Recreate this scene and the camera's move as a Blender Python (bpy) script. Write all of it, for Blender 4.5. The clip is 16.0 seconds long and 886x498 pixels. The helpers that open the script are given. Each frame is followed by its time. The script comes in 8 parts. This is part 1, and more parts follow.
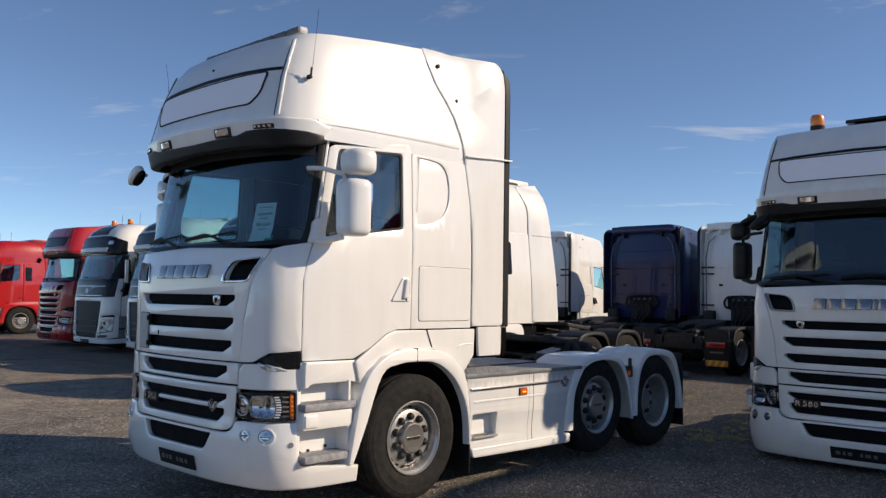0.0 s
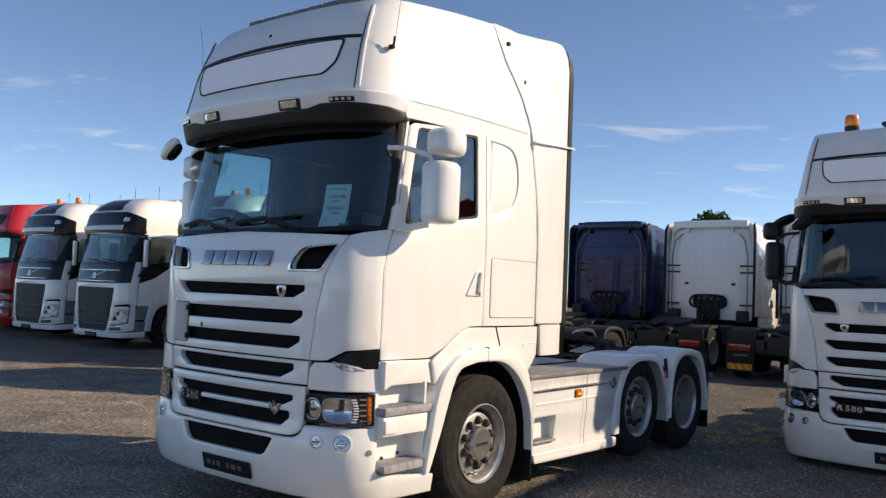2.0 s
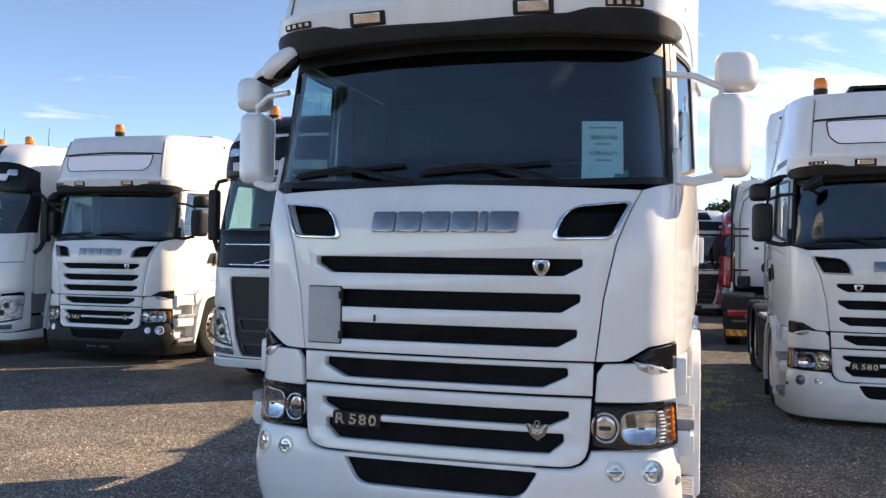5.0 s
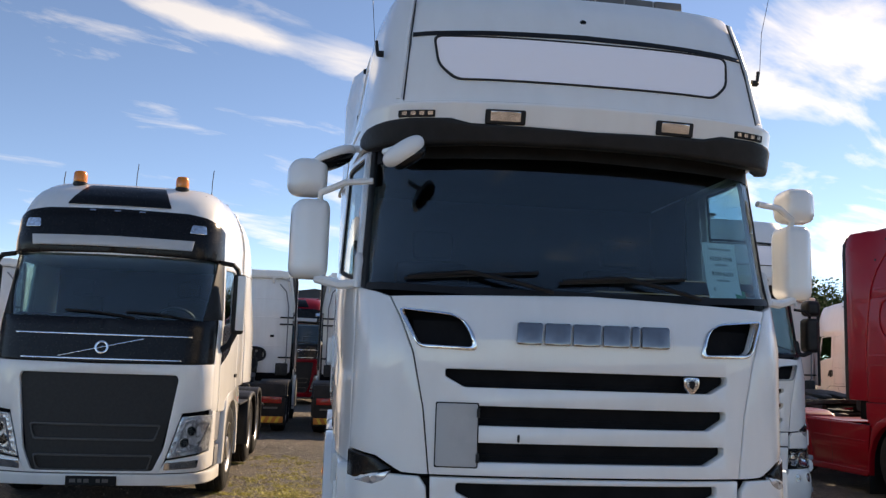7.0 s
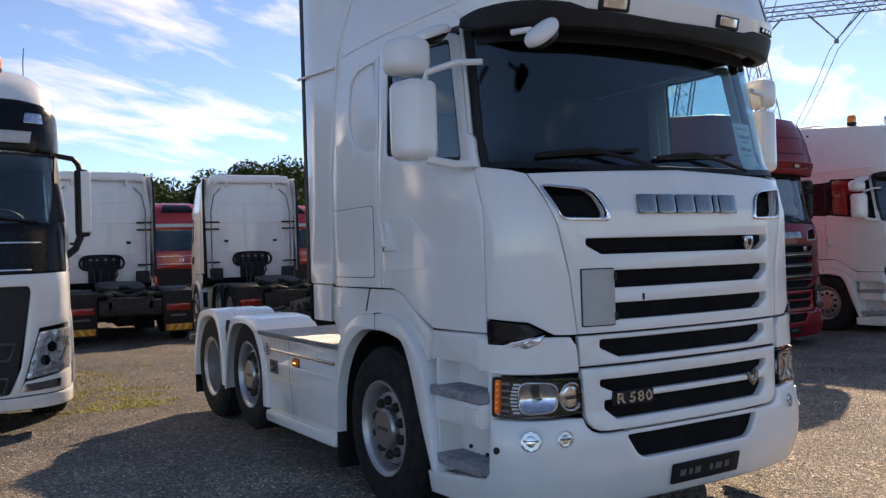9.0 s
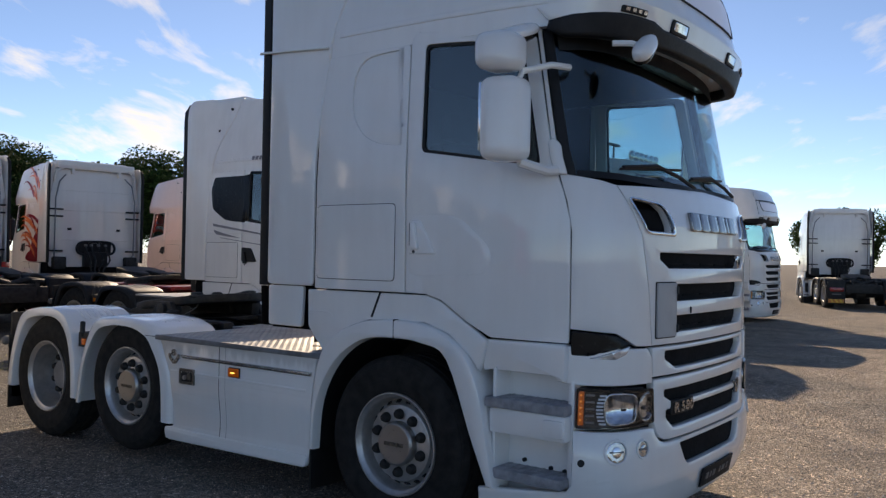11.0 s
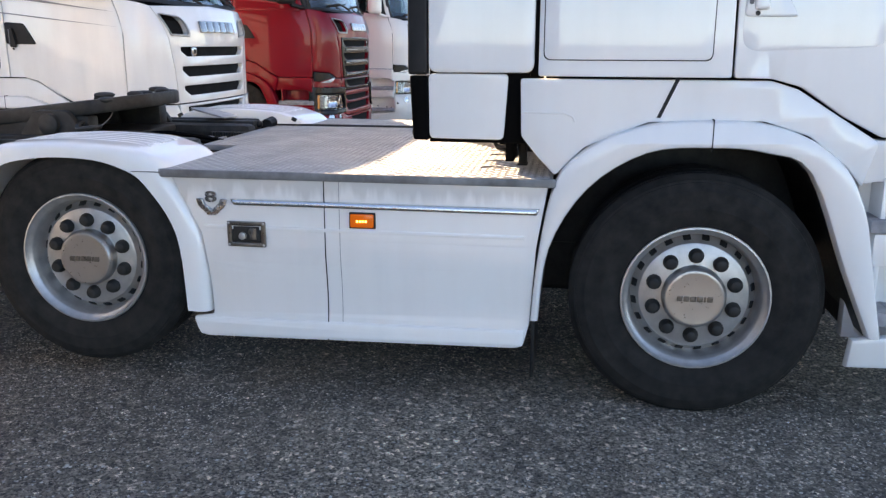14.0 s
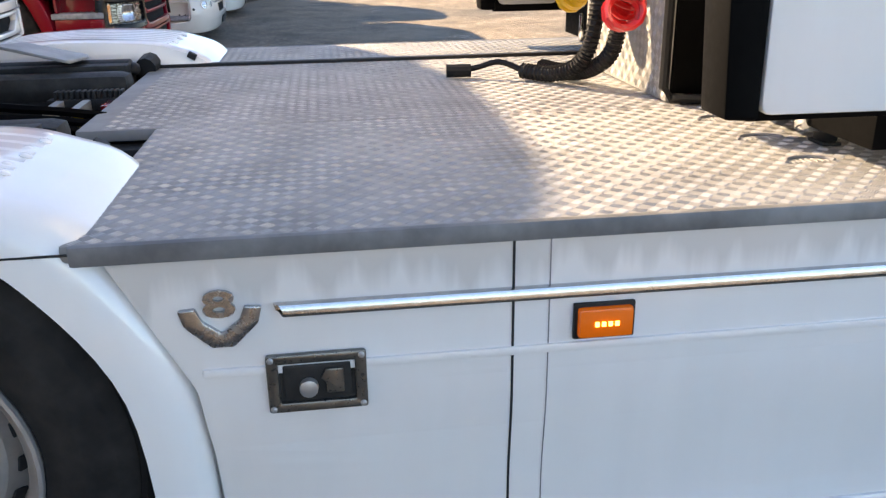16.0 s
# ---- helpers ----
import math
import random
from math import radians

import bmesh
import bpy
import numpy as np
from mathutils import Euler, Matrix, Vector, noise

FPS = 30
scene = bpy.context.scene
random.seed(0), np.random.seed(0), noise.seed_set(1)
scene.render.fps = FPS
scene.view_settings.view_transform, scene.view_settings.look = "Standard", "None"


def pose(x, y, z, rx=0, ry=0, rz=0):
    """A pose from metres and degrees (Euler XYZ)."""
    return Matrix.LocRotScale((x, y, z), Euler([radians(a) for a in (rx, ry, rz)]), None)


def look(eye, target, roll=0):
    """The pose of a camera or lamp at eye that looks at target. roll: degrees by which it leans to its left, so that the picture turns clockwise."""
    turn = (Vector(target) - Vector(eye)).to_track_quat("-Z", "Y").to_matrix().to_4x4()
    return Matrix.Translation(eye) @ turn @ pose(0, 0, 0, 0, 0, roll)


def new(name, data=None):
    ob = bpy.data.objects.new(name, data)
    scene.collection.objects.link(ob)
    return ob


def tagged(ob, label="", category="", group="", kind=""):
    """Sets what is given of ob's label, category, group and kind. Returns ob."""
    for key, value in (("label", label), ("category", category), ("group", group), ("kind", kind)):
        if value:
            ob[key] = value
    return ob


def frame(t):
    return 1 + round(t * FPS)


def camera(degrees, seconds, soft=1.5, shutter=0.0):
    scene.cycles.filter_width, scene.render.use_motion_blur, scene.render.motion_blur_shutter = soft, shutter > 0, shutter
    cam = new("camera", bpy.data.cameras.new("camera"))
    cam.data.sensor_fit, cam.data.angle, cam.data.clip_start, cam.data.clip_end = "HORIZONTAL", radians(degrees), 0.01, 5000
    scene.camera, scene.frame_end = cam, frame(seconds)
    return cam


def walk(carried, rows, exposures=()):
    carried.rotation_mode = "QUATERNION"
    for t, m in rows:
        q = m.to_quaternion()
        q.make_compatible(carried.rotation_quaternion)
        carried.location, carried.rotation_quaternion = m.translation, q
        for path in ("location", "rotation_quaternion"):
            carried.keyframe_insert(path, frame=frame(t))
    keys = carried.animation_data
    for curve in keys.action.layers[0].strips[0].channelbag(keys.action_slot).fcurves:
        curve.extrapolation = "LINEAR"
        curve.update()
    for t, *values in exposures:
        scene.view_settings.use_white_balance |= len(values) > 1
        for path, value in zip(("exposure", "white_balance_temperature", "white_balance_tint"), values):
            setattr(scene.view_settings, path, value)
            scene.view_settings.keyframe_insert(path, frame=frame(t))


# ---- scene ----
cam = camera(55.5, 16.0, 1.35)
METRES, EYE, TILT, LEAN, TURN = 18.353, 1.605, 0.0, 0.0, 43.7
ROWS = [
    (0.0, 0.0, 0.0, 0.0, -0.05, 3.35, -0.93),
    (0.5, -0.0012, 0.0014, -0.0015, 0.36, 2.14, -1.86),
    (1.0, -0.0171, 0.0055, -0.0027, 0.37, 0.23, -1.85),
    (1.5, -0.0369, 0.0131, -0.0017, -1.42, 0.63, -2.23),
    (2.0, -0.0614, 0.0309, -0.0001, -5.26, 2.86, -2.28),
    (2.5, -0.0881, 0.0464, 0.0016, -10.34, 4.75, -0.15),
    (3.0, -0.1136, 0.0682, 0.0037, -13.89, 7.73, 1.75),
    (3.5, -0.1394, 0.0875, 0.0015, -16.98, 5.43, 1.6),
    (4.0, -0.1648, 0.1109, -0.002, -19.8, 1.54, 0.98),
    (6.5, -0.2861, 0.2308, 0.0003, -44.12, 3.01, -2.16),
    (7.0, -0.3082, 0.2549, 0.0025, -51.22, 7.41, -1.94),
    (7.5, -0.3314, 0.2791, 0.0037, -56.88, 8.98, -0.54),
    (8.0, -0.3466, 0.3087, -0.0002, -61.19, 5.27, 1.22),
    (8.5, -0.3643, 0.336, -0.0003, -68.54, 2.27, 1.29),
    (9.0, -0.3748, 0.3662, -0.0034, -74.45, 0.42, 1.8),
    (9.5, -0.3835, 0.3938, -0.0036, -80.24, -2.39, 2.51),
    (12.0, -0.3367, 0.5394, -0.0017, -106.78, -0.5, -0.64),
    (12.5, -0.3156, 0.5646, -0.0039, -110.19, -6.38, 1.32),
    (13.0, -0.2846, 0.5847, -0.0047, -114.54, -10.0, 2.36),
    (13.5, -0.2538, 0.6007, -0.007, -120.06, -12.4, 0.82),
    (14.0, -0.2197, 0.6103, -0.0068, -124.81, -13.78, -0.17),
    (14.5, -0.1852, 0.6173, -0.0059, -130.0, -13.8, -0.15),
    (15.0, -0.15, 0.6147, -0.0081, -133.21, -14.69, 0.29),
    (15.5, -0.1165, 0.6058, -0.0097, -136.93, -17.89, 0.41),
    (16.0, -0.0903, 0.5859, -0.0109, -141.71, -20.57, 0.75),
]
# the clip's camera brightens and warms its picture as it turns to the shaded side
EXPOSURES = [
    (0.0, 0.84, 7500, 10), (1.0, 0.94, 7900, 10), (2.0, 1.15, 8000, 10), (3.5, 1.18, 8000, 11), (4.2, 1.55, 8400, 12), (6.5, 2.02, 8800, 14), (7.0, 1.50, 8900, 13), (7.5, 1.25, 8900, 12), (8.0, 1.08, 8900, 12),
    (9.0, 1.44, 8500, 15), (9.7, 1.5, 8300, 15), (11.8, 0.85, 8300, 13), (12.0, 0.99, 8400, 13), (12.5, 1.84, 8900, 13), (13.0, 2.55, 9500, 15), (13.5, 2.66, 9700, 15),
    (14.0, 2.83, 9800, 15), (14.5, 2.8, 9800, 14), (15.0, 2.77, 9800, 12), (15.5, 2.74, 9800, 12), (16.0, 2.82, 9800, 12),
]
walk(cam, [(t, pose(6.089, -4.794, EYE, TILT, LEAN, TURN) @ pose(METRES * x, METRES * y, METRES * z, 90 + pitch, roll, yaw)) for t, x, y, z, yaw, pitch, roll in ROWS], EXPOSURES)


# ---- light: low sun over the yard, blue sky with thin clouds ----
SUN_AZ, SUN_EL = 51.5, 28.2
sun_way = Vector((math.sin(radians(SUN_AZ)) * math.cos(radians(SUN_EL)), math.cos(radians(SUN_AZ)) * math.cos(radians(SUN_EL)), math.sin(radians(SUN_EL))))
sun = new("sun", bpy.data.lights.new("sun", "SUN"))
sun.data.energy, sun.data.angle, sun.data.color = 2.34, radians(0.6), (1.0, 0.89, 0.77)
sun.matrix_world = look(sun_way * 60, (0, 0, 0))


# cloud bands drawn out by one wind: centre on the cloud deck, bearing, half length, half width, density
STREAKS = [
    (0.44, 2.35, 33, 0.40, 0.15, 0.27), (0.61, 3.45, 36, 0.75, 0.60, 0.19), (-0.30, 1.91, 37, 0.22, 0.07, 0.22), (-0.60, 2.12, -14, 0.17, 0.07, 0.12), (0.01, 2.06, 41, 0.12, 0.09, 0.18),
    (1.13, 1.81, 23, 0.40, 0.36, 0.18), (0.17, 3.33, 61, 0.40, 0.34, 0.12), (-1.17, 1.41, 37, 0.30, 0.06, 0.19), (-0.43, 1.85, 33, 0.34, 0.06, 0.18), (-0.90, 1.79, 30, 0.14, 0.08, 0.15),
    (-0.35, 3.80, 24, 0.45, 0.33, 0.11), (-1.34, 2.88, 17, 0.32, 0.08, 0.13), (-3.60, 1.47, 46, 0.45, 0.42, 0.08), (2.46, 3.23, 26, 0.60, 0.70, 0.16), (2.24, 2.10, -16, 0.36, 0.28, 0.11),
]


def make_sky():
    w = bpy.data.worlds.new("sky")
    w.use_nodes = True
    scene.world = w
    nt = w.node_tree
    nt.nodes.clear()
    N, L = nt.nodes.new, nt.links.new
    out, bg = N("ShaderNodeOutputWorld"), N("ShaderNodeBackground")
    sky = N("ShaderNodeTexSky")
    sky.sky_type, sky.sun_disc = "NISHITA", False
    sky.sun_elevation, sky.sun_rotation = radians(SUN_EL), radians(SUN_AZ)
    sky.altitude, sky.air_density, sky.dust_density, sky.ozone_density = 50, 0.58, 0.03, 4.8
    bg.inputs["Strength"].default_value = 0.084
    co = N("ShaderNodeTexCoord")
    sep = N("ShaderNodeSeparateXYZ")
    L(co.outputs["Generated"], sep.inputs[0])
    # flatten the dome onto a cloud deck
    lift = N("ShaderNodeMath"); lift.operation = "ADD"; lift.inputs[1].default_value = 0.12
    L(sep.outputs["Z"], lift.inputs[0])
    mx = N("ShaderNodeMath"); mx.operation = "MAXIMUM"; mx.inputs[1].default_value = 0.06
    L(lift.outputs[0], mx.inputs[0])
    dx = N("ShaderNodeMath"); dx.operation = "DIVIDE"; L(sep.outputs["X"], dx.inputs[0]); L(mx.outputs[0], dx.inputs[1])
    dy = N("ShaderNodeMath"); dy.operation = "DIVIDE"; L(sep.outputs["Y"], dy.inputs[0]); L(mx.outputs[0], dy.inputs[1])
    com = N("ShaderNodeCombineXYZ"); L(dx.outputs[0], com.inputs[0]); L(dy.outputs[0], com.inputs[1])
    mp = N("ShaderNodeMapping"); mp.vector_type = "TEXTURE"; mp.inputs["Location"].default_value = (0.7, 2.35, 0); mp.inputs["Rotation"].default_value = (0, 0, radians(34)); mp.inputs["Scale"].default_value = (1.25, 0.55, 1.0)
    L(com.outputs[0], mp.inputs[0])
    big = N("ShaderNodeTexNoise"); big.inputs["Scale"].default_value = 2.3; big.inputs["Detail"].default_value = 8; big.inputs["Roughness"].default_value = 0.58; big.inputs["Distortion"].default_value = 0.35
    L(mp.outputs[0], big.inputs["Vector"])
    # thicker towards the sun's side
    dot = N("ShaderNodeVectorMath"); dot.operation = "DOT_PRODUCT"; dot.inputs[1].default_value = (0.74, 0.66, 0.12)
    L(co.outputs["Generated"], dot.inputs[0])
    near = N("ShaderNodeMath"); near.operation = "MAXIMUM"; near.inputs[1].default_value = 0.0; L(dot.outputs["Value"], near.inputs[0])
    steep = N("ShaderNodeMath"); steep.operation = "POWER"; steep.inputs[1].default_value = 2.5; L(near.outputs[0], steep.inputs[0])
    veil = N("ShaderNodeMath"); veil.operation = "MULTIPLY"; veil.inputs[1].default_value = 0.075; L(steep.outputs[0], veil.inputs[0])
    add = N("ShaderNodeMath"); add.operation = "ADD"; L(big.outputs["Fac"], add.inputs[0]); L(veil.outputs[0], add.inputs[1])
    for cx, cy, bearing, half, wide, dense in STREAKS:
        m = N("ShaderNodeMapping"); m.vector_type = "TEXTURE"
        m.inputs["Location"].default_value, m.inputs["Rotation"].default_value, m.inputs["Scale"].default_value = (cx, cy, 0), (0, 0, radians(bearing)), (half * 1.5, wide * 1.6, 1)
        L(com.outputs[0], m.inputs[0])
        far = N("ShaderNodeVectorMath"); far.operation = "LENGTH"; L(m.outputs[0], far.inputs[0])
        fade = N("ShaderNodeMapRange"); fade.interpolation_type = "SMOOTHSTEP"
        fade.inputs["From Min"].default_value, fade.inputs["From Max"].default_value, fade.inputs["To Min"].default_value, fade.inputs["To Max"].default_value = 0.0, 1.0, dense, 0.0
        L(far.outputs["Value"], fade.inputs["Value"])
        more = N("ShaderNodeMath"); more.operation = "ADD"; L(add.outputs[0], more.inputs[0]); L(fade.outputs[0], more.inputs[1])
        add = more
    ramp = N("ShaderNodeValToRGB")
    ramp.color_ramp.elements[0].position, ramp.color_ramp.elements[0].color = 0.60, (0, 0, 0, 1)
    ramp.color_ramp.elements[1].position, ramp.color_ramp.elements[1].color = 0.82, (0.88, 0.88, 0.88, 1)
    L(add.outputs[0], ramp.inputs[0])
    mix = N("ShaderNodeMix"); mix.data_type = "RGBA"
    # thin streaks away from the sun, full clouds towards it
    thick = N("ShaderNodeMath"); thick.operation = "MULTIPLY_ADD"; thick.inputs[1].default_value, thick.inputs[2].default_value = 0.50, 0.48; L(steep.outputs[0], thick.inputs[0])
    cover = N("ShaderNodeMath"); cover.operation = "MULTIPLY"; L(ramp.outputs[0], cover.inputs[0]); L(thick.outputs[0], cover.inputs[1])
    L(cover.outputs[0], mix.inputs["Factor"])
    L(sky.outputs[0], mix.inputs["A"])
    mix.inputs["B"].default_value = (6.0, 6.0, 5.95, 1)
    L(mix.outputs["Result"], bg.inputs["Color"])
    L(bg.outputs[0], out.inputs["Surface"])


make_sky()

# ---- materials ----
def material(name):
    m = bpy.data.materials.new(name)
    m.use_nodes = True
    nt = m.node_tree
    return m, nt, nt.nodes["Principled BSDF"]


def noise_node(nt, scale, detail=4, rough=0.55, coord="Object", stretch=None):
    tc = nt.nodes.new("ShaderNodeTexCoord")
    n = nt.nodes.new("ShaderNodeTexNoise")
    n.inputs["Scale"].default_value, n.inputs["Detail"].default_value, n.inputs["Roughness"].default_value = scale, detail, rough
    if stretch:
        mp = nt.nodes.new("ShaderNodeMapping")
        mp.inputs["Scale"].default_value = stretch
        nt.links.new(tc.outputs[coord], mp.inputs[0])
        nt.links.new(mp.outputs[0], n.inputs["Vector"])
    else:
        nt.links.new(tc.outputs[coord], n.inputs["Vector"])
    return n


def ramp_node(nt, src, a, b, ca, cb):
    r = nt.nodes.new("ShaderNodeValToRGB")
    r.color_ramp.elements[0].position, r.color_ramp.elements[1].position = a, b
    r.color_ramp.elements[0].color, r.color_ramp.elements[1].color = (*ca, 1), (*cb, 1)
    nt.links.new(src, r.inputs[0])
    return r


def bump_node(nt, src, strength, distance, bsdf):
    b = nt.nodes.new("ShaderNodeBump")
    b.inputs["Strength"].default_value, b.inputs["Distance"].default_value = strength, distance
    nt.links.new(src, b.inputs["Height"])
    nt.links.new(b.outputs[0], bsdf.inputs["Normal"])
    return b


def surface(name, color, rough=0.5, metal=0.0, vary=0.12, scale=6.0, coat=0.0, bump=0.0, bump_scale=200.0, dirt=None, spec=0.5):
    """One real surface: base colour with soft stains, uneven gloss and fine relief."""
    m, nt, b = material(name)
    n = noise_node(nt, scale)
    dark = tuple(c * (1 - vary) for c in color)
    light = tuple(min(1.0, c * (1 + vary * 0.5)) for c in color)
    r = ramp_node(nt, n.outputs["Fac"], 0.35, 0.65, dark if not dirt else dirt, light if not dirt else color)
    nt.links.new(r.outputs[0], b.inputs["Base Color"])
    n2 = noise_node(nt, scale * 7, 3)
    rr = ramp_node(nt, n2.outputs["Fac"], 0.3, 0.7, (max(rough - 0.05, 0.02),) * 3, (min(rough + 0.07, 1),) * 3)
    nt.links.new(rr.outputs[0], b.inputs["Roughness"])
    b.inputs["Metallic"].default_value = metal
    b.inputs["Specular IOR Level"].default_value = spec
    b.inputs["Coat Weight"].default_value = coat
    b.inputs["Coat Roughness"].default_value = 0.06
    if bump:
        n3 = noise_node(nt, bump_scale, 2)
        bump_node(nt, n3.outputs["Fac"], bump, 0.002, b)
    return m


def paint(name, color, rough=0.28, dust=0.05, drip=False, coat=1.0, spec=0.5):
    """Lorry paint: gloss coat, slightly wavy panels, dust and rain streaks."""
    m, nt, b = material(name)
    n = noise_node(nt, 2.2, 6, 0.6)
    st = noise_node(nt, 9.0, 4, 0.5, stretch=(1.0, 1.0, 0.12))
    mul = nt.nodes.new("ShaderNodeMath"); mul.operation = "MULTIPLY"
    nt.links.new(n.outputs["Fac"], mul.inputs[0]); nt.links.new(st.outputs["Fac"], mul.inputs[1])
    r = ramp_node(nt, mul.outputs[0], 0.17, 0.36, color, tuple(c * (1 - dust * 1.1) + 0.012 * dust * k for c, k in zip(color, (14, 12, 9))))
    base = r.outputs[0]
    if drip:
        # grey rain streaks running down from the deck's edge
        run = noise_node(nt, 17.0, 3, 0.5, stretch=(1.0, 1.0, 0.06))
        tc = nt.nodes.new("ShaderNodeTexCoord"); sep = nt.nodes.new("ShaderNodeSeparateXYZ"); nt.links.new(tc.outputs["Object"], sep.inputs[0])
        reach = nt.nodes.new("ShaderNodeMath"); reach.operation = "MULTIPLY_ADD"; reach.inputs[1].default_value = 0.22; nt.links.new(run.outputs["Fac"], reach.inputs[0]); nt.links.new(sep.outputs["Z"], reach.inputs[2])
        wet = ramp_node(nt, reach.outputs[0], 0.955, 1.02, (1.0, 1.0, 1.0), (0.80, 0.795, 0.785))
        mx = nt.nodes.new("ShaderNodeMix"); mx.data_type, mx.blend_type = "RGBA", "MULTIPLY"; mx.inputs["Factor"].default_value = 1.0
        nt.links.new(base, mx.inputs["A"]); nt.links.new(wet.outputs[0], mx.inputs["B"])
        base = mx.outputs["Result"]
    nt.links.new(base, b.inputs["Base Color"])
    rr = ramp_node(nt, n.outputs["Fac"], 0.3, 0.75, (rough,) * 3, (rough + 0.14,) * 3)
    nt.links.new(rr.outputs[0], b.inputs["Roughness"])
    b.inputs["Coat Weight"].default_value, b.inputs["Coat Roughness"].default_value, b.inputs["Specular IOR Level"].default_value = coat, 0.035, spec
    wob = noise_node(nt, 3.2, 2)
    bump_node(nt, wob.outputs["Fac"], 0.2, 0.01, b)
    return m


def glass(name, tint, base=0.04, rough=0.0):
    """A thin pane: tinted and clear straight on, glossier at a slant."""
    m, nt, b = material(name)
    nt.nodes.remove(b)
    out = nt.nodes["Material Output"]
    tr, gl, lw, mx = (nt.nodes.new("ShaderNode" + k) for k in ("BsdfTransparent", "BsdfGlossy", "LayerWeight", "MixShader"))
    tr.inputs["Color"].default_value = (*tint, 1)
    gl.inputs["Roughness"].default_value = rough
    lw.inputs["Blend"].default_value = 0.5
    pw = nt.nodes.new("ShaderNodeMath"); pw.operation = "POWER"; pw.inputs[1].default_value = 4.0
    ma = nt.nodes.new("ShaderNodeMath"); ma.operation = "MULTIPLY_ADD"; ma.inputs[1].default_value, ma.inputs[2].default_value = 0.6, base
    L = nt.links.new
    L(lw.outputs["Facing"], pw.inputs[0]); L(pw.outputs[0], ma.inputs[0]); L(ma.outputs[0], mx.inputs[0])
    L(tr.outputs[0], mx.inputs[1]); L(gl.outputs[0], mx.inputs[2]); L(mx.outputs[0], out.inputs["Surface"])
    return m


def glow(name, color, strength):
    m, nt, b = material(name)
    b.inputs["Base Color"].default_value = (*color, 1)
    b.inputs["Emission Color"].default_value, b.inputs["Emission Strength"].default_value = (*color, 1), strength
    b.inputs["Roughness"].default_value = 0.2
    return m


def tyre_material():
    m, nt, b = material("tyre_rubber")
    n = noise_node(nt, 14, 5)
    r = ramp_node(nt, n.outputs["Fac"], 0.3, 0.75, (0.013, 0.0128, 0.0128), (0.033, 0.031, 0.029))
    nt.links.new(r.outputs[0], b.inputs["Base Color"])
    b.inputs["Roughness"].default_value = 0.85
    b.inputs["Specular IOR Level"].default_value = 0.18
    n2 = noise_node(nt, 160, 2)
    bump_node(nt, n2.outputs["Fac"], 0.25, 0.002, b)
    return m


def brushed(name, color, rough):
    m, nt, b = material(name)
    n = noise_node(nt, 60, 3, 0.6)
    r = ramp_node(nt, n.outputs["Fac"], 0.3, 0.7, tuple(c * 0.84 for c in color), color)
    nt.links.new(r.outputs[0], b.inputs["Base Color"])
    rr = ramp_node(nt, n.outputs["Fac"], 0.25, 0.75, (rough - 0.05,) * 3, (rough + 0.07,) * 3)
    nt.links.new(rr.outputs[0], b.inputs["Roughness"])
    b.inputs["Metallic"].default_value = 1.0
    return m


def facets():
    """Lamp reflector: bright metal pressed into small facets."""
    m, nt, b = material("faceted_reflector")
    tc = nt.nodes.new("ShaderNodeTexCoord")
    v = nt.nodes.new("ShaderNodeTexVoronoi")
    v.inputs["Scale"].default_value = 24
    nt.links.new(tc.outputs["Object"], v.inputs["Vector"])
    sp = nt.nodes.new("ShaderNodeSeparateColor")
    nt.links.new(v.outputs["Color"], sp.inputs[0])
    r = ramp_node(nt, sp.outputs[0], 0.1, 0.9, (0.26, 0.26, 0.27), (0.78, 0.79, 0.81))
    nt.links.new(r.outputs[0], b.inputs["Base Color"])
    b.inputs["Metallic"].default_value, b.inputs["Roughness"].default_value = 0.5, 0.14
    bump_node(nt, v.outputs["Distance"], 0.35, 0.012, b)
    return m


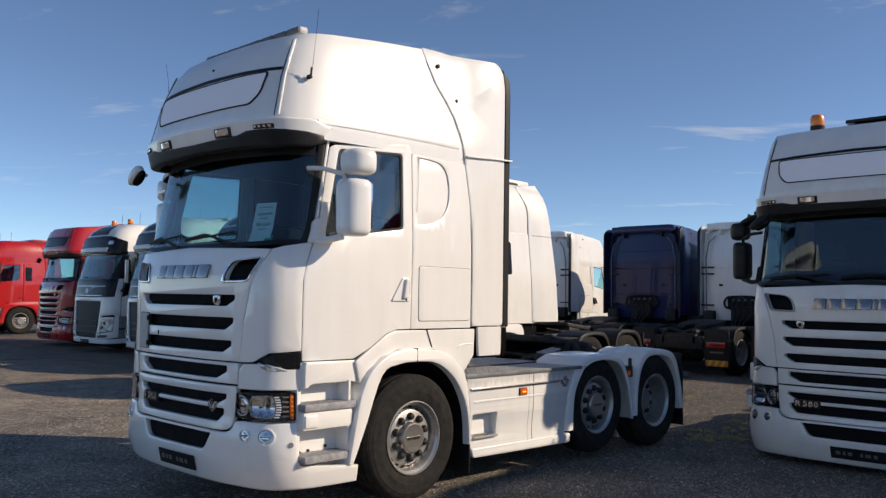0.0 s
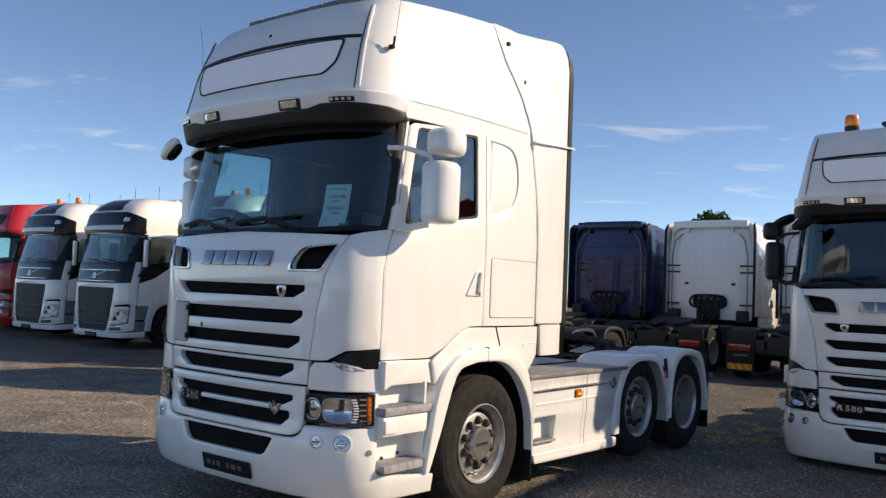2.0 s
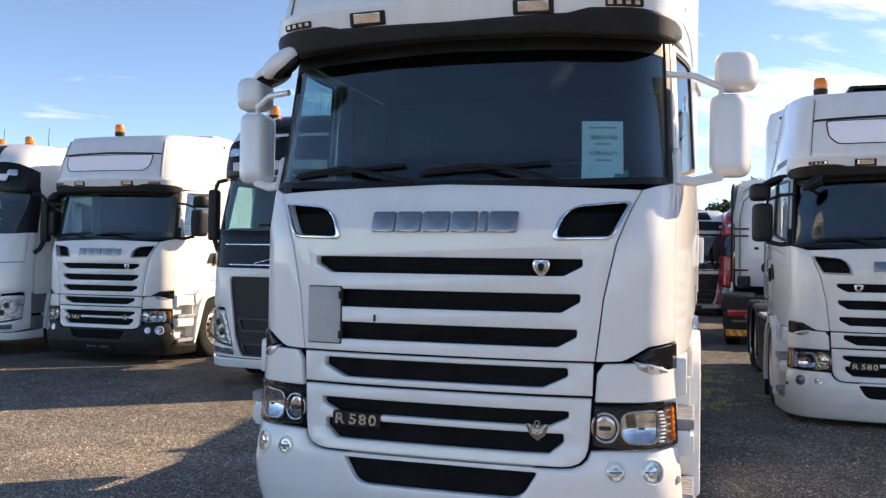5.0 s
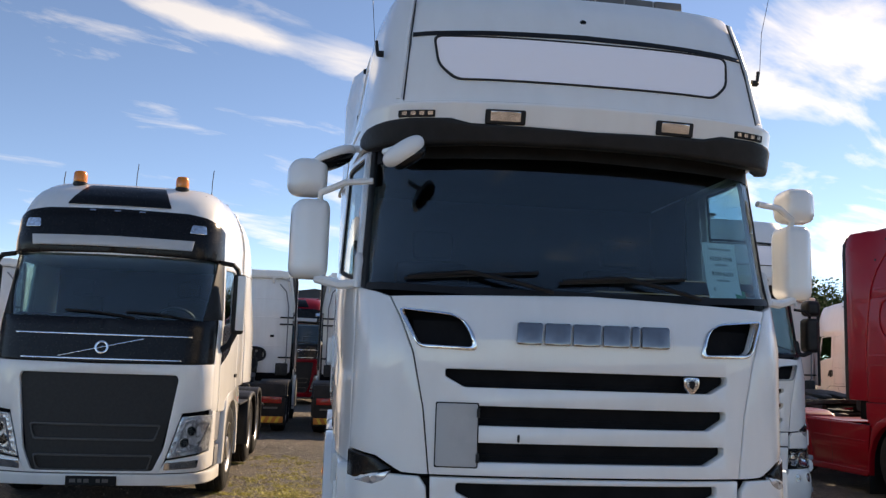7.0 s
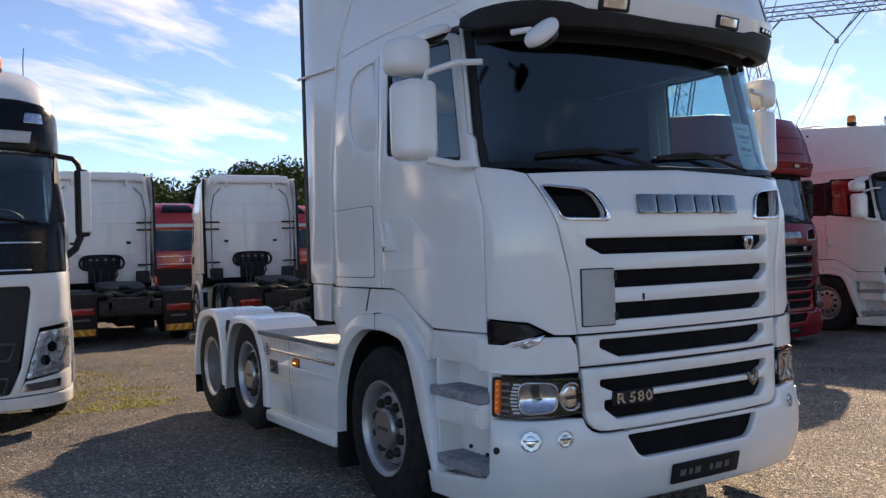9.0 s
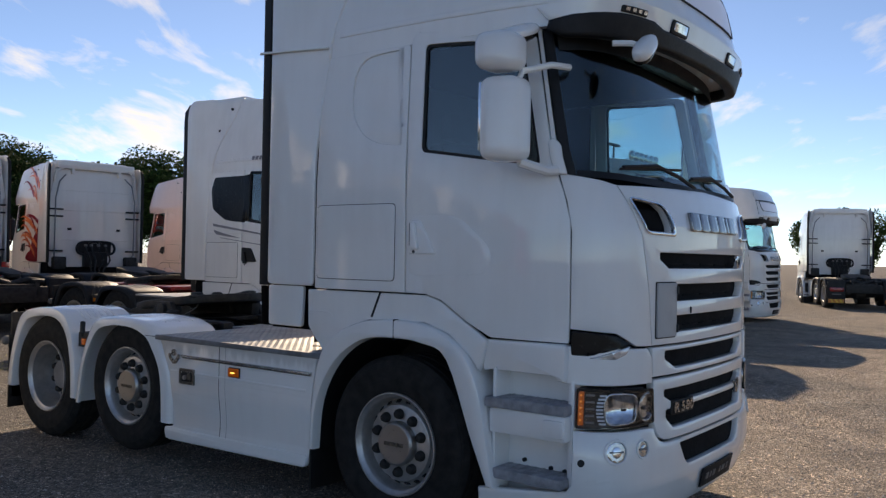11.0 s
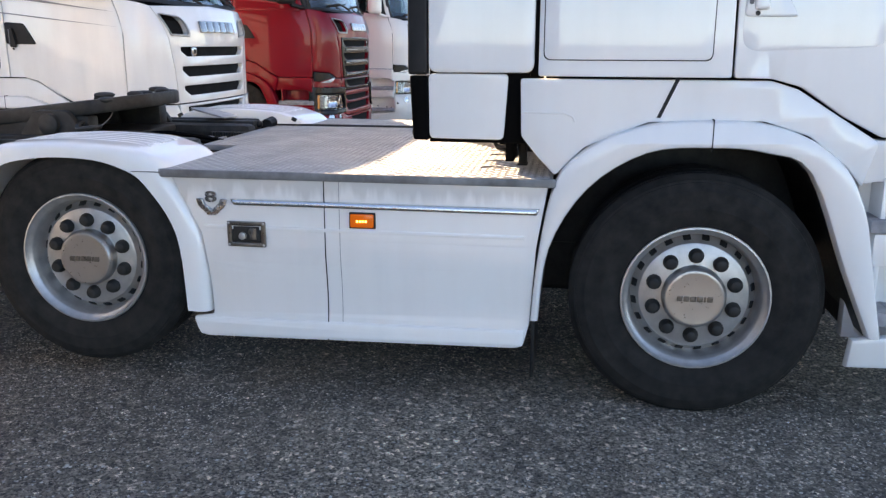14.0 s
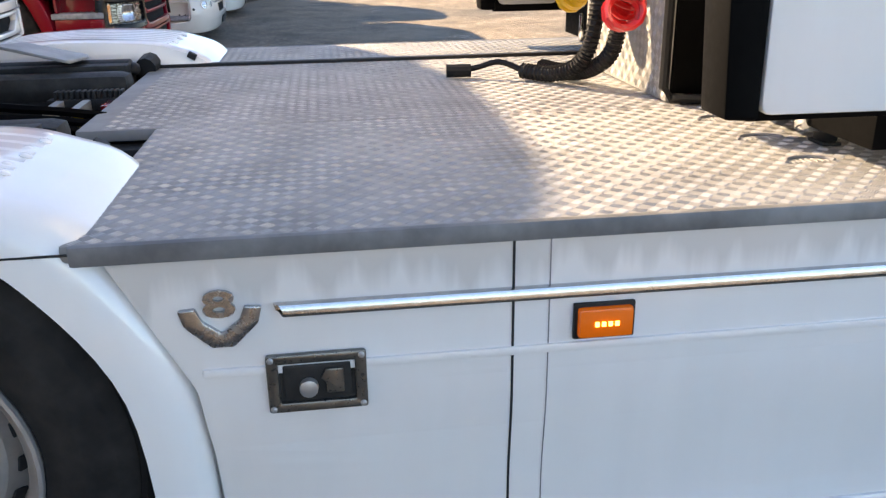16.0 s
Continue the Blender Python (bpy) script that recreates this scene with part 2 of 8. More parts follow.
def ground_material():
    """Old asphalt with pale chippings, worn into dusty gravel in broad patches."""
    m, nt, b = material("asphalt_and_gravel")
    tc = nt.nodes.new("ShaderNodeTexCoord")
    L = nt.links.new
    chips = nt.nodes.new("ShaderNodeTexVoronoi"); chips.inputs["Scale"].default_value = 120
    L(tc.outputs["Object"], chips.inputs["Vector"])
    sepc = nt.nodes.new("ShaderNodeSeparateColor"); L(chips.outputs["Color"], sepc.inputs[0])
    asphalt = ramp_node(nt, sepc.outputs[0], 0.0, 1.0, (0.048, 0.047, 0.046), (0.90, 0.86, 0.80))
    asphalt.color_ramp.elements.new(0.74).color = (0.125, 0.118, 0.110, 1)
    asphalt.color_ramp.elements.new(0.92).color = (0.42, 0.395, 0.355, 1)
    grit = ramp_node(nt, sepc.outputs[1], 0.0, 1.0, (0.050, 0.045, 0.040), (0.50, 0.45, 0.395))
    mid = noise_node(nt, 0.35, 7, 0.62)
    far = nt.nodes.new("ShaderNodeTexNoise"); far.inputs["Scale"].default_value = 1.6; far.inputs["Detail"].default_value = 6
    L(tc.outputs["Object"], far.inputs["Vector"])
    mask = ramp_node(nt, mid.outputs["Fac"], 0.40, 0.60, (0, 0, 0), (1, 1, 1))
    mixg = nt.nodes.new("ShaderNodeMix"); mixg.data_type = "RGBA"
    L(mask.outputs[0], mixg.inputs["Factor"]); L(asphalt.outputs[0], mixg.inputs["A"]); L(grit.outputs[0], mixg.inputs["B"])
    shade = ramp_node(nt, far.outputs["Fac"], 0.3, 0.7, (0.50, 0.485, 0.47), (0.94, 0.905, 0.865))
    mul = nt.nodes.new("ShaderNodeMix"); mul.data_type = "RGBA"; mul.blend_type = "MULTIPLY"; mul.inputs["Factor"].default_value = 1.0
    L(mixg.outputs["Result"], mul.inputs["A"]); L(shade.outputs[0], mul.inputs["B"])
    # single pale pebbles
    peb = nt.nodes.new("ShaderNodeTexVoronoi"); peb.inputs["Scale"].default_value = 34
    L(tc.outputs["Object"], peb.inputs["Vector"])
    sepp = nt.nodes.new("ShaderNodeSeparateColor"); L(peb.outputs["Color"], sepp.inputs[0])
    pick = ramp_node(nt, sepp.outputs[2], 0.50, 0.58, (0, 0, 0), (1, 1, 1))
    core = ramp_node(nt, peb.outputs["Distance"], 0.17, 0.26, (1, 1, 1), (0, 0, 0))
    pm = nt.nodes.new("ShaderNodeMath"); pm.operation = "MULTIPLY"; L(pick.outputs[0], pm.inputs[0]); L(core.outputs[0], pm.inputs[1])
    tone = ramp_node(nt, sepp.outputs[0], 0.0, 1.0, (0.04, 0.036, 0.032), (0.72, 0.67, 0.59))
    lump = noise_node(nt, 17, 5, 0.7)
    clod = ramp_node(nt, lump.outputs["Fac"], 0.36, 0.66, (0.70, 0.69, 0.68), (1.20, 1.18, 1.16))
    mul2 = nt.nodes.new("ShaderNodeMix"); mul2.data_type = "RGBA"; mul2.blend_type = "MULTIPLY"; mul2.inputs["Factor"].default_value = 1.0
    L(mul.outputs["Result"], mul2.inputs["A"]); L(clod.outputs[0], mul2.inputs["B"])
    # coarse gravel, each stone with a tone of its own
    grav = nt.nodes.new("ShaderNodeTexVoronoi"); grav.inputs["Scale"].default_value = 52
    L(tc.outputs["Object"], grav.inputs["Vector"])
    sepg = nt.nodes.new("ShaderNodeSeparateColor"); L(grav.outputs["Color"], sepg.inputs[0])
    gtone = ramp_node(nt, sepg.outputs[1], 0.0, 1.0, (0.45, 0.44, 0.43), (3.0, 2.9, 2.8))
    gtone.color_ramp.elements.new(0.60).color = (0.86, 0.85, 0.84, 1)
    gtone.color_ramp.elements.new(0.88).color = (1.28, 1.26, 1.23, 1)
    gmask = ramp_node(nt, mid.outputs["Fac"], 0.36, 0.56, (0.12, 0.12, 0.12), (0.80, 0.80, 0.80))
    mulg = nt.nodes.new("ShaderNodeMix"); mulg.data_type = "RGBA"; mulg.blend_type = "MULTIPLY"
    L(gmask.outputs[0], mulg.inputs["Factor"]); L(mul2.outputs["Result"], mulg.inputs["A"]); L(gtone.outputs[0], mulg.inputs["B"])
    mul2 = mulg
    # sunlight's contrast put into the tone: driving lane paler, standing rows darker
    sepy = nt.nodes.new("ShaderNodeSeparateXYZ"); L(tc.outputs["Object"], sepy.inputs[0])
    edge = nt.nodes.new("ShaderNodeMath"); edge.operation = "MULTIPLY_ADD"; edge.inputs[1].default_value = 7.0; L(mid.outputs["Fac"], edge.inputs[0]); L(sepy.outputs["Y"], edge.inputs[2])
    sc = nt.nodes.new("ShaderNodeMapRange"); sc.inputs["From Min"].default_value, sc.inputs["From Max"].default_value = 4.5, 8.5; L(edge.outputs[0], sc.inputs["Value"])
    lane_tone = ramp_node(nt, sc.outputs[0], 0.0, 1.0, (1.90, 1.83, 1.75), (0.92, 0.90, 0.87))
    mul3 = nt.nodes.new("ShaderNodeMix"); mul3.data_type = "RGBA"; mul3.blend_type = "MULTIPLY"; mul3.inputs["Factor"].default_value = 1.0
    L(mul2.outputs["Result"], mul3.inputs["A"]); L(lane_tone.outputs[0], mul3.inputs["B"])
    # sunlit brightness held down in the colour: ground darker towards high x
    edx = nt.nodes.new("ShaderNodeMath"); edx.operation = "MULTIPLY_ADD"; edx.inputs[1].default_value = 5.0; L(mid.outputs["Fac"], edx.inputs[0]); L(sepy.outputs["X"], edx.inputs[2])
    scx = nt.nodes.new("ShaderNodeMapRange"); scx.inputs["From Min"].default_value, scx.inputs["From Max"].default_value = 3.5, 9.0; L(edx.outputs[0], scx.inputs["Value"])
    far_tone = ramp_node(nt, scx.outputs[0], 0.0, 1.0, (1.0, 1.0, 1.0), (0.97, 0.95, 0.92))
    mul4 = nt.nodes.new("ShaderNodeMix"); mul4.data_type = "RGBA"; mul4.blend_type = "MULTIPLY"; mul4.inputs["Factor"].default_value = 1.0
    L(mul3.outputs["Result"], mul4.inputs["A"]); L(far_tone.outputs[0], mul4.inputs["B"])
    mul = mul4
    fin = nt.nodes.new("ShaderNodeMix"); fin.data_type = "RGBA"
    L(pm.outputs[0], fin.inputs["Factor"]); L(mul.outputs["Result"], fin.inputs["A"]); L(tone.outputs[0], fin.inputs["B"])
    L(fin.outputs["Result"], b.inputs["Base Color"])
    b.inputs["Roughness"].default_value = 0.88
    hi = nt.nodes.new("ShaderNodeMath"); hi.operation = "MULTIPLY_ADD"; hi.inputs[1].default_value = -1.0; hi.inputs[2].default_value = 1.0
    L(chips.outputs["Distance"], hi.inputs[0])
    small = bump_node(nt, hi.outputs[0], 0.8, 0.010, b)
    rough = nt.nodes.new("ShaderNodeBump"); rough.inputs["Strength"].default_value, rough.inputs["Distance"].default_value = 0.75, 0.03
    L(lump.outputs["Fac"], rough.inputs["Height"])
    cob = nt.nodes.new("ShaderNodeBump"); cob.inputs["Strength"].default_value, cob.inputs["Distance"].default_value = 0.7, 0.014
    gh = nt.nodes.new("ShaderNodeMath"); gh.operation = "MULTIPLY_ADD"; gh.inputs[1].default_value = -1.0; gh.inputs[2].default_value = 1.0
    L(grav.outputs["Distance"], gh.inputs[0]); L(gh.outputs[0], cob.inputs["Height"])
    L(rough.outputs[0], cob.inputs["Normal"]); L(cob.outputs[0], small.inputs["Normal"])
    return m


WHITE = paint("white_paint", (0.86, 0.85, 0.83))
STREAKED = paint("white_paint_rain_streaked", (0.86, 0.85, 0.83), 0.28, 0.05, True)
WHITE_B = paint("white_paint_dusty", (0.84, 0.825, 0.80), 0.33, 0.07)
RED = paint("bright_red_paint", (0.46, 0.008, 0.010), 0.25, 0.0)
WINE = paint("dark_red_paint", (0.22, 0.002, 0.010), 0.30, 0.0, False, 0.6, 0.12)
WINE.node_tree.nodes["Principled BSDF"].inputs["Coat Weight"].default_value = 0.4
BLUE = paint("dark_blue_paint", (0.004, 0.015, 0.085), 0.4, 0.0, False, 0.7, 0.2)
BLUE.node_tree.nodes["Principled BSDF"].inputs["Coat Weight"].default_value = 0.4
SILVER = paint("pale_grey_paint", (0.52, 0.52, 0.51), 0.3)
PEACH = paint("peach_paint", (0.78, 0.62, 0.55), 0.3)
CREAM = paint("cream_white_paint", (0.78, 0.73, 0.68), 0.3)
BLACK = surface("black_plastic", (0.012, 0.012, 0.013), 0.5, vary=0.35, scale=8, bump=0.05, spec=0.3)
GLOSSBLACK = surface("gloss_black_panel", (0.007, 0.007, 0.008), 0.22, vary=0.3, spec=0.25)
MESHBLACK = surface("grille_mesh_black", (0.010, 0.010, 0.011), 0.8, vary=0.3, spec=0.1)
GREYP = surface("grey_plastic", (0.20, 0.20, 0.21), 0.55, vary=0.2, scale=10, bump=0.15)
TREAD = surface("grey_step_tread", (0.31, 0.31, 0.33), 0.6, vary=0.3, scale=18, bump=0.3)
IRON = surface("greasy_black_iron", (0.028, 0.027, 0.026), 0.6, metal=0.3, vary=0.5, scale=12, bump=0.3, bump_scale=80)
SEAMM = surface("dark_seam", (0.012, 0.012, 0.013), 0.7)
RUBBER = tyre_material()
STEEL = surface("wheel_aluminium", (0.48, 0.47, 0.46), 0.36, metal=0.68, vary=0.12, scale=22)
CAPST = surface("hub_cap_steel", (0.44, 0.42, 0.40), 0.32, metal=0.85, vary=0.03, scale=12)
CHROME = brushed("chrome", (0.82, 0.82, 0.83), 0.12)
STRIPCH = brushed("worn_chrome_strip", (0.60, 0.59, 0.585), 0.2)
ALU = surface("chequer_aluminium", (0.345, 0.34, 0.33), 0.55, metal=0.12, vary=0.25, scale=5, spec=0.28)
# worn deck metal, darker: the lip's shaded side face is in the colour
LIPALU = surface("shaded_deck_lip", (0.20, 0.205, 0.21), 0.55, metal=0.2, vary=0.35, scale=9, bump=0.1)
# near-zero black: rubber, with the shade of deep gaps put into it
DEEPBLACK = surface("black_rubber_and_shade", (0.0014, 0.0014, 0.0016), 0.6, vary=0.3, scale=8, spec=0.06)
# plate metal made paler: the bars' sky sheen is in the base colour
BARS = surface("sheen_tread_bars", (0.50, 0.495, 0.485), 0.48, metal=0.2, vary=0.2, scale=7, spec=0.5)
BOWL = surface("dark_lamp_bowl", (0.035, 0.036, 0.039), 0.2, metal=0.15, vary=0.3, scale=14)
FLUTED = brushed("clear_lamp_reflector", (0.50, 0.51, 0.53), 0.18)
LEDW = surface("white_diode_strip", (0.80, 0.81, 0.83), 0.2, vary=0.05, coat=0.5)
DULLALU = surface("dull_aluminium", (0.42, 0.42, 0.41), 0.5, metal=0.4, vary=0.2, scale=9)
WINDOW = glass("tinted_window", (0.66, 0.83, 0.86), 0.07)
SIDEGLASS = glass("side_window", (0.78, 0.92, 0.92), 0.13)
LENS = glass("clear_lens", (0.96, 0.97, 0.98), 0.03)
# near-black trim: the closed cab's gloom is put into these colours
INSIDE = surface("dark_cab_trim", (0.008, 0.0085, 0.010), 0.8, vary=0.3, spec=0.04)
BUNKDARK = surface("near_black_bunk_trim", (0.02, 0.019, 0.017), 0.75, vary=0.2, spec=0.04)
SEATM = surface("near_black_seat_cloth", (0.007, 0.007, 0.008), 0.9, vary=0.3, scale=20, spec=0.04)
PAPER = surface("white_paper", (0.82, 0.83, 0.80), 0.8, vary=0.05)
INK = surface("black_ink", (0.03, 0.03, 0.03), 0.8)
AMBER = surface("amber_lens", (0.85, 0.22, 0.015), 0.2, vary=0.15, coat=0.5)
AMBERLIT = glow("lit_amber_lens", (0.62, 0.115, 0.007), 0.05)
AMBERDOT = glow("lit_amber_diode", (1.0, 0.55, 0.12), 1.2)
AMBERDIM = glow("dim_amber_diode", (0.95, 0.34, 0.05), 0.25)
LAMPBOWL = facets()
DULLCHROME = brushed("smoked_chrome", (0.30, 0.295, 0.295), 0.16)
BADGE = brushed("badge_metal", (0.42, 0.42, 0.43), 0.25)
GRILLEGREY = surface("dark_grey_grille", (0.075, 0.075, 0.076), 0.5, vary=0.2)
GRILLEDARK = surface("charcoal_grille_mesh", (0.013, 0.013, 0.014), 0.6, vary=0.3, scale=30, bump=0.5, bump_scale=90)
LATCHST = surface("dark_stainless", (0.20, 0.19, 0.175), 0.3, metal=0.9, vary=0.3, scale=20)
DECAL = surface("grey_foil", (0.22, 0.22, 0.24), 0.4, vary=0.1)
REDLENS = surface("red_lens", (0.30, 0.008, 0.010), 0.2, vary=0.3, coat=0.5)
REFLECT = surface("chrome_reflector", (0.75, 0.76, 0.78), 0.12, metal=1.0, vary=0.3, scale=25)
# unlit sign sheet: bluish tint and faint glow stand in for mirrored sky
SIGN = glow("sky_glow_box_sheet", (0.68, 0.72, 0.82), 0.045)
ORANGEPL = surface("orange_marker_board", (0.60, 0.20, 0.03), 0.4, vary=0.2)
YELLOWPL = surface("yellow_board", (0.75, 0.50, 0.05), 0.45, vary=0.2)
PLATEB = surface("black_number_plate", (0.012, 0.012, 0.013), 0.65, spec=0.25)
PLATET = surface("pale_plate_bars", (0.12, 0.12, 0.12), 0.5)
MIRROR = surface("mirror_glass", (0.85, 0.86, 0.88), 0.02, metal=1.0, vary=0.02)
COILR = surface("red_air_hose", (0.70, 0.02, 0.025), 0.35, vary=0.15, coat=0.4)
COILY = surface("yellow_air_hose", (0.75, 0.45, 0.02), 0.35, vary=0.15, coat=0.4)
HATCH = surface("unpainted_grey_hatch", (0.44, 0.43, 0.42), 0.5, vary=0.15, scale=4)
REDFRAME = surface("dark_red_chassis_paint", (0.22, 0.006, 0.014), 0.35, vary=0.25, scale=5, coat=0.3)
FLAMES = surface("orange_flame_foil", (0.75, 0.16, 0.02), 0.3, vary=0.3, coat=0.4)
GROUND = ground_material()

# ---- shape tools ----
MESHES = {}


def to_mesh(bm, name, sharp=32):
    bmesh.ops.recalc_face_normals(bm, faces=bm.faces)
    me = bpy.data.meshes.new(name)
    bm.to_mesh(me)
    bm.free()
    me.polygons.foreach_set("use_smooth", [True] * len(me.polygons))
    me.set_sharp_from_angle(angle=radians(sharp))
    me.materials.append(None)
    return me


def shape(key, make, sharp=32):
    """The mesh for key, made once and shared by alike pieces."""
    if key not in MESHES:
        MESHES[key] = to_mesh(make(), str(key[0] if isinstance(key, tuple) else key), sharp)
    return MESHES[key]


def part(name, me, mat, parent=None, label="", at=None):
    if isinstance(me, bmesh.types.BMesh):
        me = to_mesh(me, name)
    ob = new(name, me)
    ob.material_slots[0].link = "OBJECT"
    ob.material_slots[0].material = mat
    if parent:
        ob.parent = parent
    if at is not None:
        ob.matrix_basis = at
    if label:
        tagged(ob, label)
    return ob


def empty(name, m=None):
    ob = new(name)
    ob.empty_display_size = 0.3
    if m is not None:
        ob.matrix_basis = m
    return ob


def joined(*bms):
    out = bms[0]
    for b in bms[1:]:
        me = bpy.data.meshes.new("tmp")
        b.to_mesh(me)
        b.free()
        out.from_mesh(me)
        bpy.data.meshes.remove(me)
    return out


def box(x0, x1, y0, y1, z0, z1, bev=0.0, seg=2):
    bm = bmesh.new()
    bmesh.ops.create_cube(bm, size=1.0)
    for v in bm.verts:
        v.co = Vector(((x0 + x1) / 2 + v.co.x * (x1 - x0), (y0 + y1) / 2 + v.co.y * (y1 - y0), (z0 + z1) / 2 + v.co.z * (z1 - z0)))
    if bev:
        bmesh.ops.bevel(bm, geom=list(bm.edges), offset=bev, segments=seg, affect="EDGES", profile=0.6)
    return bm


def lathe(profile, seg=32, axis="x", at=(0, 0, 0), shut=True):
    """Turn (radius, along) pairs about an axis."""
    bm = bmesh.new()
    rings = []
    for r, a in profile:
        ring = []
        for i in range(seg):
            c, s = math.cos(2 * math.pi * i / seg), math.sin(2 * math.pi * i / seg)
            p = {"x": (a, r * c, r * s), "y": (r * c, a, r * s), "z": (r * c, r * s, a)}[axis]
            ring.append(bm.verts.new(Vector(p) + Vector(at)))
        rings.append(ring)
    for a, b in zip(rings, rings[1:]):
        for i in range(seg):
            bm.faces.new((a[i], a[(i + 1) % seg], b[(i + 1) % seg], b[i]))
    if shut:
        bm.faces.new(rings[0])
        bm.faces.new(rings[-1][::-1])
    return bm


def tube(points, r, seg=8):
    """A round bar along a line of points."""
    bm = bmesh.new()
    pts = [Vector(p) for p in points]
    rings = []
    up = Vector((0.13, 0.21, 0.97))
    for i, p in enumerate(pts):
        d = (pts[min(i + 1, len(pts) - 1)] - pts[max(i - 1, 0)]).normalized()
        if abs(d.dot(up)) > 0.97:
            up = Vector((0.97, 0.13, 0.2))
        a = d.cross(up).normalized()
        b = d.cross(a)
        rings.append([bm.verts.new(p + (a * math.cos(2 * math.pi * k / seg) + b * math.sin(2 * math.pi * k / seg)) * r) for k in range(seg)])
    for a, b in zip(rings, rings[1:]):
        for k in range(seg):
            bm.faces.new((a[k], a[(k + 1) % seg], b[(k + 1) % seg], b[k]))
    bm.faces.new(rings[0])
    bm.faces.new(rings[-1][::-1])
    return bm


def smooth_line(pts, n=6, closed=False):
    """Catmull-Rom points through a few corners."""
    p = [Vector((*q, 0)) if len(q) == 2 else Vector(q) for q in pts]
    m = len(p)
    out = []
    for i in range(m if closed else m - 1):
        a, b, c, d = (p[(i + k) % m] if closed else p[min(max(i + k, 0), m - 1)] for k in (-1, 0, 1, 2))
        for j in range(n):
            t = j / n
            out.append(0.5 * ((2 * b) + (c - a) * t + (2 * a - 5 * b + 4 * c - d) * t * t + (3 * b - a - 3 * c + d) * t ** 3))
    if not closed:
        out.append(p[-1])
    return [tuple(v[: len(pts[0])]) for v in out]


def rounded(poly, r, n=4):
    """A polygon with its corners rounded."""
    out = []
    m = len(poly)
    for i in range(m):
        a, b, c = (Vector(poly[(i + k) % m]) for k in (-1, 0, 1))
        u, v = (a - b), (c - b)
        rr = min(r, u.length * 0.45, v.length * 0.45)
        p, q = b + u.normalized() * rr, b + v.normalized() * rr
        for j in range(n + 1):
            t = j / n
            out.append(tuple((1 - t) ** 2 * p + 2 * t * (1 - t) * b + t * t * q))
    return out


def rect(u0, u1, v0, v1, r=0.0):
    p = [(u0, v0), (u1, v0), (u1, v1), (u0, v1)]
    return rounded(p, r) if r else p


def flat(loops, depth, bevel=0.0):
    """A plate with holes: outlines in (u, v), its thickness along w, from -depth to 0."""
    cu = bpy.data.curves.new("tmp", "CURVE")
    cu.dimensions, cu.fill_mode = "2D", "BOTH"
    cu.extrude = max(depth / 2 - bevel, 0.0005)
    cu.bevel_depth, cu.bevel_resolution, cu.offset = bevel, 1, -bevel
    for lp in loops:
        sp = cu.splines.new("POLY")
        sp.points.add(len(lp) - 1)
        for q, (u, v) in zip(sp.points, lp):
            q.co = (u, v, 0, 1)
        sp.use_cyclic_u = True
    ob = bpy.data.objects.new("tmp", cu)
    me = bpy.data.meshes.new_from_object(ob)
    bm = bmesh.new()
    bm.from_mesh(me)
    bpy.data.objects.remove(ob)
    bpy.data.curves.remove(cu)
    bpy.data.meshes.remove(me)
    bmesh.ops.remove_doubles(bm, verts=bm.verts, dist=0.0004)
    for v in bm.verts:
        v.co.z -= depth / 2
    return bm


def cut(bm, axis, step):
    """Slice a flat plate so that it can follow a curved surface."""
    vals = [v.co[axis] for v in bm.verts]
    lo, hi = min(vals), max(vals)
    n = int((hi - lo) / step)
    no = Vector((0, 0, 0))
    no[axis] = 1
    for i in range(1, n + 1):
        co = Vector((0, 0, 0))
        co[axis] = lo + (hi - lo) * i / (n + 1)
        bmesh.ops.bisect_plane(bm, geom=list(bm.verts) + list(bm.edges) + list(bm.faces), plane_co=co, plane_no=no, dist=1e-5)
    return bm


def wrap(loops, depth, surf, bevel=0.0, out=0.0, du=0.07, dv=0.16):
    """A plate laid onto a curved surface surf(u, v, w), standing out metres proud of it."""
    bm = flat(loops, depth, bevel)
    if du:
        cut(bm, 0, du)
    if dv:
        cut(bm, 1, dv)
    for v in bm.verts:
        v.co = Vector(surf(v.co.x, v.co.y, v.co.z + out))
    return bm


def plane_side(s, x):
    return lambda u, v, w: (s * (x + w), u, v)


def plane_back(y):
    return lambda u, v, w: (u, y + w, v)


def words(text, size, surf, at=(0, 0), depth=0.004, mirror=False, out=0.0, wide=1.0, bold=0.0):
    """Lettering in the built-in font, centred at (u, v)."""
    cu = bpy.data.curves.new("tmp", "FONT")
    cu.body, cu.size, cu.align_x, cu.align_y, cu.extrude = text, size, "CENTER", "CENTER", depth / 2
    cu.resolution_u, cu.offset = 3, bold
    ob = bpy.data.objects.new("tmp", cu)
    me = bpy.data.meshes.new_from_object(ob)
    bm = bmesh.new()
    bm.from_mesh(me)
    bpy.data.objects.remove(ob)
    bpy.data.curves.remove(cu)
    bpy.data.meshes.remove(me)
    for v in bm.verts:
        v.co = Vector(surf(at[0] + v.co.x * wide * (-1 if mirror else 1), at[1] + v.co.y, v.co.z + out))
    return bm

# ---- ground and far surroundings ----
def ground_sheet():
    bm = bmesh.new()
    bmesh.ops.create_grid(bm, x_segments=60, y_segments=60, size=1.0)
    for v in bm.verts:
        # finer in the middle, out to the horizon at the rim
        v.co.x = math.copysign(abs(v.co.x) ** 3, v.co.x) * 900
        v.co.y = math.copysign(abs(v.co.y) ** 3, v.co.y) * 900
    return bm


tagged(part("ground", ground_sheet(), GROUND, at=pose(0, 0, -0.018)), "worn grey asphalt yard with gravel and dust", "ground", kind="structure")

